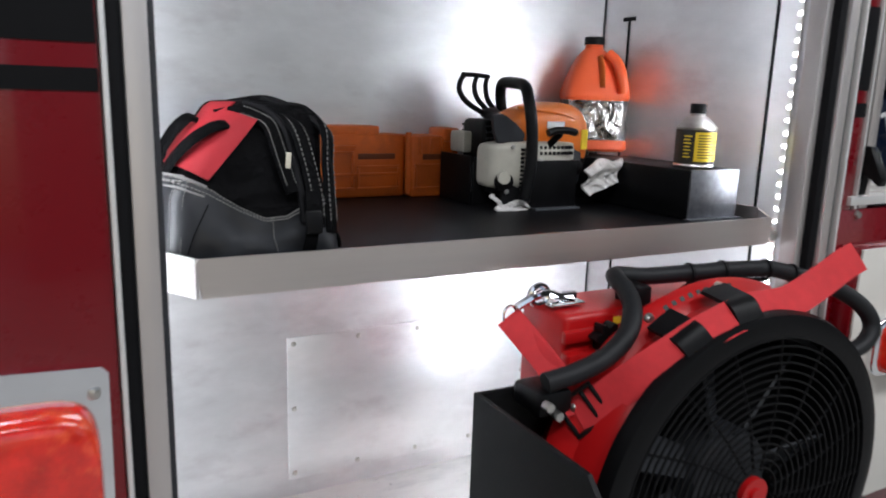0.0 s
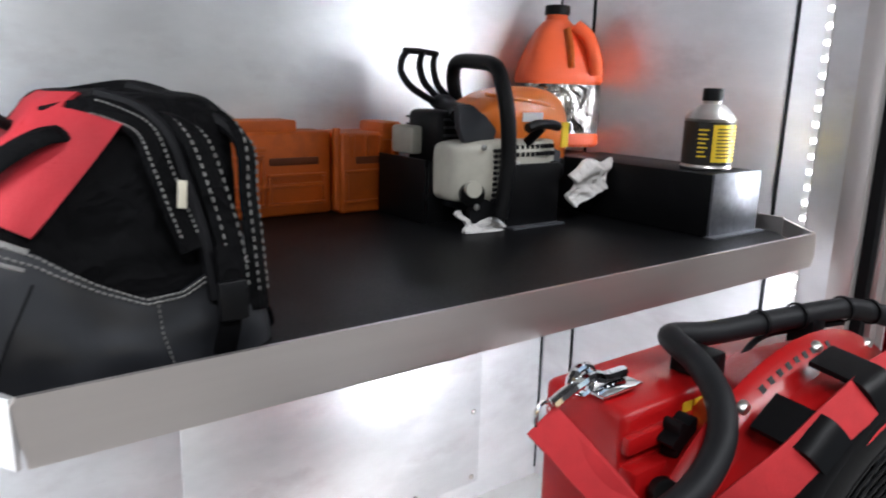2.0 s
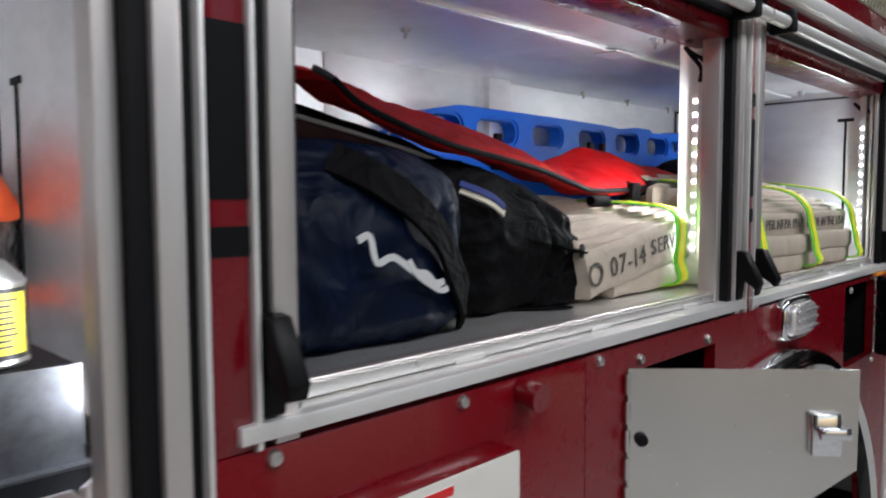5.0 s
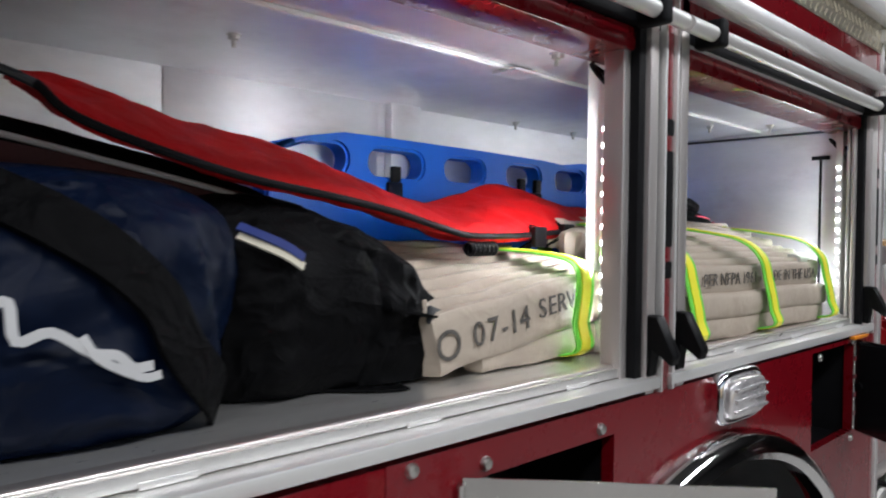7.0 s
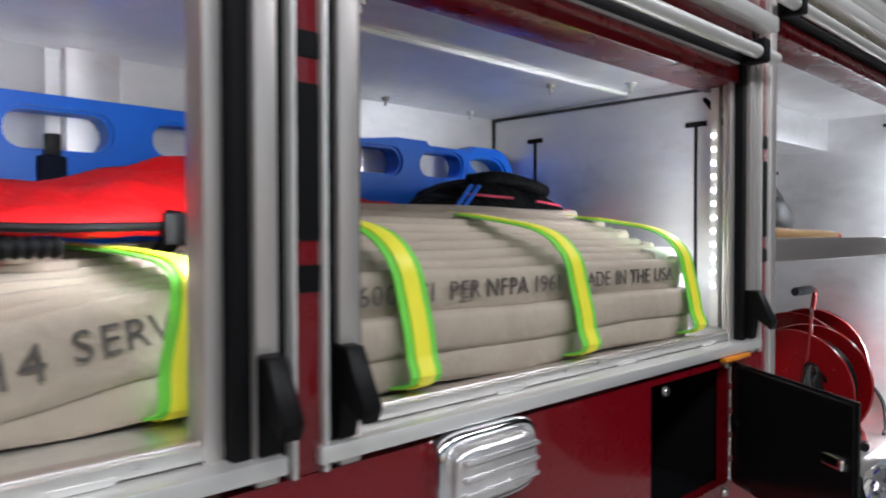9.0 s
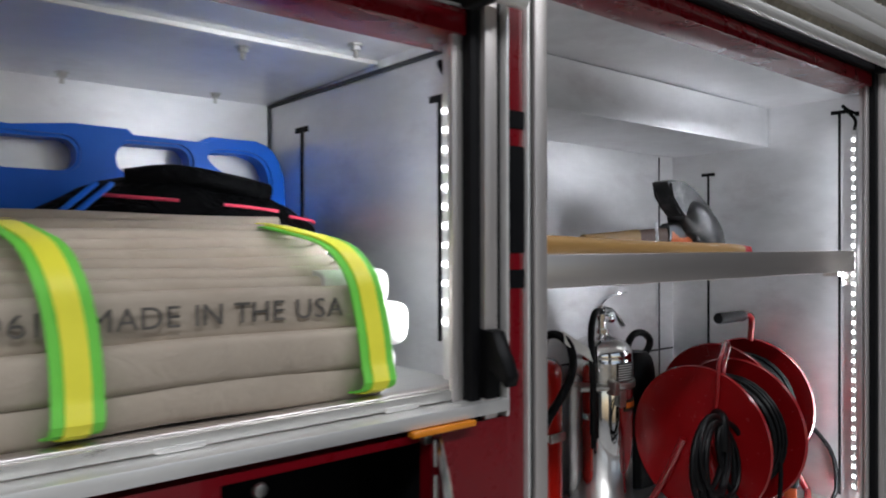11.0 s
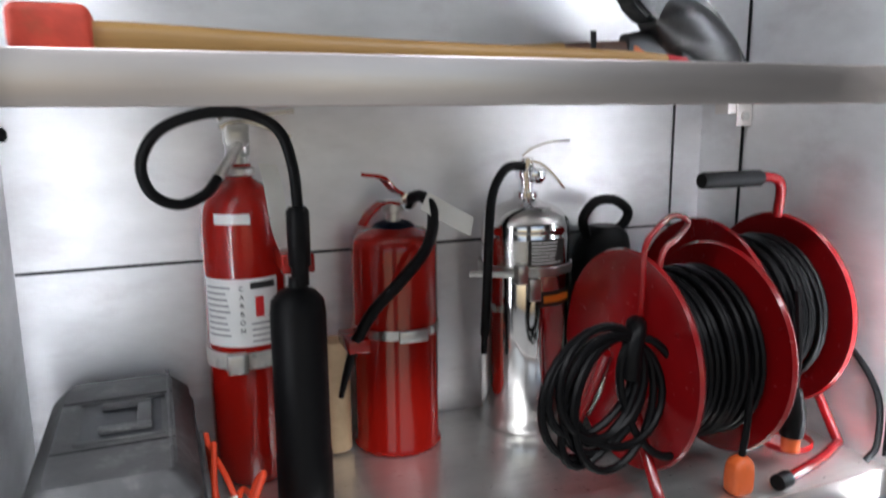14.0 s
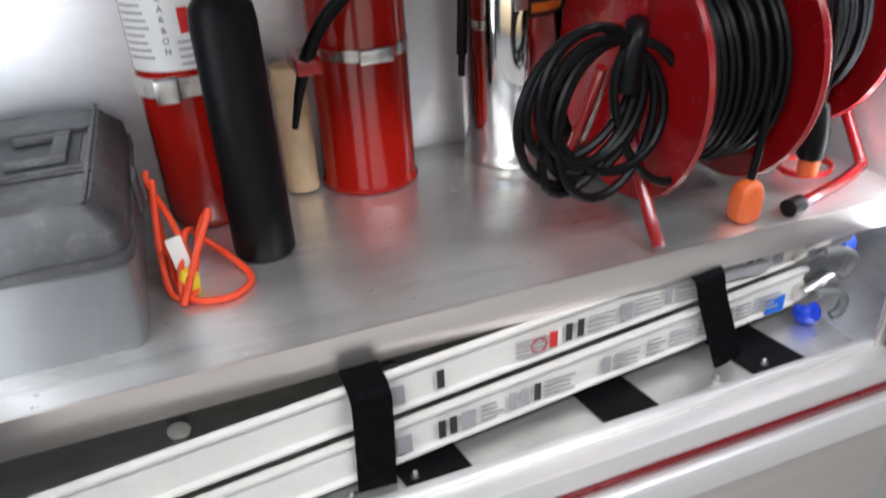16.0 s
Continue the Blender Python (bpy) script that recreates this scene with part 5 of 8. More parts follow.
holes = [rounded(x, 1.838, 0.145, 0.056, 0.026) for x in (2.012, 2.212)] + [rounded(x, 1.838, 0.125, 0.052, 0.024) for x in (2.415, 2.622, 2.813, 2.999)]
holes.append([(p.x, p.y) for p in curve_pts([(3.10, 1.858, 0), (3.165, 1.862, 0), (3.203, 1.846, 0), (3.216, 1.805, 0), (3.20, 1.787, 0), (3.145, 1.815, 0), (3.105, 1.838, 0)], 4, True)])
bm = B()
edges = []
for loop in [outline] + holes:
    vs = [bm.verts.new((x, 0.570, z)) for x, z in loop]
    edges += [bm.edges.new((a, b)) for a, b in zip(vs, vs[1:] + vs[:1])]
bmesh.ops.triangle_fill(bm, use_beauty=True, use_dissolve=False, edges=edges)
ext = bmesh.ops.extrude_face_region(bm, geom=bm.faces[:])
bmesh.ops.translate(bm, vec=(0, 0.045, 0), verts=[v for v in ext["geom"] if isinstance(v, bmesh.types.BMVert)])
bmesh.ops.recalc_face_normals(bm, faces=bm.faces)
rim = [e for e in bm.edges if abs(e.calc_face_angle(0)) > 1.2 and (e.verts[0].co.y < 0.58 and e.verts[1].co.y < 0.58)]
bmesh.ops.bevel(bm, geom=rim, offset=0.006, segments=2, affect="EDGES")
sub("board_shell", bm, BLUE_PL, board)
for x in (2.20, 2.60, 2.66):
    sub("strap_clip", box(B(), (x - 0.011, 0.556, 1.80), (x + 0.011, 0.569, 1.832), 0.003), BLACK_PL, board)
    sub("strap", box(B(), (x - 0.020, 0.560, 1.745), (x + 0.020, 0.5695, 1.80), 0.004), BLUE_BAG, board)


# folded canvas hose, edge up, with webbing straps
def hose_pts(x0, x1, ys, z, wob, rise=0.0):
    pts = []
    for i, y in enumerate(ys):
        xa = x0 + 0.028 * ((i * 37) % 5) / 5 * (i > 0)
        row = [Vector((xa + (x1 - xa) * k / 12, y + wob * math.sin(k * 1.1 + i * 1.7), z + rise * i + 0.5 * wob * math.sin(k * 0.9 + i))) for k in range(13)]
        if i % 2:
            row.reverse()
        pts += row
        if i + 1 < len(ys):
            e, ny = row[-1], ys[i + 1]
            s_ = 1 if not i % 2 else -1
            for a in (-50, 0, 50):
                pts.append(Vector((e.x + s_ * abs(ny - y) * 0.6 * math.cos(radians(a)), (y + ny) / 2 + (ny - y) / 2 * math.sin(radians(a)), e.z + rise / 2)))
    return pts


def flat(h, t, n=16):
    out = []
    for k in range(n):
        a = 2 * math.pi * k / n
        c_, s_ = math.cos(a), math.sin(a)
        out.append((math.copysign(abs(c_) ** 0.6, c_) * t / 2, math.copysign(abs(s_) ** 0.5, s_) * h / 2))
    return out


def webbing(x, prof, w, parent):
    pts = curve_pts([(x + dx, y, z) for dx, y, z in prof], 5, True)
    def loop(width, off):
        bm = B()
        n = len(pts)
        cy, cz = sum(p.y for p in pts) / n, sum(p.z for p in pts) / n
        rings = []
        for i, p in enumerate(pts):
            d = pts[(i + 1) % n] - pts[i - 1]
            nrm = Vector((0, d.z, -d.y)).normalized()
            if nrm.dot(Vector((0, p.y - cy, p.z - cz))) < 0:
                nrm.negate()
            rings.append([bm.verts.new(p + nrm * o + Vector((q, 0, 0))) for q, o in ((-width / 2, off), (width / 2, off), (width / 2, off + 0.0022), (-width / 2, off + 0.0022))])
        for i in range(n):
            a, b = rings[i], rings[(i + 1) % n]
            for j in range(4):
                bm.faces.new((a[j], a[(j + 1) % 4], b[(j + 1) % 4], b[j]))
        return bm
    s_ = sub("strap", loop(w, 0.0), LIME, parent, "lime green webbing strap")
    sub("reflective_stripe", loop(w * 0.5, 0.0024), YELLOW_TAPE, s_, "yellow reflective stripe")


hose = thing("fire_hose", (2.05, 0.25, 1.50), "folded beige canvas fire hose with stencilled letters", "fire hose", "folded hoses")
bpy.context.view_layer.update()
def fan_pts(x0, x1, layers, wob):
    """Hairpin folds: each layer has a depth and a height at its rear and its front end."""
    pts = []
    for i, (y, zl, zr) in enumerate(layers):
        xa = x0 + 0.030 * ((i * 37) % 5) / 5 * (i > 0)
        row = [Vector((xa + (x1 - xa) * k / 14, y + wob * (i > 0) * math.sin(k * 1.1 + i * 1.7), zl + (zr - zl) * (k / 14) ** 0.9 + 0.5 * wob * math.sin(k * 0.9 + i))) for k in range(15)]
        if i % 2:
            row.reverse()
        if not i:
            pts += [row[0] + Vector(d) for d in ((0.045, 0.020, 0.004), (0.014, 0.019, 0.002), (-0.002, 0.012, 0.0))]
        pts += row
        if i + 1 < len(layers):
            ny, e = layers[i + 1][0], row[-1]
            nz = layers[i + 1][1 if i % 2 else 2]
            for a in (-50, 0, 50):
                pts.append(Vector((e.x + (-1 if i % 2 else 1) * abs(ny - y) * 0.7 * math.cos(radians(a)), (y + ny) / 2 + (ny - y) / 2 * math.sin(radians(a)), (e.z + nz) / 2)))
    return pts


sub("hose_folds", sweep(B(), fan_pts(1.880, 2.272, [(0.104 + 0.027 * k, 1.548 + 0.0125 * k, 1.604 + 0.0036 * k) for k in range(9)], 0.0045), flat(0.082, 0.026), up=(0, 0, 1)), CANVAS, hose)
sub("hose_folds", sweep(B(), fan_pts(1.975, 2.262, [(0.112, 1.526, 1.530), (0.136, 1.526, 1.530)], 0.003), flat(0.050, 0.026), up=(0, 0, 1)), CANVAS, hose)
sub("hose_folds", sweep(B(), fan_pts(1.88, 2.27, [(0.17 + 0.03 * k, 1.530, 1.540) for k in range(6)], 0.003), flat(0.056, 0.028), up=(0, 0, 1)), CANVAS, hose)
def stencil(text, size, m, parent):
    wide = {"1": 0.42, "I": 0.28, "-": 0.42, " ": 0.34, "M": 0.86, "N": 0.76, "O": 0.78, "0": 0.62, "A": 0.68, "D": 0.74, "U": 0.72, "H": 0.74}
    total = sum(wide.get(c, 0.58) for c in text) * size
    x = -total / 2
    for c in text:
        w = wide.get(c, 0.58) * size
        if c != " ":
            on(parent, lettering("stencil_letter", c, size, m @ Matrix.Translation((x + w / 2, 0, 0)), STENCIL, None))
        x += w


stencil("07-14", 0.048, Matrix.Translation((1.998, 0.0885, 1.566)) @ pose(0, 0, 0, 0, -9, 0) @ FACE_CAMERA, hose)
stencil("SERV", 0.041, Matrix.Translation((2.122, 0.0885, 1.590)) @ pose(0, 0, 0, 0, -8, 0) @ FACE_CAMERA, hose)
stencil("O", 0.058, Matrix.Translation((1.894, 0.0885, 1.548)) @ pose(0, 0, 0, 0, -8, 0) @ FACE_CAMERA, hose)
webbing(2.185, [(-0.02, 0.078, 1.515), (-0.012, 0.082, 1.56), (0.0, 0.084, 1.62), (0.0, 0.10, 1.652), (-0.015, 0.16, 1.664), (-0.03, 0.24, 1.668), (-0.04, 0.32, 1.664), (-0.04, 0.345, 1.60), (-0.03, 0.34, 1.515), (-0.02, 0.2, 1.507)], 0.044, hose)

hose2 = thing("fire_hose", (2.75, 0.2, 1.50), "folded beige canvas fire hose strapped with lime bands", "fire hose", "folded hoses")
bpy.context.view_layer.update()
sub("hose_folds", sweep(B(), hose_pts(2.33, 3.08, [0.060 + 0.027 * k for k in range(9)], 1.612, 0.003, 0.0115), flat(0.058, 0.029), up=(0, 0, 1)), CANVAS, hose2)
sub("hose_folds", sweep(B(), hose_pts(2.34, 3.09, [0.048, 0.085, 0.125], 1.565, 0.004), flat(0.050, 0.040), up=(0, 0, 1)), CANVAS, hose2)
sub("hose_folds", sweep(B(), hose_pts(2.35, 3.08, [0.055, 0.095, 0.135], 1.525, 0.006), flat(0.048, 0.044), up=(0, 0, 1)), CANVAS, hose2)
sub("hose_folds", sweep(B(), hose_pts(2.36, 3.06, [0.20, 0.24, 0.28], 1.545, 0.004), flat(0.08, 0.038), up=(0, 0, 1)), CANVAS, hose2)
# folded ends of the hose, whitened as if overexposed
for k, (z, x1, h) in enumerate(((1.530, 3.160, 0.054), (1.583, 3.180, 0.060), (1.634, 3.150, 0.050))):
    sub("hose_end", loft(B(), dense([(0.115, z, 3.04, 0.045, h / 2 - 0.002, 4), (0.118, z, 3.10, 0.050, h / 2, 4), (0.125, z, x1 - 0.012, 0.050, h / 2, 4), (0.13, z, x1, 0.040, h / 2 - 0.010, 3)], 4), 28, 0.002, 30, m=XL), OVERLIT_HOSE, hose2, "hose end with its strong light painted white")
stencil("600 PSI  PER NFPA 1961   MADE IN THE USA", 0.033, Matrix.Translation((2.70, 0.0405, 1.614)) @ FACE_CAMERA, hose2)
for x, t in ((2.418, 0.010), (2.742, 0.006), (3.075, 0.0)):
    webbing(x, [(0.0, 0.016, 1.515), (0.004, 0.014, 1.55), (0.002, 0.026, 1.61), (-0.006, 0.036, 1.655), (-0.014, 0.075, 1.688), (-0.020, 0.16, 1.705), (-0.022, 0.24, 1.715), (-0.022, 0.31, 1.712), (-0.02, 0.335, 1.62), (-0.015, 0.33, 1.52), (-0.005, 0.17, 1.506)], 0.046, hose2)

# navy duffel bag
duffel = thing("duffel_bag", (1.42, 0.22, 1.50), "navy blue coated duffel bag with white print", "bag")
bpy.context.view_layer.update()
dsec = [(1.415, 0.235, 1.502, 0.165, 0.13, 4), (1.415, 0.232, 1.53, 0.190, 0.158, 3.4), (1.42, 0.23, 1.58, 0.202, 0.160, 3.0), (1.428, 0.236, 1.64, 0.212, 0.152, 2.8), (1.43, 0.245, 1.70, 0.214, 0.138, 2.6, 0.02, 0), (1.42, 0.26, 1.738, 0.190, 0.105, 2.5, 0.0, 0), (1.41, 0.27, 1.756, 0.12, 0.06, 2.2, 0.0, 0)]
sub("bag_body", loft(B(), dense(dsec, 10), 140, 0.020, 11, seed=31), BLUE_BAG, duffel)
def on_bag(secs, x, z, off):
    t = next(i for i in range(len(secs) - 1) if secs[i][2] <= z <= secs[i + 1][2])
    f = (z - secs[t][2]) / (secs[t + 1][2] - secs[t][2])
    return loft_at(secs, t + f, 270 + math.degrees(math.asin((x - secs[t][0]) / secs[t][3])) * 0.85, off)


st = [on_bag(dsec, x, z, 0.014) for x, z in ((1.400, 1.728), (1.428, 1.705), (1.455, 1.670), (1.478, 1.630), (1.505, 1.585), (1.540, 1.545), (1.560, 1.520))]
sub("bag_strap", ribbon(B(), curve_pts(st, 6), 0.050, 0.006, (0.35, -0.9, 0.15)), NYLON, duffel, "wide black carrying strap")
st = [on_bag(dsec, x, z, 0.013) for x, z in ((1.300, 1.720), (1.290, 1.66), (1.285, 1.60), (1.285, 1.54))]
sub("bag_strap", ribbon(B(), curve_pts(st, 6), 0.046, 0.006, (-0.2, -0.95, 0.1)), NYLON, duffel)
zz = [on_bag(dsec, x, z, 0.021) for x, z in ((1.388, 1.632), (1.400, 1.636), (1.406, 1.606), (1.418, 1.611), (1.428, 1.592), (1.440, 1.588), (1.444, 1.576), (1.458, 1.576))]
sub("white_mark", ribbon(B(), curve_pts(zz, 4), 0.0085, 0.002, (0, -1, 0.1)), WHITE_MARK, duffel, "white printed mark")
zz = [on_bag(dsec, x, z, 0.022) for x, z in ((1.424, 1.606), (1.430, 1.588), (1.438, 1.574), (1.452, 1.566), (1.464, 1.567))]
sub("white_mark", ribbon(B(), curve_pts(zz, 4), 0.0075, 0.002, (0, -1, 0.1)), WHITE_MARK, duffel)

# black bag with buckles
pack = thing("gear_bag", (1.76, 0.28, 1.50), "crumpled black nylon gear bag with buckles", "bag")
bpy.context.view_layer.update()
psec = [(1.74, 0.27, 1.502, 0.135, 0.12, 4), (1.745, 0.265, 1.53, 0.155, 0.140, 3.4), (1.755, 0.262, 1.58, 0.162, 0.145, 3), (1.745, 0.265, 1.63, 0.152, 0.136, 2.8), (1.72, 0.27, 1.68, 0.132, 0.115, 2.6), (1.695, 0.275, 1.72, 0.10, 0.085, 2.4), (1.68, 0.28, 1.738, 0.05, 0.05, 2.2), (1.675, 0.28, 1.743, 0.015, 0.015, 2)]
sub("bag_body", loft(B(), dense(psec, 12), 150, 0.016, 17, seed=50), NYLON, pack)
fsec = [(1.838, 0.192, 1.506, 0.072, 0.072, 3), (1.842, 0.190, 1.55, 0.082, 0.080, 2.7), (1.840, 0.194, 1.60, 0.084, 0.080, 2.5), (1.824, 0.206, 1.65, 0.076, 0.074, 2.3), (1.796, 0.226, 1.692, 0.058, 0.055, 2.2), (1.775, 0.240, 1.714, 0.014, 0.014, 2)]
sub("bag_flap", loft(B(), dense(fsec, 10), 120, 0.015, 22, seed=61), NYLON, pack, "crumpled black nylon flap")
bk = Vector((1.888, 0.112, 1.586))
sub("buckle", box(B(), (-0.024, -0.004, -0.012), (0.024, 0.004, 0.012), 0.003, m=Matrix.Translation(bk) @ pose(0, 0, 0, 0, 12, 30)), DARK, pack)
sub("buckle_strap", ribbon(B(), curve_pts([(1.80, 0.102, 1.602), (1.845, 0.102, 1.594), bk, (1.918, 0.140, 1.594), (1.940, 0.175, 1.604)], 5), 0.022, 0.003, (0, 0, 1)), NYLON, pack)
sub("buckle_strap", ribbon(B(), curve_pts([(1.74, 0.16, 1.504), (1.80, 0.11, 1.5035), (1.83, 0.10, 1.5035)], 4), 0.022, 0.003, (0, 0, 1)), NYLON, pack)
for off, w, m_ in ((0.0, 0.010, WHITE_TAG), (0.010, 0.010, TAG_BLUE)):
    sub("bag_tag", ribbon(B(), curve_pts([(1.628, 0.150, 1.690 + off), (1.650, 0.128, 1.678 + off), (1.672, 0.122, 1.668 + off), (1.694, 0.122, 1.655 + off)], 4), w, 0.003, (0, -0.9, 0.3)), m_, pack, "white and blue tag")

# dark bag under the pouch, towards the rear
dark = thing("stuff_sack", (1.40, 0.47, 1.50), "black and dark red stuffed bag", "bag")
bpy.context.view_layer.update()
ssec = [(1.50, 0.49, 1.502, 0.20, 0.09, 4), (1.51, 0.47, 1.60, 0.26, 0.12, 3), (1.535, 0.43, 1.70, 0.300, 0.15, 3, -0.08, 0), (1.525, 0.41, 1.765, 0.290, 0.15, 2.8, -0.15, 0), (1.505, 0.405, 1.798, 0.24, 0.12, 2.4, -0.17, 0), (1.48, 0.41, 1.812, 0.08, 0.05, 2, -0.17, 0)]
sub("bag_body", loft(B(), dense(ssec, 7), 72, 0.016, 10, seed=70), NYLON, dark)
sub("bag_panel", skin_patch(B(), ssec, [(2.2 + 0.22 * k, angs(225, 320, 12)) for k in range(5)], 0.017), MAROON, dark, "dark red cloth panel")
sub("bag_rope", tube(B(), curve_pts([loft_at(ssec, 3.4, 250, 0.016), loft_at(ssec, 3.1, 270, 0.022), loft_at(ssec, 2.9, 290, 0.022), loft_at(ssec, 2.6, 305, 0.02)], 5), 0.0035, 8), WHITE_MARK, dark)

# long red pouch lying across the bags and hose
pouch = thing("stretcher_pouch", (1.95, 0.34, 1.67), "long bright red nylon pouch with dark piping", "pouch")
bpy.context.view_layer.update()
FRONT = [(1.440, 0.20, 1.832), (1.485, 0.19, 1.798), (1.64, 0.19, 1.758), (1.78, 0.19, 1.738), (1.88, 0.19, 1.722), (1.97, 0.19, 1.702), (2.05, 0.20, 1.690), (2.20, 0.22, 1.692), (2.32, 0.24, 1.699), (2.45, 0.26, 1.708), (2.60, 0.28, 1.716), (2.78, 0.31, 1.716)]
REAR = [(1.45, 0.36, 1.864), (1.52, 0.40, 1.874), (1.66, 0.42, 1.842), (1.80, 0.42, 1.820), (1.92, 0.42, 1.786), (2.04, 0.42, 1.752), (2.12, 0.42, 1.742), (2.24, 0.42, 1.764), (2.34, 0.44, 1.786), (2.46, 0.46, 1.768), (2.62, 0.46, 1.740), (2.80, 0.46, 1.720)]
THICK = [0.006, 0.014, 0.018, 0.020, 0.020, 0.018, 0.018, 0.024, 0.028, 0.024, 0.014, 0.004]
fr, rr_, th_ = curve_pts(FRONT, 9), curve_pts(REAR, 9), curve_pts([(t, 0, 0) for t in THICK], 9)
bm = B()
rings = []
for f_, r_, t_ in zip(fr, rr_, th_):
    half, mid = (r_ - f_) / 2, (r_ + f_) / 2
    nrm = Vector((0, -half.z, half.y)).normalized()
    ring = []
    for k in range(40):
        a = 2 * math.pi * k / 40
        c_, s_ = math.cos(a), math.sin(a)
        p = mid + half * math.copysign(abs(c_) ** 0.8, c_) + nrm * t_.x * math.copysign(abs(s_) ** 0.75, s_)
        q = 0.35 - abs(noise.noise(Vector((p.x * 9, p.y * 14, 2.0))))
        p += nrm * (0.016 * q + 0.006 * noise.noise(p * 26)) * abs(s_)
        ring.append(bm.verts.new(p))
    rings.append(ring)
for a, b in zip(rings, rings[1:]):
    for k in range(40):
        bm.faces.new((a[k], a[(k + 1) % 40], b[(k + 1) % 40], b[k]))
bm.faces.new(rings[0][::-1])
bm.faces.new(rings[-1])
sub("pouch_body", bm, RED_POUCH, pouch)
sub("piping", tube(B(), [p + Vector((0, -0.003, 0.002)) for p in fr], 0.0050, 8), SEAL, pouch, "dark grey zip piping")
sub("zip_pull", tube(B(), curve_pts([fr[0] + Vector((0.004, 0, 0)), fr[0] + Vector((-0.014, -0.004, 0.006)), fr[0] + Vector((-0.030, 0.0, 0.012))], 5), 0.005, 8), DARK, pouch)
for x_ in (2.235, 2.330):
    k = min(range(len(fr)), key=lambda q: abs(fr[q].x - x_))
    sub("pouch_strap", ribbon(B(), curve_pts([fr[k] + Vector((0, 0.03, -0.028)), fr[k] + Vector((0, -0.010, -0.004)), fr[k] + Vector((0, 0.004, 0.016)), fr[k] + Vector((0, 0.03, 0.030))], 5), 0.026, 0.004, (0, -0.8, 0.6)), NYLON, pouch)
    sub("strap_buckle", box(B(), (-0.016, -0.006, -0.018), (0.016, 0.006, 0.018), 0.003, m=Matrix.Translation(fr[k] + Vector((0, -0.014, -0.002)))), BLACK_PL, pouch, "black plastic buckle")

# black jacket with pink piping on the hose
jacket = thing("jacket", (3.0, 0.43, 1.70), "black jacket with pink piping heaped on the hose", "jacket")
bpy.context.view_layer.update()
js = [(2.98, 0.42, 1.5035, 0.22, 0.10, 3), (2.99, 0.425, 1.60, 0.23, 0.11, 3), (2.99, 0.43, 1.70, 0.235, 0.12, 2.6), (2.99, 0.435, 1.74, 0.20, 0.11, 2.4), (2.99, 0.44, 1.775, 0.14, 0.08, 2.3), (2.98, 0.44, 1.795, 0.07, 0.05, 2.0), (2.98, 0.44, 1.80, 0.02, 0.02, 2)]
sub("jacket_body", loft(B(), dense(js, 6), 72, 0.016, 12, seed=120), NYLON, jacket)
PINK = mat("pink_piping", (0.75, 0.06, 0.12), 0.6, bump=0.1)
for t0, a0, a1 in ((3.6, 225, 262), (3.3, 275, 300), (2.9, 305, 345)):
    sub("piping", tube(B(), [loft_at(js, t0 - 0.02 * k, a0 + (a1 - a0) * k / 9, 0.016) for k in range(10)], 0.0028, 6), PINK, jacket)
sub("sleeve", tube(B(), curve_pts([loft_at(js, 4.6, 220, 0.01), loft_at(js, 5.0, 260, 0.02), loft_at(js, 4.5, 300, 0.02), loft_at(js, 4.0, 320, 0.015)], 6), 0.016, 12), NYLON, jacket)
for dx in (0, 0.02):
    sub("blue_cord", rod(B(), (2.80 + dx, 0.33, 1.735), (2.845 + dx, 0.335, 1.775), 0.004, 8), BLUE_PL, jacket)
# corrugated hose and ribbed cord on the first hose
cord = thing("corrugated_tube", (2.40, 0.30, 1.66), "short black corrugated plastic tube", "tube")
bpy.context.view_layer.update()
bm = B(); lathe(bm, [(0, 0)] + [(0.013 + 0.003 * (k % 2), 0.007 * k) for k in range(24)] + [(0, 0.161)], 18, Matrix.Translation((2.30, 0.28, 1.688)) @ pose(0, 0, 0, 0, 90)); sub("tube_wall", bm, BLACK_PL, cord)
bm = B(); lathe(bm, [(0.009 + 0.003 * (k % 2), 0.006 * k) for k in range(13)], 16, Matrix.Translation((2.03, 0.19, 1.672)) @ pose(0, 0, 0, 0, 90, 8)); sub("tube_wall", bm, BLACK_PL, cord)
# ======== front compartment ========
ENAMEL = mat("red_extinguisher_enamel", (0.33, 0.008, 0.004), 0.20, var=0.05, scale=4, bump=0.02, bscale=40, spec=0.35, coat=0.5)
REEL_RED = mat("red_powder_coat", (0.25, 0.003, 0.005), 0.26, var=0.06, scale=5, bump=0.015, bscale=50, coat=0.4, rvar=0.05)
CABLE = mat("black_rubber_cable", (0.003, 0.003, 0.0035), 0.38, spec=0.15, var=0.15, bump=0.06, bscale=300)
GREY_BOX = mat("grey_toolbox_plastic", (0.17, 0.175, 0.18), 0.45, var=0.12, scale=9, bump=0.12, bscale=200, stain_sheen=0.4, stain_sheen_col=(0.32, 0.32, 0.32), sstretch=14)
DARK_LID = mat("charcoal_toolbox_lid", (0.058, 0.058, 0.060), 0.5, var=0.3, scale=16, bump=0.2, bscale=160, stain_sheen=0.7, stain_sheen_col=(0.17, 0.165, 0.16), sstretch=16)
WOOD = mat("varnished_hickory", (0.38, 0.22, 0.07), 0.42, var=0.25, scale=7, bump=0.08, bscale=60, stretch=(0.25, 4, 4), stain_sheen=0.4, stain_sheen_col=(0.16, 0.08, 0.03), sstretch=5)
DARKWOOD = mat("dark_worn_wood", (0.12, 0.06, 0.04), 0.5, var=0.35, scale=7, bump=0.1, bscale=60, stretch=(0.3, 4, 4))
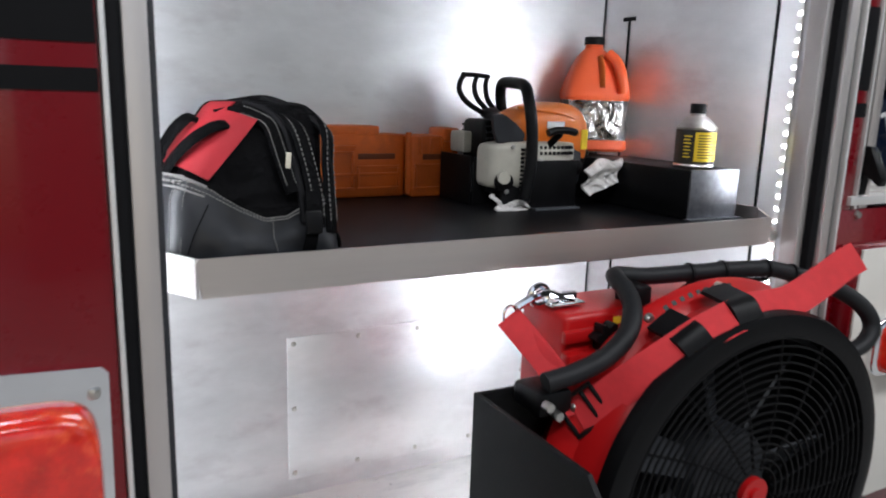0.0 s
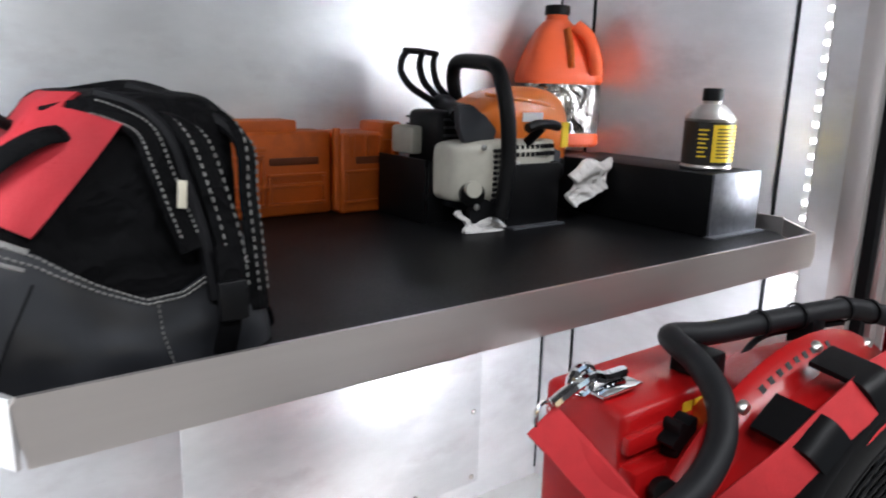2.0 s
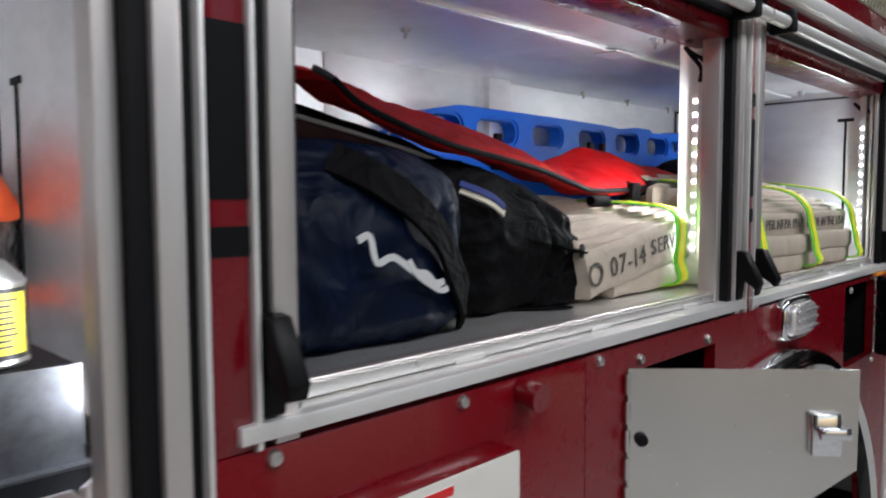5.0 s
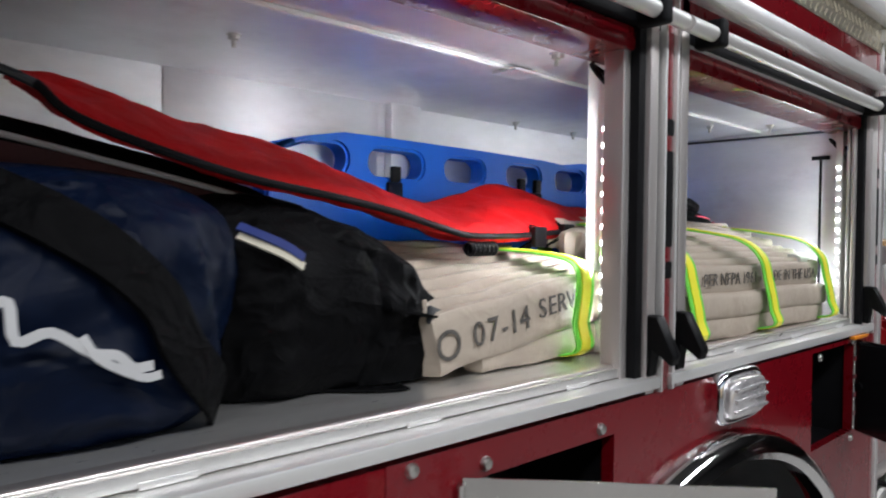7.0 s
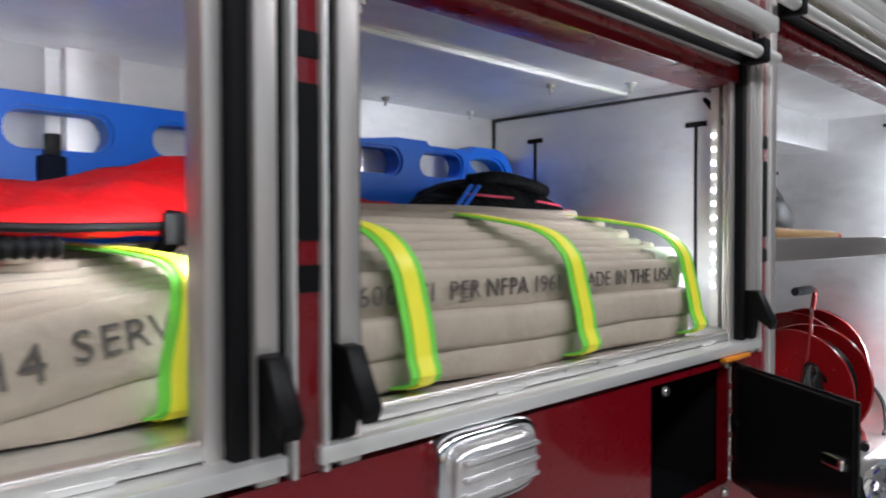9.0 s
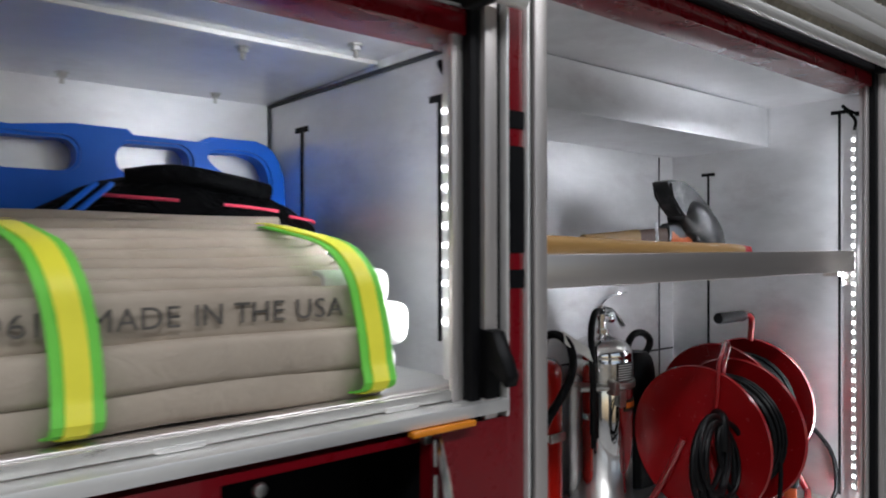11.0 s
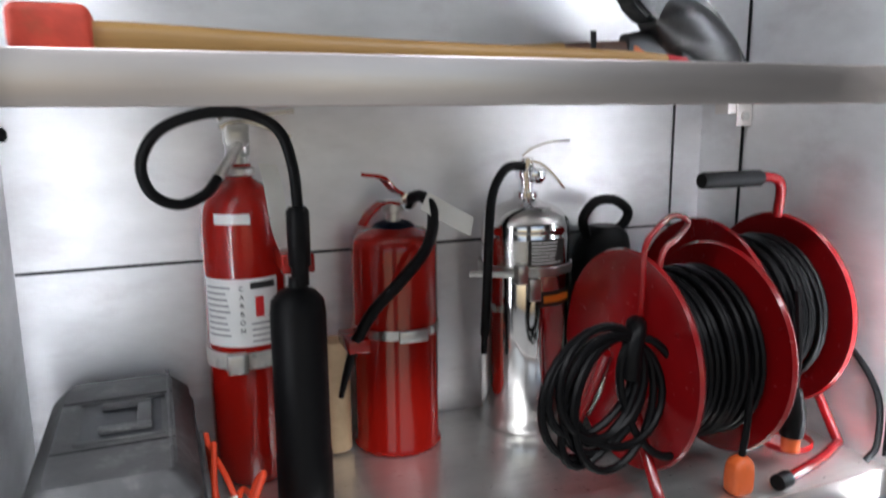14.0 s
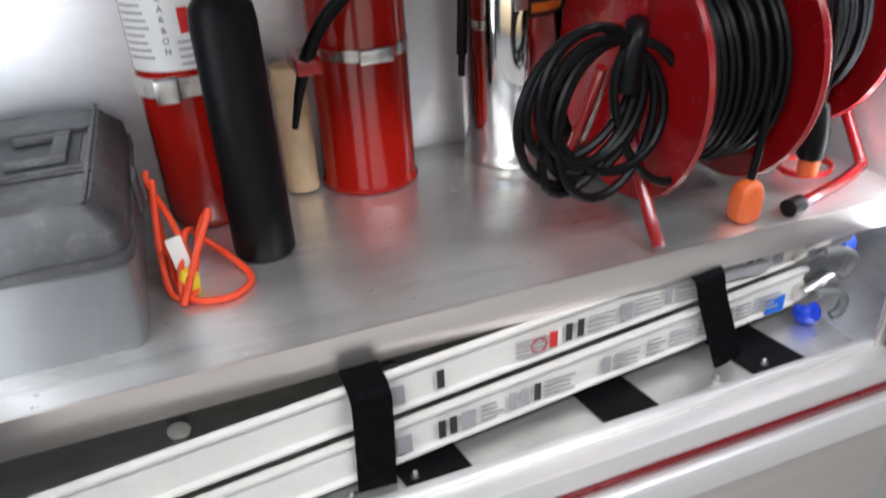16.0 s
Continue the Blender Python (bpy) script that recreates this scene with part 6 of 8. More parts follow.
IRON = mat("blackened_forged_steel", (0.07, 0.07, 0.072), 0.34, 0.9, var=0.3, scale=14, bump=0.2, bscale=50, stain_sheen=0.4, stain_sheen_col=(0.35, 0.34, 0.33), sstretch=16)
FLUO = mat("fluorescent_orange_paint", (0.62, 0.07, 0.04), 0.6, var=0.2, scale=30, bump=0.2, bscale=90, stain_sheen=0.5, stain_sheen_col=(0.35, 0.12, 0.05), sstretch=22)
ORANGE_CORD = mat("orange_cord_jacket", (0.80, 0.07, 0.02), 0.45, var=0.06, bump=0.05)
ORANGE_PLUG = mat("orange_plug_plastic", (0.70, 0.13, 0.03), 0.4, var=0.12, bump=0.06, stain_sheen=0.3, stain_sheen_col=(0.2, 0.08, 0.04), sstretch=40)
BLUE_KNOB = mat("blue_plastic_foot", (0.01, 0.05, 0.55), 0.3, var=0.06, bump=0.03)
GLASSFIBRE = mat("white_ladder_rail", (0.72, 0.70, 0.66), 0.45, var=0.05, scale=7, bump=0.04, stain_sheen=0.25, stain_sheen_col=(0.45, 0.43, 0.40), sstretch=10)
BAND = mat("chipped_white_band", (0.62, 0.60, 0.56), 0.45, 0.3, var=0.2, scale=30, bump=0.2, bscale=80, stain_sheen=0.9, stain_sheen_col=(0.07, 0.06, 0.055), sstretch=32)
PAPER = mat("paper_tag", (0.74, 0.73, 0.68), 0.8, var=0.05, bump=0.05)
GREY_INK = mat("grey_print", (0.32, 0.32, 0.33), 0.6, var=0.15, bump=0)
RED_INK = mat("red_print", (0.6, 0.02, 0.02), 0.5, var=0.08, bump=0)
SHELF_Z = 0.984

shelf = thing("shelf", (4.0, 0.35, 1.62), "aluminium shelf with a folded front lip", "shelf", "front compartment shelves")
bpy.context.view_layer.update()
sub("shelf_sheet", box(B(), (3.375, 0.058, 1.655), (4.640, 0.63, 1.661), 0.001), ALU_FLOOR, shelf)
sub("front_lip", box(B(), (3.391, 0.050, 1.621), (4.618, 0.0575, 1.675), 0.002), ALU_LIP, shelf)
sub("side_lip", sweep(B(), [(3.389, 0.054, 1.648), (3.374, 0.11, 1.648)], [(-0.002, -0.027), (0.002, -0.027), (0.002, 0.027), (-0.002, 0.027)]), RAIL_W, shelf)
sub("side_lip", sweep(B(), [(4.620, 0.054, 1.648), (4.640, 0.11, 1.648)], [(-0.002, -0.024), (0.002, -0.024), (0.002, 0.026), (-0.002, 0.026)]), ALU_LIP, shelf)
for y in (0.12, 0.513):
    sub("bracket", box(B(), (4.640, y - 0.02, 1.605), (4.702, y + 0.02, 1.654), 0.002), ALU_LIP, shelf)
    sub("bracket_face", box(B(), (4.660, y - 0.024, 1.580), (4.701, y - 0.0205, 1.654), 0.001), ALU_LIP, shelf)
    sub("bolt", lathe(B(), [(0.010, 0), (0.010, 0.006), (0, 0.007)], 6, Matrix.Translation((4.680, y - 0.0242, 1.600)) @ pose(0, 0, 0, 90)), ZINC, shelf)
for y in (0.12, 0.513):
    sub("bolt", lathe(B(), [(0.011, 0), (0.011, 0.010), (0.006, 0.014), (0, 0.014)], 12, Matrix.Translation((3.302, y + 0.05, 1.585)) @ pose(0, 0, 0, 0, 90)), SEAL, shelf, "black capped bolt")
shelf2 = thing("shelf", (4.0, 0.35, 0.94), "wide scuffed aluminium shelf over the ladder", "shelf", "front compartment shelves")
bpy.context.view_layer.update()
sub("shelf_sheet", box(B(), (3.300, 0.104, SHELF_Z - 0.006), (4.70, 0.640, SHELF_Z), 0.001), ALU_FLOOR, shelf2)
sub("front_lip", box(B(), (3.306, 0.098, 0.938), (4.690, 0.1035, 0.990), 0.002), ALU_LIP, shelf2)
# seams of the back wall
for z in (1.350,):
    truck_box("wall_seam", (3.292, BACK - 0.0025, z), (4.700, BACK, z + 0.005), DARK)
truck_box("wall_seam", (4.620, BACK - 0.003, 0.985), (4.624, BACK, 1.975), DARK)
truck_box("corner_angle", (3.292, 0.10, SHELF_Z), (3.304, BACK, 1.004), ALU)


def lever(bm, pts, w, t):
    return ribbon(bm, curve_pts(pts, 5), w, t, (0, 0, 1))


# carbon dioxide extinguisher
ext = thing("fire_extinguisher", (3.650, 0.53, SHELF_Z), "tall red carbon dioxide extinguisher with black horn", "fire extinguisher", "extinguishers")
bpy.context.view_layer.update()
M = Matrix.Translation((3.650, 0.530, SHELF_Z + 0.001))
sub("cylinder", lathe(B(), [(0, 0), (0.055, 0), (0.063, 0.008), (0.067, 0.02), (0.067, 0.45), (0.064, 0.475), (0.055, 0.498), (0.040, 0.513), (0.024, 0.522), (0.020, 0.53), (0.020, 0.548), (0, 0.548)], 40, M), ENAMEL, ext)
sub("neck_ring", lathe(B(), [(0.022, 0.528), (0.026, 0.53), (0.026, 0.540), (0.022, 0.543)], 24, M), ZINC, ext)
sub("valve", lathe(B(), [(0.016, 0.548), (0.016, 0.56), (0.020, 0.562), (0.020, 0.585), (0.013, 0.59), (0.013, 0.612), (0, 0.612)], 20, M), ZINC, ext)
sub("valve_block", box(B(), (3.628, 0.505, 1.562), (3.668, 0.545, 1.598), 0.006, 2), ZINC, ext)
sub("carry_handle", lever(B(), [(3.622, 0.52, 1.592), (3.65, 0.522, 1.602), (3.69, 0.526, 1.594), (3.735, 0.53, 1.575)], 0.028, 0.007), STEEL, ext)
sub("squeeze_lever", lever(B(), [(3.618, 0.518, 1.605), (3.632, 0.52, 1.612), (3.68, 0.524, 1.610), (3.742, 0.53, 1.618)], 0.028, 0.007), STEEL, ext)
sub("hose_coupling", tube(B(), [(3.650, 0.512, 1.565), (3.632, 0.49, 1.540), (3.612, 0.470, 1.515)], 0.009, 10), ZINC, ext)
hp = curve_pts([(3.612, 0.470, 1.515), (3.590, 0.452, 1.492), (3.550, 0.440, 1.480), (3.513, 0.435, 1.500), (3.503, 0.430, 1.545), (3.530, 0.425, 1.590), (3.590, 0.415, 1.614), (3.650, 0.40, 1.614), (3.695, 0.385, 1.590), (3.712, 0.372, 1.535), (3.716, 0.365, 1.46)], 7)
sub("hose", tube(B(), hp, 0.0085, 12), CABLE, ext, "black discharge hose")
HM = Matrix.Translation((3.708, 0.362, SHELF_Z + 0.001))
sub("horn", lathe(B(), [(0, 0), (0.040, 0), (0.044, 0.006), (0.044, 0.10), (0.0425, 0.104), (0.0425, 0.33), (0.040, 0.35), (0.028, 0.364), (0.013, 0.37), (0.012, 0.385), (0, 0.385)], 32, HM), BLACK_PL, ext, "black plastic discharge horn")
sub("horn_grip", lathe(B(), [(0.0, 0.37), (0.0135, 0.372), (0.0135, 0.40), (0.017, 0.405), (0.0175, 0.485), (0.013, 0.492), (0, 0.492)], 20, Matrix.Translation((0.006, 0, 0)) @ HM), CABLE, ext)
sub("horn_clip", box(B(), (3.690, 0.375, 1.372), (3.740, 0.47, 1.402), 0.003), ENAMEL, ext)
sub("label", wrap(0.0674, 0.252, 0.366, 198, 312, M, 24), WHITE_PL, ext, "white instruction label")
for k in range(9):
    sub("print_line", wrap(0.0680, 0.350 - 0.010 * k, 0.3535 - 0.010 * k, 203, 243 - (k * 7 % 9), M, 8), GREY_INK, ext)
for k, ch in enumerate("CARBON"):
    a = radians(258)
    lm = M @ Matrix.Rotation(a + math.pi / 2, 4, "Z") @ Matrix.Translation((0, -0.0681, 0.350 - 0.0142 * k)) @ FACE_CAMERA
    on(ext, lettering("label_letter", ch, 0.0115, lm, INK, None))
sub("print_block", wrap(0.0680, 0.349, 0.360, 270, 306, M, 8), INK, ext)
sub("print_block", wrap(0.0680, 0.302, 0.336, 276, 288, M, 6), RED_INK, ext)
for k in range(4):
    sub("print_line", wrap(0.0680, 0.259 + 0.010 * k, 0.2625 + 0.010 * k, 270, 305, M, 8), GREY_INK, ext)
sub("stripe_label", wrap(0.0674, 0.455, 0.472, 225, 275, M @ Matrix.Scale(1.0, 4), 10), WHITE_PL, ext)
sub("wall_band", wrap(0.0676, 0.214, 0.242, 120, 400, M, 40, 0.003), BAND, ext, "scratched steel retaining band")
sub("band_clasp", box(B(), (3.606, 0.446, 1.196), (3.640, 0.466, 1.230), 0.004), ZINC, ext)
tag = curve_pts([(3.688, 0.46, 1.535), (3.693, 0.445, 1.50), (3.700, 0.44, 1.44), (3.712, 0.44, 1.40)], 5)
sub("inspection_tag", ribbon(B(), tag, 0.036, 0.001, (0.5, -0.85, 0)), PAPER, ext, "white paper inspection tag")

# red dry powder extinguisher
ext2 = thing("fire_extinguisher", (3.925, 0.56, SHELF_Z), "red extinguisher with steel band and paper tag", "fire extinguisher", "extinguishers")
bpy.context.view_layer.update()
M = Matrix.Translation((3.925, 0.555, SHELF_Z + 0.001))
sub("cylinder", lathe(B(), [(0, 0), (0.082, 0), (0.085, 0.006), (0.080, 0.014), (0.080, 0.385), (0.077, 0.402), (0.066, 0.415), (0.030, 0.424), (0.022, 0.43), (0, 0.43)], 44, M), ENAMEL, ext2)
sub("neck_label", lathe(B(), [(0.040, 0.4215), (0.034, 0.4275), (0.024, 0.432), (0, 0.432)], 28, M), BLUE_BAG, ext2)
sub("valve", lathe(B(), [(0.014, 0.43), (0.014, 0.448), (0.020, 0.45), (0.020, 0.470), (0, 0.470)], 20, M), ZINC, ext2)
sub("squeeze_lever", lever(B(), [(3.945, 0.545, 1.464), (3.920, 0.535, 1.476), (3.895, 0.525, 1.500), (3.860, 0.515, 1.507)], 0.020, 0.006), ENAMEL, ext2)
sub("carry_handle", lever(B(), [(3.925, 0.54, 1.450), (3.895, 0.525, 1.455), (3.868, 0.515, 1.438), (3.852, 0.51, 1.418)], 0.022, 0.005), ENAMEL, ext2)
sub("gauge", lathe(B(), [(0.015, 0), (0.015, 0.012), (0, 0.013)], 18, Matrix.Translation((3.945, 0.535, 1.455)) @ pose(0, 0, 0, 90)), CHROME, ext2)
hp = curve_pts([(3.945, 0.535, 1.458), (3.962, 0.500, 1.466), (3.968, 0.462, 1.440), (3.946, 0.435, 1.385), (3.892, 0.425, 1.330), (3.845, 0.425, 1.285), (3.815, 0.43, 1.235)], 7)
sub("hose", tube(B(), hp, 0.0105, 12), CABLE, ext2, "black rubber hose")
sub("nozzle", tube(B(), [(3.817, 0.43, 1.24), (3.800, 0.435, 1.185), (3.788, 0.44, 1.135)], 0.008, 10, scales=[1.3, 0.9, 0.6]), BLACK_PL, ext2)
sub("hose_clip", box(B(), (3.800, 0.42, 1.215), (3.838, 0.50, 1.238), 0.003), ENAMEL, ext2)
sub("wall_band", wrap(0.0804, 0.225, 0.243, 150, 390, M, 40, 0.002), STEEL, ext2)
sub("band_clasp", box(B(), (3.905, 0.468, 1.206), (3.960, 0.477, 1.228), 0.003), ZINC, ext2)
tag = curve_pts([(3.955, 0.47, 1.462), (3.99, 0.46, 1.440), (4.040, 0.455, 1.412)], 5)
sub("inspection_tag", ribbon(B(), tag, 0.045, 0.001, (0.1, -0.75, 0.66)), PAPER, ext2)

# polished water extinguisher
ext3 = thing("fire_extinguisher", (4.195, 0.54, SHELF_Z), "polished stainless water extinguisher in a steel clamp", "fire extinguisher", "extinguishers")
bpy.context.view_layer.update()
M = Matrix.Translation((4.195, 0.545, SHELF_Z + 0.001))
sub("cylinder", lathe(B(), [(0, 0), (0.085, 0), (0.087, 0.004), (0.087, 0.012), (0.0855, 0.03), (0.087, 0.034), (0.087, 0.396), (0.0855, 0.399), (0.0865, 0.404), (0.085, 0.418), (0.079, 0.430), (0.066, 0.442), (0.048, 0.451), (0.030, 0.457), (0.024, 0.463), (0.024, 0.475), (0, 0.475)], 56, M), MIRROR, ext3)
sub("valve", lathe(B(), [(0.015, 0.475), (0.015, 0.50), (0.021, 0.502), (0.021, 0.515), (0.014, 0.518), (0.014, 0.540), (0, 0.540)], 20, M), CHROME, ext3)
sub("gauge", lathe(B(), [(0.016, 0), (0.016, 0.012), (0.013, 0.014), (0, 0.014)], 20, Matrix.Translation((4.205, 0.525, 1.493)) @ pose(0, 0, 0, 90)), CHROME, ext3)
sub("squeeze_lever", lever(B(), [(4.178, 0.535, 1.530), (4.198, 0.532, 1.545), (4.235, 0.528, 1.556), (4.275, 0.525, 1.558)], 0.020, 0.003), CHROME, ext3)
sub("carry_handle", lever(B(), [(4.185, 0.535, 1.52), (4.215, 0.53, 1.515), (4.245, 0.526, 1.490), (4.265, 0.522, 1.465)], 0.018, 0.004), CHROME, ext3)
hp = curve_pts([(4.180, 0.53, 1.510), (4.140, 0.52, 1.508), (4.105, 0.505, 1.465), (4.090, 0.49, 1.39), (4.082, 0.48, 1.30), (4.075, 0.475, 1.20)], 7)
sub("hose", tube(B(), hp, 0.009, 12), CABLE, ext3)
sub("hose_tip", rod(B(), (4.075, 0.475, 1.20), (4.073, 0.474, 1.165), 0.006, 10), BLACK_PL, ext3)
sub("clamp_ring", wrap(0.0895, 0.322, 0.338, 60, 420, M, 48, 0.004), ZINC, ext3, "zinc clamp ring")
sub("clamp_jaw", box(B(), (4.130, 0.448, 1.296), (4.152, 0.470, 1.332), 0.003), ZINC, ext3)
sub("clamp_screw", rod(B(), (4.055, 0.500, 1.315), (4.175, 0.452, 1.312), 0.006, 10), ZINC, ext3)
sub("clamp_tail", box(B(), (4.155, 0.4485, 1.262), (4.180, 0.4535, 1.305), 0.002), ZINC, ext3)
sub("label", wrap(0.0874, 0.335, 0.405, 205, 300, M @ Matrix.Translation((0, 0, -0.015)), 20), STEEL, ext3)
sub("label_panel", wrap(0.0880, 0.342, 0.392, 246, 298, M, 12), BLACK_LAB, ext3, "black printed label panel")
for k in range(7):
    sub("print_line", wrap(0.0886, 0.346 + 0.0064 * k, 0.3485 + 0.0064 * k, 250, 292 - (k * 11 % 12), M, 6), WHITE_PL, ext3)
sub("makers_badge", wrap(0.0886, 0.262, 0.292, 262, 318, M, 12), BLACK_LAB, ext3)
sub("badge_bar", wrap(0.0893, 0.270, 0.284, 266, 312, M, 10), ORANGE_SAW, ext3, "orange badge bar")
# hand lamp behind
lamp = thing("hand_lamp", (4.40, 0.58, SHELF_Z), "black hand lamp with a loop handle", "lamp")
bpy.context.view_layer.update()
sub("lamp_body", loft(B(), dense([(4.395, 0.575, SHELF_Z, 0.05, 0.05, 4), (4.395, 0.575, SHELF_Z + 0.05, 0.055, 0.052, 3.5), (4.395, 0.575, 1.22, 0.055, 0.052, 3.5), (4.395, 0.575, 1.31, 0.058, 0.05, 3), (4.40, 0.575, 1.355, 0.05, 0.04, 2.6), (4.40, 0.575, 1.375, 0.03, 0.03, 2.4)], 4), 32), BLACK_PL, lamp)
sub("lamp_handle", tube(B(), curve_pts([(4.35, 0.565, 1.355), (4.338, 0.56, 1.395), (4.365, 0.558, 1.428), (4.41, 0.556, 1.430), (4.445, 0.556, 1.405), (4.435, 0.56, 1.375), (4.405, 0.565, 1.362)], 6), 0.0105, 12), CABLE, lamp)
# tan ribbed roll
roll = solid("hose_roll", lathe(B(), [(0, 0)] + [(0.027 + 0.0012 * (k % 2), 0.004 + 0.0085 * k) for k in range(26)] + [(0, 0.222)], 24, Matrix.Translation((3.805, 0.555, SHELF_Z + 0.001))), mat("tan_cord_wrap", (0.55, 0.40, 0.24), 0.75, var=0.12, scale=30, bump=0.3, bscale=200), "tan ribbed roll standing behind the extinguishers", "roll")


# cable reels
def disc(x, y, z, r, name, parent, sgn):
    MM = Matrix.Translation((x, y, z)) @ pose(0, 0, 0, 0, 90)
    return sub(name, lathe(B(), [(0.0, 0.0), (0.045, 0.0), (0.05, 0.006 * sgn), (r * 0.55, 0.004 * sgn), (r - 0.012, 0.0), (r - 0.004, -0.003 * sgn), (r, 0.003 * sgn), (r - 0.003, 0.009 * sgn), (r - 0.012, 0.006 * sgn), (r * 0.55, 0.009 * sgn), (0.04, 0.012 * sgn), (0, 0.012 * sgn)], 64, MM), REEL_RED, parent, "red steel reel flange")


def reel(label, x0, x1, y, z, r, turns, seed):
    t = thing("cable_reel", (x0, y, SHELF_Z), label, "cable reel", "cable reels")
    bpy.context.view_layer.update()
    disc(x0, y, z, r, "flange", t, -1)
    disc(x1, y, z, r, "flange", t, 1)
    sub("drum", lathe(B(), [(0.085, 0), (0.085, x1 - x0)], 32, Matrix.Translation((x0, y, z)) @ pose(0, 0, 0, 0, 90)), DARK, t)
    rnd = random.Random(seed)
    n = int((x1 - x0 - 0.02) / 0.0125)
    for layer, rr in enumerate((r * 0.66, r * 0.74)):
        for k in range(n):
            xx = x0 + 0.014 + 0.0125 * k + 0.004 * layer
            q = rr + rnd.uniform(-0.005, 0.006)
            dx = rnd.uniform(-0.006, 0.006)
            sub("cable_turn", tube(B(), [(xx + dx * math.sin(a * math.pi / 14), y + q * math.cos(a * math.pi / 14), z + q * math.sin(a * math.pi / 14)) for a in range(28)], 0.0058, 7, True), CABLE, t)
    return t


rA = reel("red steel cable reel wound with black cable", 4.262, 4.440, 0.285, 1.192, 0.192, 1, 1)
rB = reel("red steel cable reel with grey-gripped carrying handle", 4.478, 4.655, 0.355, 1.225, 0.190, 1, 2)
# stand and handle tubes
for t_, pts in ((rA, [(4.236, 0.255, 1.195), (4.232, 0.22, 1.12), (4.222, 0.15, 1.03), (4.216, 0.11, 0.994)]), (rA, [(4.236, 0.315, 1.195), (4.236, 0.36, 1.1), (4.236, 0.42, 0.994)]),
                (rB, [(4.672, 0.34, 1.20), (4.680, 0.27, 1.10), (4.684, 0.20, 0.994)]), (rB, [(4.684, 0.20, 0.995), (4.60, 0.165, 0.994), (4.475, 0.128, 0.995)])):
    sub("stand_tube", tube(B(), curve_pts(pts, 5), 0.0095, 12), REEL_RED, t_)
sub("stand_foot", lathe(B(), [(0, 0), (0.014, 0), (0.014, 0.03), (0, 0.03)], 14, Matrix.Translation((4.452, 0.122, 0.998)) @ pose(0, 0, 0, 0, 90, 12)), BLACK_PL, rB)
hoop = curve_pts([(4.244, 0.250, 1.19), (4.238, 0.225, 1.30), (4.232, 0.215, 1.395), (4.250, 0.215, 1.425), (4.300, 0.235, 1.445), (4.345, 0.25, 1.430), (4.315, 0.24, 1.405), (4.276, 0.226, 1.385), (4.262, 0.226, 1.30), (4.244, 0.240, 1.19)], 6)
sub("crank_handle", tube(B(), hoop, 0.0052, 10), REEL_RED, rA)
sub("carry_tube", tube(B(), curve_pts([(4.450, 0.335, 1.487), (4.56, 0.335, 1.489), (4.615, 0.336, 1.486), (4.637, 0.338, 1.466), (4.640, 0.345, 1.41)], 6), 0.0100, 12), REEL_RED, rB)
sub("carry_grip", lathe(B(), [(0, 0), (0.014, 0), (0.0155, 0.004), (0.0155, 0.135), (0.014, 0.139), (0, 0.139)], 18, Matrix.Translation((4.442, 0.335, 1.487)) @ pose(0, 0, 0, 0, 90)), FOAM, rB, "grey foam grip")
# hanging coil and its plug
tie = Vector((4.196, 0.190, 1.262))
for k in range(9):
    an = radians(-128 + 4.5 * (k - 4) + 4 * math.sin(k * 2.3)) if k < 8 else radians(-72)
    du = Vector((math.cos(an), -0.20 + 0.05 * math.sin(k * 1.7), math.sin(an))).normalized()
    dv = Vector((-du.z, 0.05 * math.sin(k * 2.9), du.x))
    ln, wd = 0.096 + 0.012 * math.sin(k * 1.9), 0.072 + 0.020 * math.sin(k * 1.3)
    pts = [tie + Vector((0.003 * math.sin(k), 0.004 * math.cos(k * 2), 0)) + du * ln * (1 - math.cos(a * math.pi / 15)) + dv * wd * math.sin(a * math.pi / 15) for a in range(30)]
    sub("cable_coil", tube(B(), pts, 0.0066, 8, True), CABLE, rA)
sub("coil_tie", tube(B(), curve_pts([(4.222, 0.215, 1.275), (4.206, 0.195, 1.27), (4.194, 0.186, 1.24), (4.188, 0.182, 1.20)], 5), 0.017, 12), CABLE, rA)
sub("cable_tail", tube(B(), curve_pts([(4.40, 0.20, 1.29), (4.405, 0.155, 1.22), (4.395, 0.14, 1.12), (4.387, 0.14, 1.045)], 6), 0.006, 8), CABLE, rA)
sub("plug", loft(B(), dense([(4.385, 0.14, 0.987, 0.016, 0.014, 3), (4.385, 0.14, 0.995, 0.021, 0.018, 4), (4.385, 0.14, 1.030, 0.021, 0.018, 4), (4.386, 0.14, 1.045, 0.017, 0.015, 3), (4.387, 0.14, 1.052, 0.008, 0.008, 2)], 3), 20), ORANGE_PLUG, rA, "orange socket")
sub("connector", lathe(B(), [(0, 0), (0.020, 0), (0.022, 0.01), (0.022, 0.045), (0.013, 0.085), (0.008, 0.09), (0, 0.09)], 20, Matrix.Translation((4.545, 0.185, 1.04))), CABLE, rB)
sub("connector_cap", lathe(B(), [(0, 0), (0.016, 0), (0.017, 0.03), (0, 0.03)], 18, Matrix.Translation((4.545, 0.185, 1.012))), ORANGE_PLUG, rB)
sub("cable_tail", tube(B(), curve_pts([(4.545, 0.185, 1.125), (4.552, 0.19, 1.2), (4.56, 0.21, 1.3)], 6), 0.006, 8), CABLE, rB)
sub("cable_tail", tube(B(), curve_pts([(4.655, 0.30, 1.24), (4.685, 0.22, 1.20), (4.690, 0.14, 1.12), (4.680, 0.12, 1.03), (4.655, 0.12, 1.0)], 6), 0.006, 8), CABLE, rB)
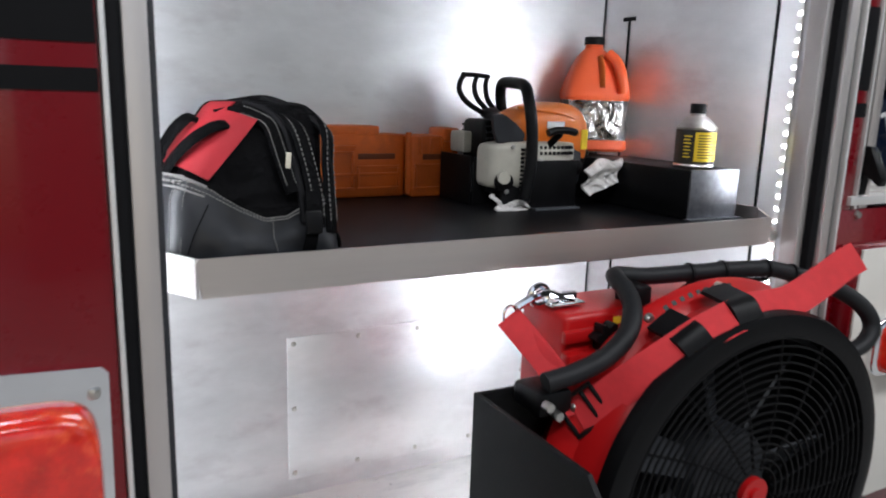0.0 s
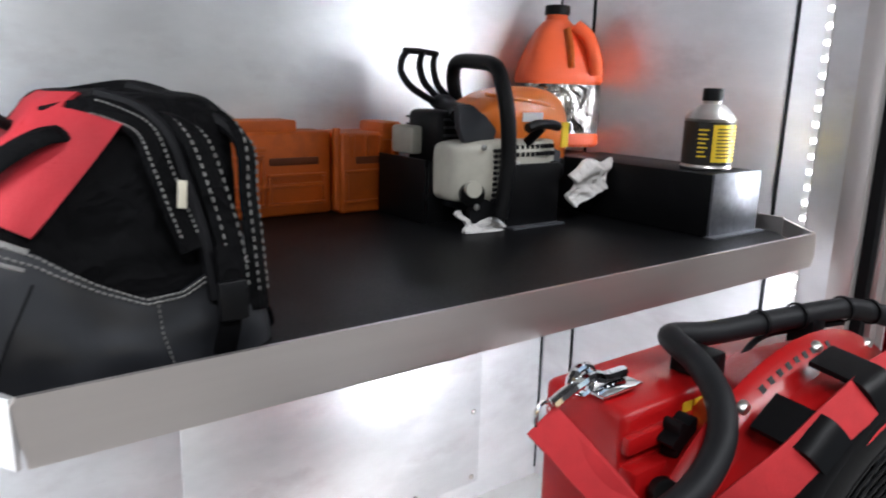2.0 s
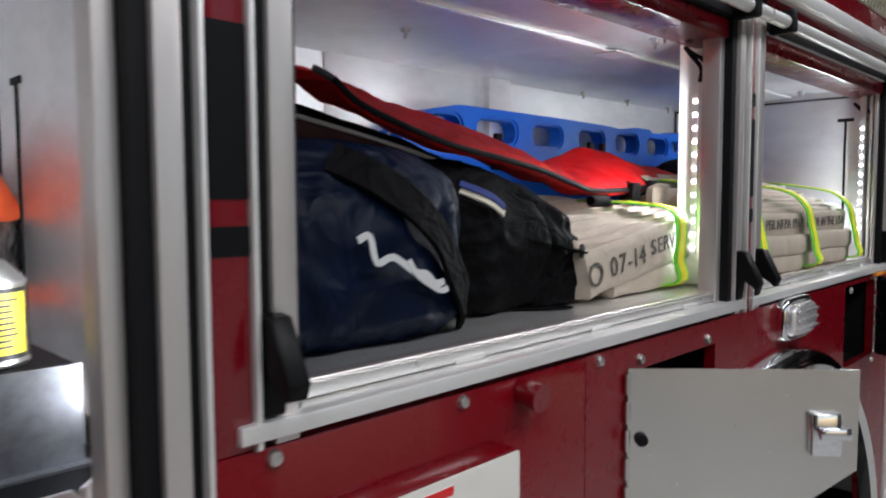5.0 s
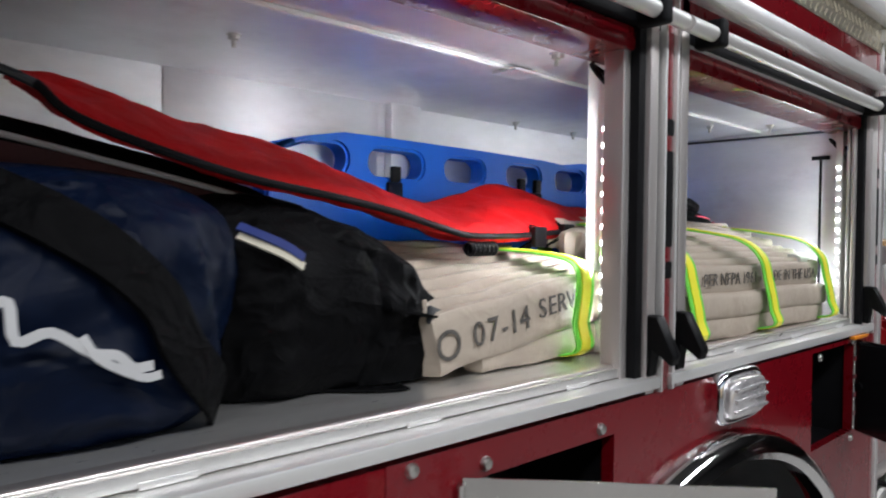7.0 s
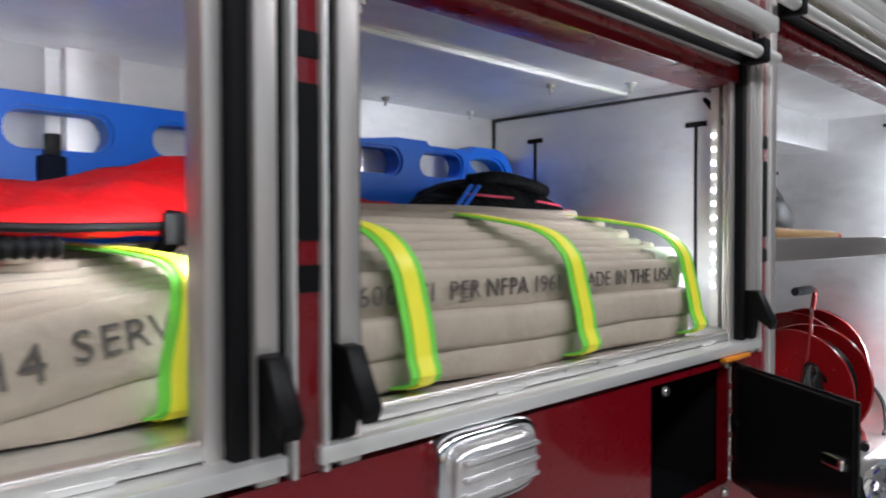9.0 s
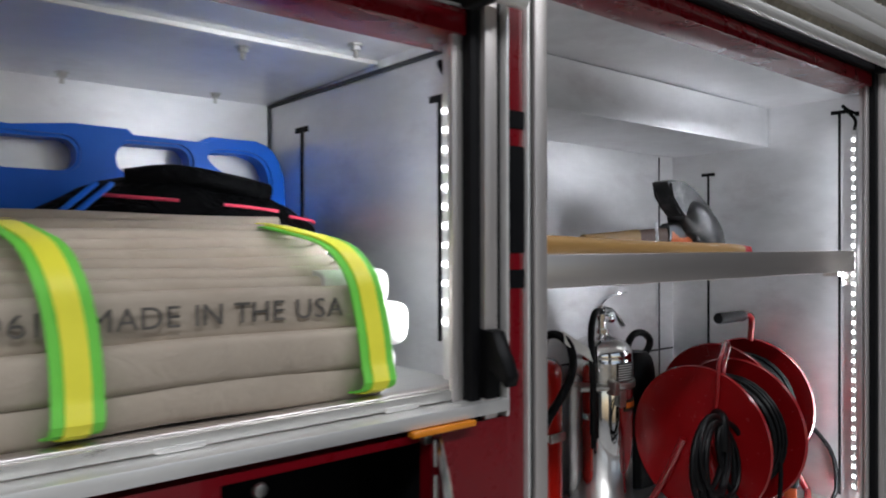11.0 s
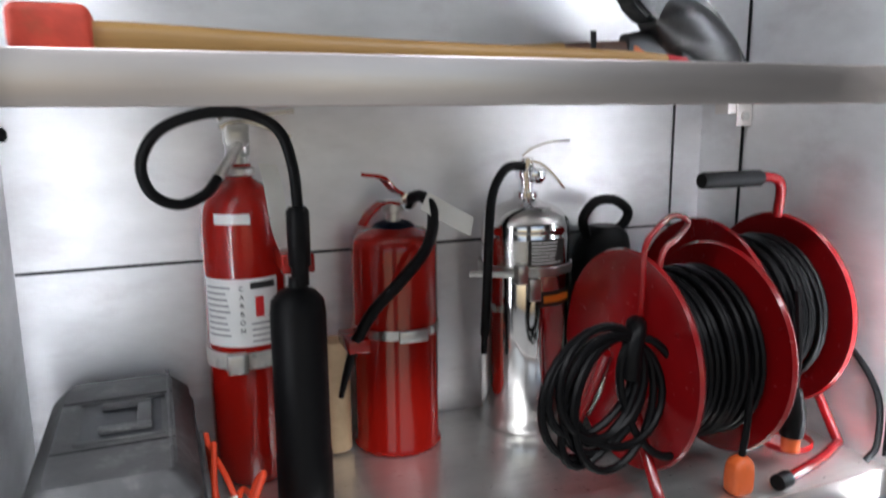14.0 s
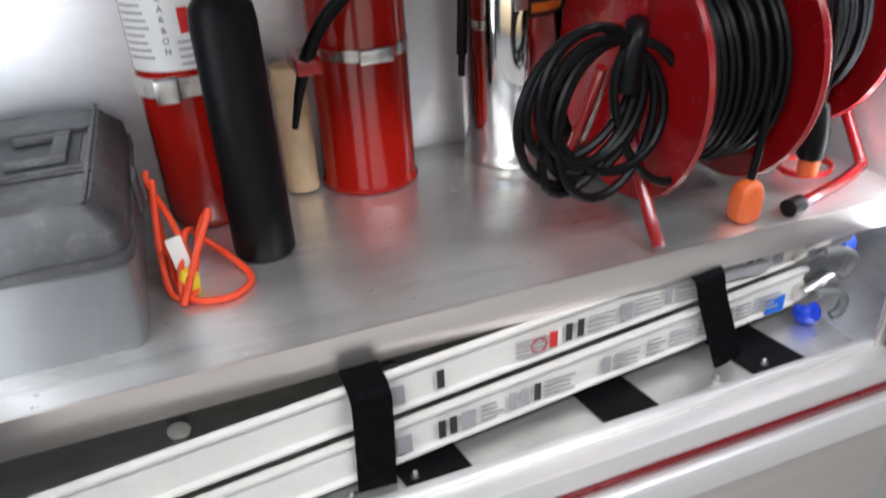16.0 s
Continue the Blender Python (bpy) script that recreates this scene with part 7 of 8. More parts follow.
for k in range(3):
    sub("orange_coil", tube(B(), [(4.60 + 0.045 * math.cos(a * math.pi / 10), 0.24 + 0.04 * math.sin(a * math.pi / 10), 0.990 + 0.004 * k) for a in range(20)], 0.0020, 6, True), RED_INK, rB)

# toolbox
tb = thing("toolbox", (3.45, 0.38, SHELF_Z), "grey plastic toolbox with scuffed charcoal lid", "toolbox")
bpy.context.view_layer.update()
X0, X1, Y0, Y1 = 3.335, 3.548, 0.175, 0.60
sub("tray_body", loft(B(), [((X0 + X1) / 2, (Y0 + Y1) / 2, SHELF_Z, 0.098, 0.202, 14), ((X0 + X1) / 2, (Y0 + Y1) / 2, SHELF_Z + 0.004, 0.100, 0.204, 14), ((X0 + X1) / 2, (Y0 + Y1) / 2, 1.105, 0.1055, 0.211, 14)], 72), GREY_BOX, tb)
sub("rim", loft(B(), [((X0 + X1) / 2, (Y0 + Y1) / 2, 1.106, 0.112, 0.217, 16), ((X0 + X1) / 2, (Y0 + Y1) / 2, 1.118, 0.112, 0.217, 16)], 72), DARK_LID, tb)
sub("lid", loft(B(), [((X0 + X1) / 2, (Y0 + Y1) / 2, 1.1185, 0.108, 0.213, 16), ((X0 + X1) / 2, (Y0 + Y1) / 2, 1.142, 0.106, 0.211, 16), ((X0 + X1) / 2, (Y0 + Y1) / 2, 1.170, 0.082, 0.188, 14), ((X0 + X1) / 2, (Y0 + Y1) / 2, 1.173, 0.079, 0.185, 14)], 72), DARK_LID, tb)
for y in (0.30, 0.48):
    sub("lid_groove", box(B(), (X0 + 0.028, y - 0.002, 1.1735), (X1 - 0.028, y + 0.002, 1.1742)), SEAL, tb)
sub("handle_well", box(B(), (X0 + 0.060, 0.32, 1.1732), (X1 - 0.045, 0.46, 1.1742), 0), DARK, tb)
for y in (0.314, 0.460):
    sub("well_rim", box(B(), (X0 + 0.054, y, 1.1732), (X1 - 0.039, y + 0.006, 1.178), 0.002), DARK_LID, tb)
sub("lid_rib", box(B(), (X1 - 0.036, 0.20, 1.1732), (X1 - 0.031, 0.58, 1.1765), 0.001), DARK_LID, tb)
sub("lid_handle", box(box(box(B(), (3.420, 0.338, 1.175), (3.490, 0.352, 1.183), 0.002), (3.420, 0.428, 1.175), (3.490, 0.442, 1.183), 0.002), (3.470, 0.3525, 1.175), (3.490, 0.4275, 1.183), 0.002), DARK_LID, tb)
lm = Matrix.Translation((3.392, 0.1660, 1.148)) @ pose(0, 0, 0, -4) @ FACE_CAMERA
on(tb, lettering("box_letters", "E3", 0.032, lm, WHITE_MARK, None))
sub("latch", box(B(), (X1 + 0.0045, 0.36, 1.08), (X1 + 0.012, 0.41, 1.13), 0.003), DARK_LID, tb)

# orange cord beside the toolbox
cord = thing("extension_cord", (3.62, 0.3, SHELF_Z), "loose loops of orange extension cord with yellow plug", "cord")
bpy.context.view_layer.update()
sub("cord_loop", tube(B(), curve_pts([(3.566, 0.46, 1.10), (3.572, 0.38, 1.03), (3.580, 0.30, 1.0), (3.60, 0.255, 0.991), (3.645, 0.245, 0.990), (3.675, 0.275, 0.990), (3.668, 0.32, 0.992), (3.63, 0.37, 1.015), (3.605, 0.34, 1.05), (3.585, 0.27, 1.0), (3.60, 0.30, 0.99), (3.625, 0.335, 1.055), (3.640, 0.33, 1.078), (3.618, 0.30, 1.045), (3.585, 0.25, 0.99)], 7), 0.0048, 8), ORANGE_CORD, cord)
sub("cord_loop", tube(B(), curve_pts([(3.566, 0.44, 1.09), (3.590, 0.36, 1.06), (3.605, 0.30, 1.01), (3.598, 0.27, 0.99), (3.572, 0.28, 0.995), (3.568, 0.34, 1.04), (3.575, 0.42, 1.10)], 7), 0.0048, 8), ORANGE_CORD, cord)
sub("cord_plug", lathe(B(), [(0, 0), (0.012, 0), (0.014, 0.012), (0.014, 0.028), (0.008, 0.036), (0, 0.036)], 16, Matrix.Translation((3.597, 0.285, 0.9855))), YELLOW, cord)
sub("cord_tag", ribbon(B(), [(3.588, 0.31, 1.06), (3.595, 0.295, 1.02)], 0.022, 0.001, (0.4, -0.9, 0)), PAPER, cord)

# maul and axe on the upper shelf
maul = thing("sledge_hammer", (3.45, 0.13, 1.6613), "sledge hammer with fluorescent head and hickory handle", "hammer")
bpy.context.view_layer.update()
sub("hammer_head", box(B(), (3.400, 0.088, 1.6615), (3.474, 0.160, 1.720), 0.010, 3), FLUO, maul, "head sprayed fluorescent orange")
hp = [(0.127, 1.688, 3.470, 0.016, 0.020, 2.4), (0.127, 1.688, 3.53, 0.014, 0.019, 2.4), (0.129, 1.685, 3.70, 0.013, 0.016, 2.2), (0.132, 1.682, 3.95, 0.012, 0.014, 2.2), (0.135, 1.680, 4.12, 0.013, 0.014, 2.2), (0.136, 1.678, 4.19, 0.012, 0.012, 2.2)]
sub("handle", loftx(hp, 24), WOOD, maul, "varnished hickory handle")
sub("handle_end", loftx([(0.136, 1.678, 4.191, 0.0122, 0.0122, 2.2), (0.136, 1.677, 4.225, 0.010, 0.010, 2.2)], 20), RED_CLOTH, maul)
axe = thing("fire_axe", (4.2, 0.43, 1.6613), "pick-head fire axe with black head and dark handle", "axe")
bpy.context.view_layer.update()
hp = [(0.43, 1.700, 3.66, 0.010, 0.014, 2.2), (0.43, 1.706, 3.72, 0.014, 0.020, 2.2), (0.43, 1.696, 3.85, 0.012, 0.014, 2.2), (0.43, 1.700, 4.05, 0.012, 0.016, 2.2), (0.43, 1.712, 4.22, 0.013, 0.020, 2.4), (0.43, 1.718, 4.36, 0.012, 0.022, 2.4)]
sub("handle", loftx(hp, 24), DARKWOOD, axe)
sub("grip_tape", loftx([(0.43, 1.700, 3.98, 0.0135, 0.0165, 2.2), (0.43, 1.712, 4.2, 0.0145, 0.0205, 2.4)], 24), WOOD, axe)
blade = [(4.29, 1.862), (4.312, 1.868), (4.36, 1.866), (4.42, 1.853), (4.461, 1.83), (4.50, 1.795), (4.55, 1.745), (4.588, 1.705), (4.592, 1.668), (4.455, 1.666), (4.44, 1.70), (4.425, 1.735), (4.395, 1.765), (4.355, 1.775), (4.33, 1.795), (4.318, 1.828)]
bm = B(); prism(bm, blade, 0.060, Matrix(((1, 0, 0, 0), (0, 0, 1, 0.390), (0, 1, 0, 0), (0, 0, 0, 1))))
bmesh.ops.bevel(bm, geom=[e for e in bm.edges if abs(e.verts[0].co.y - e.verts[1].co.y) < 1e-5], offset=0.007, segments=2, affect="EDGES")
sub("axe_head", bm, IRON, axe, "blackened steel axe head")
sub("head_socket", loftx([(0.43, 1.722, 4.33, 0.017, 0.028, 3), (0.43, 1.728, 4.40, 0.020, 0.034, 3), (0.43, 1.728, 4.45, 0.018, 0.034, 3)], 24), IRON, axe)
sub("head_wrap", loftx([(0.43, 1.716, 4.34, 0.0182, 0.026, 3), (0.43, 1.716, 4.47, 0.0202, 0.030, 3)], 24), ORANGE, axe)
sub("axe_cheek", loftx([(0.42, 1.772, 4.372, 0.030, 0.012, 2.2), (0.42, 1.772, 4.40, 0.046, 0.048, 2.2), (0.42, 1.758, 4.45, 0.056, 0.058, 2.2), (0.42, 1.735, 4.50, 0.056, 0.058, 2.2), (0.42, 1.712, 4.55, 0.044, 0.042, 2.2), (0.42, 1.694, 4.585, 0.018, 0.020, 2.2)]), IRON, axe, "broad forged cheek")
sub("clear_strap", ribbon(B(), [(4.245, 0.40, 1.665), (4.243, 0.395, 1.70), (4.245, 0.40, 1.75)], 0.012, 0.002, (0, -1, 0)), CHROME, axe)

# folded ladder under the lower shelf
lad = thing("ladder", (4.0, 0.2, 0.785), "folded white fibreglass ladder with printed labels", "ladder")
bpy.context.view_layer.update()
def rail_y(x, off):
    return 0.058 + (x - 3.8) * 0.09 + off


for z0, off, x0, x1 in ((0.870, 0.016, 3.36, 4.50), (0.802, 0.0, 3.36, 4.52)):
    rl = sub("ladder_rail", sweep(B(), [(x0, rail_y(x0, off), z0 + 0.031 - 0.004), (x1, rail_y(x1, off), z0 + 0.031 + 0.014)], [(-0.006, -0.031), (0.006, -0.031), (0.006, -0.027), (-0.001, -0.025), (-0.001, 0.025), (0.006, 0.027), (0.006, 0.031), (-0.006, 0.031)], up=(0, 0, 1)), GLASSFIBRE, lad, "white ladder rail")
    rnd = random.Random(int(z0 * 1000))
    x = 3.80
    while x < 4.46:
        w = rnd.choice((0.012, 0.020, 0.034, 0.05))
        zc = z0 + 0.027 + (x - 3.36) * 0.0158
        y0 = rail_y(x, off)
        if rnd.random() < 0.95:
            m_ = rnd.choice((GREY_INK, GREY_INK, GREY_INK, INK, PAPER))
            if m_ is INK:
                w = 0.010
            if w > 0.03:
                for q in range(4):
                    sub("label_line", box(B(), (x, y0 - 0.0072, zc - 0.014 + 0.008 * q), (x + w - rnd.uniform(0, 0.012), y0 - 0.0064, zc - 0.011 + 0.008 * q)), GREY_INK, rl)
            else:
                sub("label_mark", box(B(), (x, y0 - 0.0072, zc - 0.015), (x + w, y0 - 0.0064, zc + 0.014)), m_, rl)
        x += w + rnd.uniform(0.004, 0.010)
sub("warning_mark", box(B(), (4.035, rail_y(4.04, 0.0085), 0.892), (4.047, rail_y(4.04, 0.0095), 0.918)), RED_INK, lad)
sub("warning_mark", lathe(B(), [(0.009, 0), (0.013, 0), (0.013, 0.001), (0.009, 0.001), (0.009, 0)], 18, Matrix.Translation((4.018, rail_y(4.018, 0.0095), 0.903)) @ pose(0, 0, 0, 90)), RED_INK, lad)
sub("blue_mark", box(B(), (4.435, rail_y(4.45, -0.009), 0.818), (4.470, rail_y(4.45, -0.0075), 0.848)), BLUE_PL, lad)
sub("makers_badge", prism(B(), [(-0.05, -0.006), (0.045, -0.012), (0.06, 0.002), (0.04, 0.014), (-0.05, 0.012)], 0.001, Matrix.Translation((4.38, rail_y(4.38, 0.007), 0.907)) @ pose(0, 0, 0, 90, 0, 0)), GREY_INK, lad, "oval maker's badge")
for y in (0.16, 0.36):
    for k in range(4):
        sub("ladder_rung", rod(B(), (3.55 + 0.27 * k, y - 0.03, 0.89), (3.55 + 0.27 * k, y + 0.24, 0.89), 0.014, 12), STEEL, lad)
sub("far_rail", box(B(), (3.40, 0.60, 0.80), (4.5, 0.612, 0.93), 0.002), GLASSFIBRE, lad)
for p, q in (((4.50, 0.13, 0.905), (4.60, 0.14, 0.918)), ((4.50, 0.11, 0.832), (4.57, 0.12, 0.842))):
    sub("end_tube", rod(B(), p, q, 0.020, 16), STEEL, lad)
for c in ((4.612, 0.145, 0.890), (4.515, 0.10, 0.806)):
    sub("ladder_foot", lathe(B(), [(0, -0.018), (0.015, -0.015), (0.021, -0.005), (0.021, 0.008), (0.014, 0.017), (0, 0.019)], 20, Matrix.Translation(c) @ pose(0, 0, 0, 60, 20)), BLUE_KNOB, lad, "blue plastic ladder foot")
for c in ((4.535, 0.090, 0.838), (4.545, 0.10, 0.905)):
    sub("hook", tube(B(), curve_pts([Vector(c) + Vector(d) for d in ((-0.02, 0, 0.012), (0.004, -0.012, 0.014), (0.022, -0.016, 0.0), (0.02, -0.016, -0.024), (0.006, -0.014, -0.032))], 5), 0.008, 10), GREY_BOX, lad)
for pts, sx in (([(3.772, 0.10, 0.940), (3.772, 0.046, 0.937), (3.772, 0.043, 0.90), (3.770, 0.042, 0.85), (3.767, 0.041, 0.788)], (-0.034, 0.050)), ([(4.293, 0.14, 0.941), (4.295, 0.094, 0.938), (4.304, 0.088, 0.90), (4.318, 0.080, 0.85), (4.333, 0.066, 0.788)], (-0.040, 0.046))):
    st = thing("tie_strap", pts[-1], "black webbing strap holding the ladder", "strap", "ladder straps")
    bpy.context.view_layer.update()
    sub("webbing", ribbon(B(), curve_pts(pts, 5), 0.050, 0.003, (0, -0.8, 0.3)), NYLON, st)
    for dx in sx:
        sub("strap_screw", lathe(B(), [(0.007, 0), (0.007, 0.004), (0.003, 0.010), (0, 0.010)], 10, Matrix.Translation((pts[-1][0] + dx, 0.040, 0.786))), ZINC, st)
for x0, x1 in ((3.802, 3.892), (4.093, 4.181), (4.350, 4.445)):
    bm = B(); prism(bm, [(x0 - 0.02, 0.14), (x1 - 0.02, 0.14), (x1, 0.026), (x0, 0.026)], 0.003, Matrix.Translation((0, 0, 0.7855)))
    solid("rubber_pad", bm, MAT_BLACK, "flat black rubber pad on the locker floor", "pad", group="rubber pads")
sub("end_angle", box(box(B(), (4.55, 0.022, 0.7855), (4.70, 0.60, 0.789)), (4.694, 0.022, 0.7895), (4.70, 0.60, 0.92)), ALU, truck)
# ======== the truck's outside fittings ========
TYRE = mat("worn_tyre_rubber", (0.008, 0.008, 0.009), 0.6, spec=0.25, var=0.2, scale=14, bump=0.3, bscale=90, stain_sheen=0.4, stain_sheen_col=(0.06, 0.058, 0.055), sstretch=8)
WHITE_COVER = mat("cream_painted_steel", (0.62, 0.60, 0.55), 0.35, var=0.05, scale=5, bump=0.03)
CLEAR = mat("clear_lamp_lens", (0.80, 0.78, 0.78), 0.08, var=0.10, scale=50, bump=0.4, bscale=110, metal=0.7)
BLACK_PAINT = mat("black_gloss_paint", (0.010, 0.010, 0.011), 0.22, var=0.1, bump=0.02, coat=0.4)
AMBER = mat("amber_lens", (0.75, 0.25, 0.02), 0.2, bump=0.1)
DIAMOND = mat("diamond_plate", (0.62, 0.58, 0.48), 0.3, 0.9, var=0.1, scale=20, bump=0.3, bscale=60)


def screw(x, z, y=-0.020, r=0.0085):
    sub("panel_screw", lathe(B(), [(r, 0), (r, 0.002), (r * 0.75, 0.006), (0, 0.0075)], 14, Matrix.Translation((x, y, z)) @ pose(0, 0, 0, 90)), ZINC, truck)


for x, z in ((1.204, 1.449), (1.450, 1.449), (1.733, 1.449), (1.846, 1.433), (2.077, 1.431), (2.909, 1.437), (3.128, 1.453), (3.12, 1.225), (2.14, 1.30)):
    screw(x, z)

# strips of diodes on the door posts
for x, y, z0, z1, side in ((1.1935, 0.145, 0.82, 1.97, -1), (2.2375, 0.085, 1.565, 1.905, -1), (3.2180, 0.046, 1.572, 1.906, -1), (4.7005, 0.083, 1.02, 2.005, -1)):
    st = sub("led_strip", box(B(), (x - 0.0025, y - 0.006, z0), (x, y + 0.006, z1)), STRIPBASE, truck, "white strip with bright diodes")
    n = int((z1 - z0) / 0.0262)
    for k in range(n):
        zz_ = z0 + 0.013 + 0.0262 * k
        sub("diode", box(B(), (x - 0.005, y - 0.0032, zz_ - 0.0032), (x - 0.0026, y + 0.0032, zz_ + 0.0032)), GLOW, st)
truck_box("strip_post", (3.2185, 0.038, 1.505), (3.2500, 0.054, 1.985), RAIL_W)
truck_box("strip_post", (2.238, 0.042, 1.505), (2.246, 0.12, 1.985), RAIL_W)
for x, y, z in ((2.220, 0.070, 1.945), (3.236, 0.045, 1.925), (4.682, 0.075, 2.045)):
    sub("strip_cable", tube(B(), curve_pts([(x, y, z - 0.045), (x - 0.004, y - 0.004, z - 0.02), (x - 0.014, y + 0.012, z + 0.006), (x - 0.008, y + 0.026, z + 0.022), (x + 0.006, y + 0.02, z + 0.014), (x + 0.008, y, z)], 6), 0.0042, 8), SEAL, truck)
    sub("cable_clip", box(B(), (x - 0.004, y - 0.034, z - 0.008), (x + 0.006, y - 0.002, z + 0.004), 0.002), SEAL, truck)


# latch hooks at the foot of the door rails
def latch(x, z, s):
    bm = B()
    prism(bm, [(0, -0.045), (0.018, -0.045), (0.020, 0.0), (0.052, -0.026), (0.058, -0.010), (0.030, 0.045), (0.0, 0.048)], 0.022, Matrix.Translation((x - 0.011, -0.006, z)) @ Matrix(((0, 0, 1, 0), (-1, 0, 0, 0), (0, 1, 0, 0), (0, 0, 0, 1))))
    bmesh.ops.bevel(bm, geom=bm.edges[:], offset=0.002, segments=1, affect="EDGES")
    sub("door_latch", bm, BLACK_PL, truck, "black plastic door latch")


for x in (1.205, 2.206, 2.292, 3.238):
    latch(x, 1.532, 1)

# wheel with its bright arch
prof = [(0.0, 0.0), (0.0, 0.03), (0.014, 0.042), (0.034, 0.036), (0.048, 0.018), (0.050, 0.0)]
bm = B()
rings = []
for a in range(-4, 185, 3):
    c_, s_ = math.cos(radians(a)), math.sin(radians(a))
    rings.append([bm.verts.new((WX + (WR - 0.012 + o) * c_, -0.020 - d, WZ + (WR - 0.012 + o) * s_)) for o, d in prof])
for a, b in zip(rings, rings[1:]):
    for j in range(len(prof)):
        k = (j + 1) % len(prof)
        bm.faces.new((a[j], a[k], b[k], b[j]))
sub("wheel_arch", bm, MIRROR, truck, "polished metal wheel arch trim")
wheel = sub("wheel", lathe(B(), [(0.2, 0), (0.2, 0.01), (0.19, 0.01)], 12, Matrix.Translation((WX, 0.05, 0.53)) @ pose(0, 0, 0, 90)), DARK, truck)
WM = Matrix.Translation((WX, 0.16, 0.525)) @ pose(0, 0, 0, 90)
sub("tyre", lathe(B(), [(0.29, -0.10), (0.30, 0.08), (0.33, 0.125), (0.42, 0.14), (0.49, 0.125), (0.515, 0.09), (0.522, 0.0), (0.515, -0.10), (0.4, -0.13), (0.29, -0.10)], 72, WM), TYRE, wheel, "worn black truck tyre")
for k in range(48):
    a = 2 * math.pi * k / 48
    sub("tread_block", box(B(), (0.505, -0.012, -0.08), (0.532, 0.014, 0.105), 0.004, 1, m=WM @ Matrix.Rotation(a, 4, "Z")), TYRE, wheel)
sub("rim", lathe(B(), [(0.30, 0.075), (0.305, 0.10), (0.29, 0.105), (0.275, 0.06), (0.20, 0.02), (0.19, 0.03), (0.12, 0.04), (0.11, 0.09), (0.08, 0.10), (0, 0.10)], 56, WM), MIRROR, wheel, "polished wheel rim")
for k in range(10):
    a = 2 * math.pi * k / 10
    sub("wheel_nut", lathe(B(), [(0.016, 0), (0.016, 0.03), (0.010, 0.04), (0, 0.04)], 6, WM @ Matrix.Translation((0.155 * math.cos(a), 0.155 * math.sin(a), 0.034))), CHROME, wheel)
truck_box("wheel_well", (1.72, 0.36, 0.46), (3.2, 0.37, 1.45), SEAL)

# white marker lamp
MX = Matrix(((1, 0, 0, 0), (0, 0, -1, 0), (0, 1, 0, 0), (0, 0, 0, 1)))   # local x, y, z to world x, z, -y
ml = sub("marker_lamp", loft(B(), dense([(2.483, 1.421, 0.0205, 0.083, 0.046, 5), (2.483, 1.421, 0.034, 0.083, 0.046, 5), (2.483, 1.421, 0.040, 0.078, 0.041, 4.5), (2.483, 1.421, 0.038, 0.072, 0.036, 4.5)], 3), 44, m=MX), CHROME, truck, "chrome framed clear marker lamp")
sub("lens", loft(B(), dense([(2.483, 1.421, 0.034, 0.072, 0.036, 4.5), (2.483, 1.421, 0.050, 0.068, 0.033, 4.5), (2.483, 1.421, 0.056, 0.055, 0.026, 4)], 3), 40, m=MX), CLEAR, ml, "clear ribbed lens")
for k in range(3):
    sub("lens_rib", box(B(), (2.420, -0.0590, 1.400 + 0.018 * k), (2.546, -0.052, 1.406 + 0.018 * k), 0.002), CLEAR, ml)

# cover box with warning label and red side lamp
cb = sub("cover_box", box(B(), (1.166, -0.060, 0.86), (1.500, -0.0205, 1.394), 0.004), RED, truck, "red steel cover box")
sub("cover_plate", box(B(), (1.170, -0.066, 0.86), (1.498, -0.0605, 1.392), 0.003), WHITE_COVER, cb, "cream painted cover plate")
for x, z in ((1.27, 1.318), (1.405, 1.338)):
    sub("cover_screw", lathe(B(), [(0.008, 0), (0.006, 0.004), (0, 0.005)], 12, Matrix.Translation((x, -0.0662, z)) @ pose(0, 0, 0, 90)), ZINC, cb)
lb = sub("warning_label", box(B(), (1.298, -0.0675, 1.272), (1.385, -0.0664, 1.384)), WHITE_PL, cb, "white warning label with red bar")
sub("label_bar", box(B(), (1.298, -0.0684, 1.370), (1.385, -0.0676, 1.384)), RED_INK, lb)
sub("pictogram", box(B(), (1.308, -0.0684, 1.326), (1.316, -0.0676, 1.364), m=None), INK, lb)
sub("pictogram", box(B(), (1.316, -0.0684, 1.322), (1.332, -0.0676, 1.332)), INK, lb)
sub("pictogram", box(B(), (1.330, -0.0684, 1.326), (1.338, -0.0676, 1.364)), INK, lb)
sub("pictogram", box(B(), (1.316, -0.0684, 1.284), (1.322, -0.0676, 1.314)), INK, lb)
sub("pictogram", box(B(), (1.306, -0.0684, 1.298), (1.332, -0.0676, 1.304)), INK, lb)
for k in range(9):
    sub("label_line", box(B(), (1.346, -0.0684, 1.282 + 0.0098 * k), (1.380 - 0.006 * (k % 3), -0.0676, 1.286 + 0.0098 * k)), GREY_INK, lb)
lb.scale.z, lb.location.z = 0.66, 1.384 * (1 - 0.66)
sl = sub("side_lamp", loft(B(), dense([(1.325, 1.195, 0.0672, 0.098, 0.062, 5), (1.325, 1.195, 0.078, 0.098, 0.062, 5), (1.325, 1.195, 0.084, 0.092, 0.056, 5)], 3), 44, m=MX), CHROME, truck, "red side lamp in chrome frame")
sub("lens", loft(B(), dense([(1.325, 1.195, 0.080, 0.090, 0.054, 5), (1.325, 1.195, 0.105, 0.086, 0.050, 5), (1.325, 1.195, 0.112, 0.07, 0.040, 4)], 3), 44, m=MX), LENS, sl, "red ribbed lens")
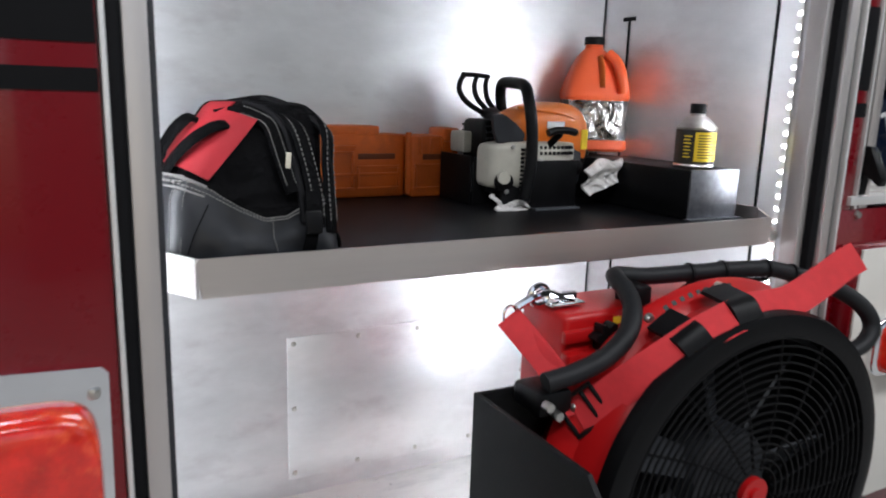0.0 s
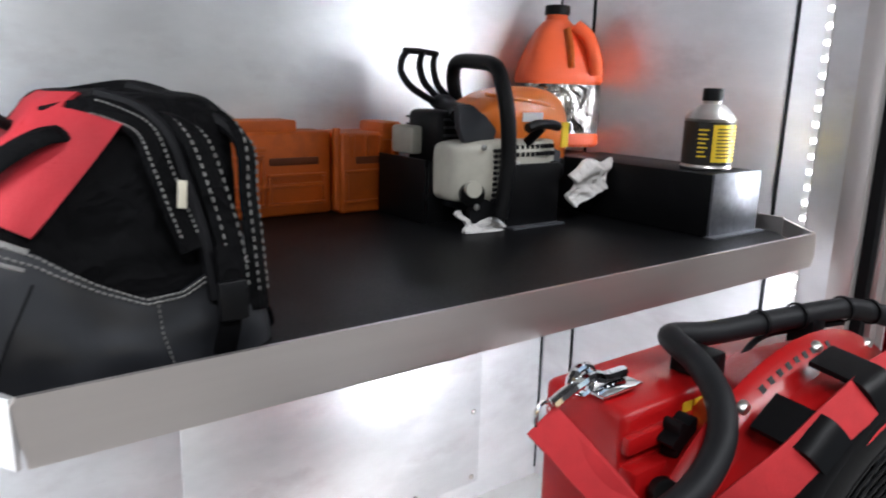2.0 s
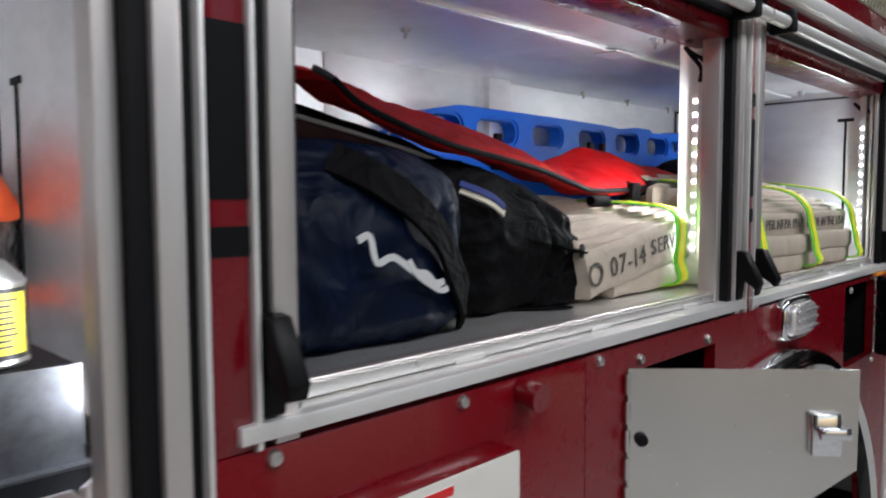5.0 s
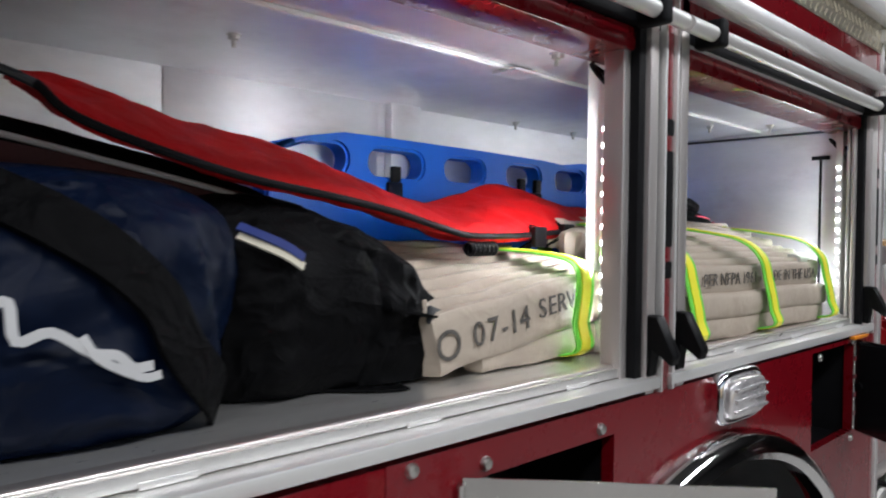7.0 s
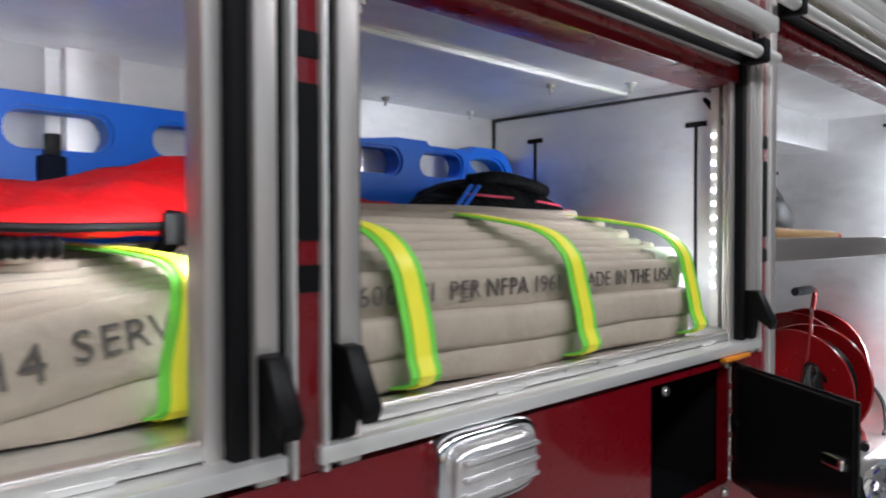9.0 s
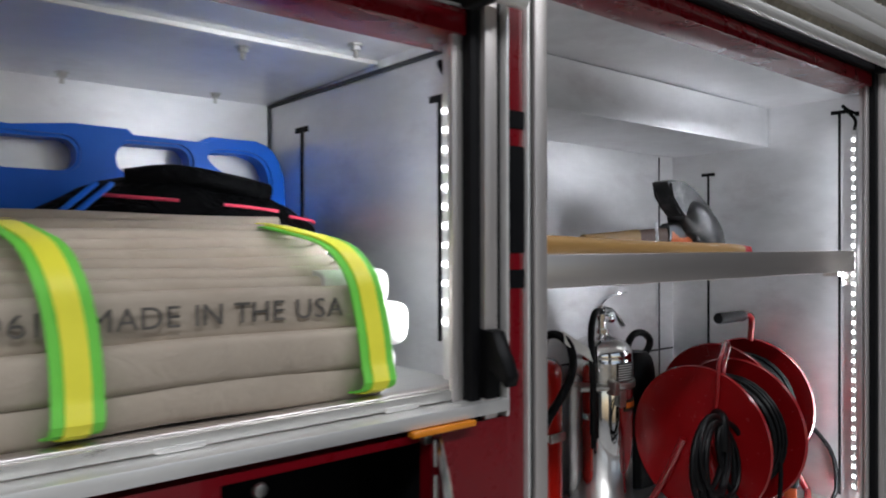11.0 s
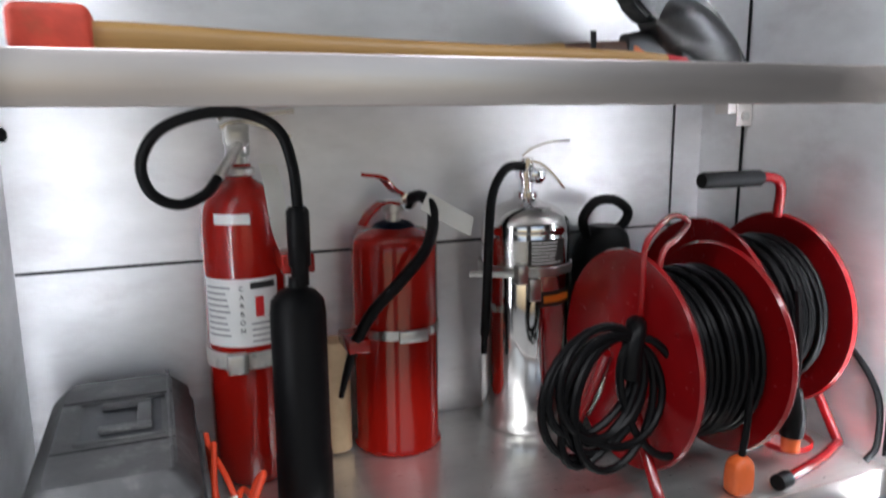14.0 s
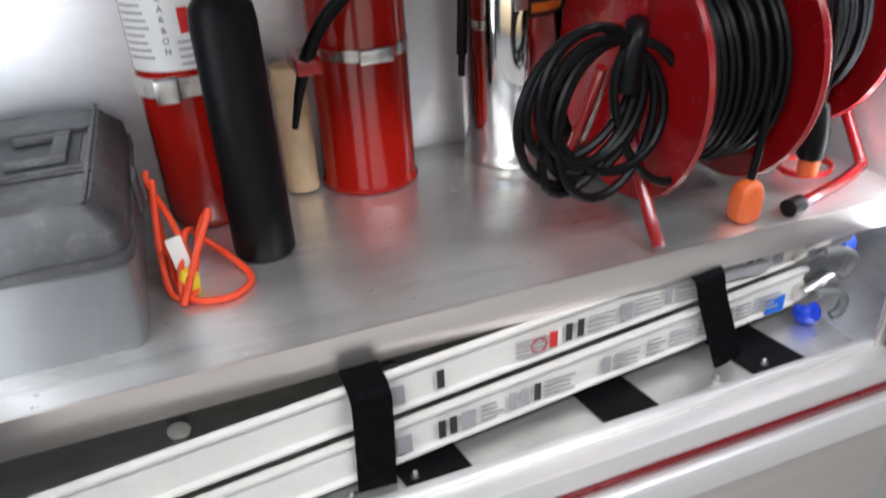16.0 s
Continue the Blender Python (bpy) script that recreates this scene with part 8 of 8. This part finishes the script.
for k in range(4):
    sub("lens_rib", box(B(), (1.245, -0.1165, 1.158 + 0.022 * k), (1.405, -0.106, 1.163 + 0.022 * k), 0.002), LENS, sl)
sub("grey_lamp", loft(B(), dense([(1.735, 1.062, 0.0205, 0.040, 0.072, 6), (1.735, 1.062, 0.040, 0.040, 0.072, 6), (1.735, 1.062, 0.050, 0.032, 0.062, 5)], 3), 36, m=MX), STEEL, truck, "grey metal framed lamp")
sub("fuel_neck", rod(B(), (1.56, -0.021, 1.440), (1.56, -0.05, 1.436), 0.018, 18), RED, truck)


# little locker doors, standing open
def locker_door(hx, z0, z1, length, angle, m_, back, flip):
    D = Matrix.Translation((hx, -0.024, 0)) @ pose(0, 0, 0, 0, 0, -angle)
    cut = 0.09
    poly = [(0, z0), (length - cut, z0), (length, z0 + cut * 0.7), (length, z1), (0, z1)]
    T_ = D @ Matrix(((1, 0, 0, 0), (0, 0, 1, 0), (0, 1, 0, 0), (0, 0, 0, 1)))
    d = sub("locker_door", prism(B(), poly, 0.003, T_), m_, truck, "open hinged locker door")
    sub("door_lining", prism(B(), [(x_ + (0.006 if x_ < 0.1 else -0.006), z_ + (0.006 if z_ < (z0 + z1) / 2 else -0.006)) for x_, z_ in poly], 0.004, T_ @ Matrix.Translation((0, 0, 0.0032 if flip > 0 else -0.0042))), back, d)
    for k in range(5):
        zz_ = z0 + (z1 - z0) * (k + 0.1) / 5
        sub("hinge_knuckle", rod(B(), D @ Vector((-0.002, -0.004, zz_)), D @ Vector((-0.002, -0.004, zz_ + (z1 - z0) * 0.15)), 0.005, 10), STEEL, d)
    side = -0.006 if flip > 0 else 0.008
    sub("door_lock", box(B(), (-0.022, -0.008, -0.032), (0.022, 0.008, 0.032), 0.004, m=D @ Matrix.Translation((length - 0.05, side, (z0 + z1) / 2 + 0.012))), CHROME, d)
    sub("lock_lever", box(B(), (-0.020, -0.020, -0.010), (0.026, -0.006, 0.008), 0.004, m=D @ Matrix.Translation((length - 0.045, side, (z0 + z1) / 2 + 0.018))), CHROME, d)
    sub("rubber_stop", lathe(B(), [(0.010, 0), (0.009, 0.008), (0, 0.009)], 14, D @ Matrix.Translation((0.02, -0.0005, (z0 + z1) / 2)) @ pose(0, 0, 0, 90)), SEAL, d)
    return d


locker_door(1.806, 1.213, 1.426, 0.335, 48, STEEL, STEEL, 1)
locker_door(3.146, 1.238, 1.456, 0.325, 127, BLACK_PAINT, BLACK_PAINT, -1)
sub("amber_marker", box(B(), (3.10, -0.034, 1.459), (3.20, -0.021, 1.467), 0.002), AMBER, truck)
# tread plate and light bar along the roof edge
dp = truck_box("tread_plate", (1.2, -0.022, 2.16), (6.5, -0.0205, 2.40), DIAMOND)
bm = B()
k = 0
x = 2.2
while x < 4.6:
    z = 2.175
    while z < 2.40:
        a = 45 if k % 2 else -45
        box(bm, (-0.012, -0.0012, -0.003), (0.012, 0.0012, 0.003), m=Matrix.Translation((x, -0.0232, z)) @ pose(0, 0, 0, 0, a))
        z += 0.028
        k += 1
    x += 0.028
    k += 1
tagged(sub("tread_lug", bm, DIAMOND, truck), kind="stuff")
for x0, x1, z in ((2.28, 3.25, 2.000), (3.32, 4.62, 2.128)):
    truck_box("scene_light", (x0, -0.010, z), (x1, 0.012, z + 0.012), STRIPBASE)
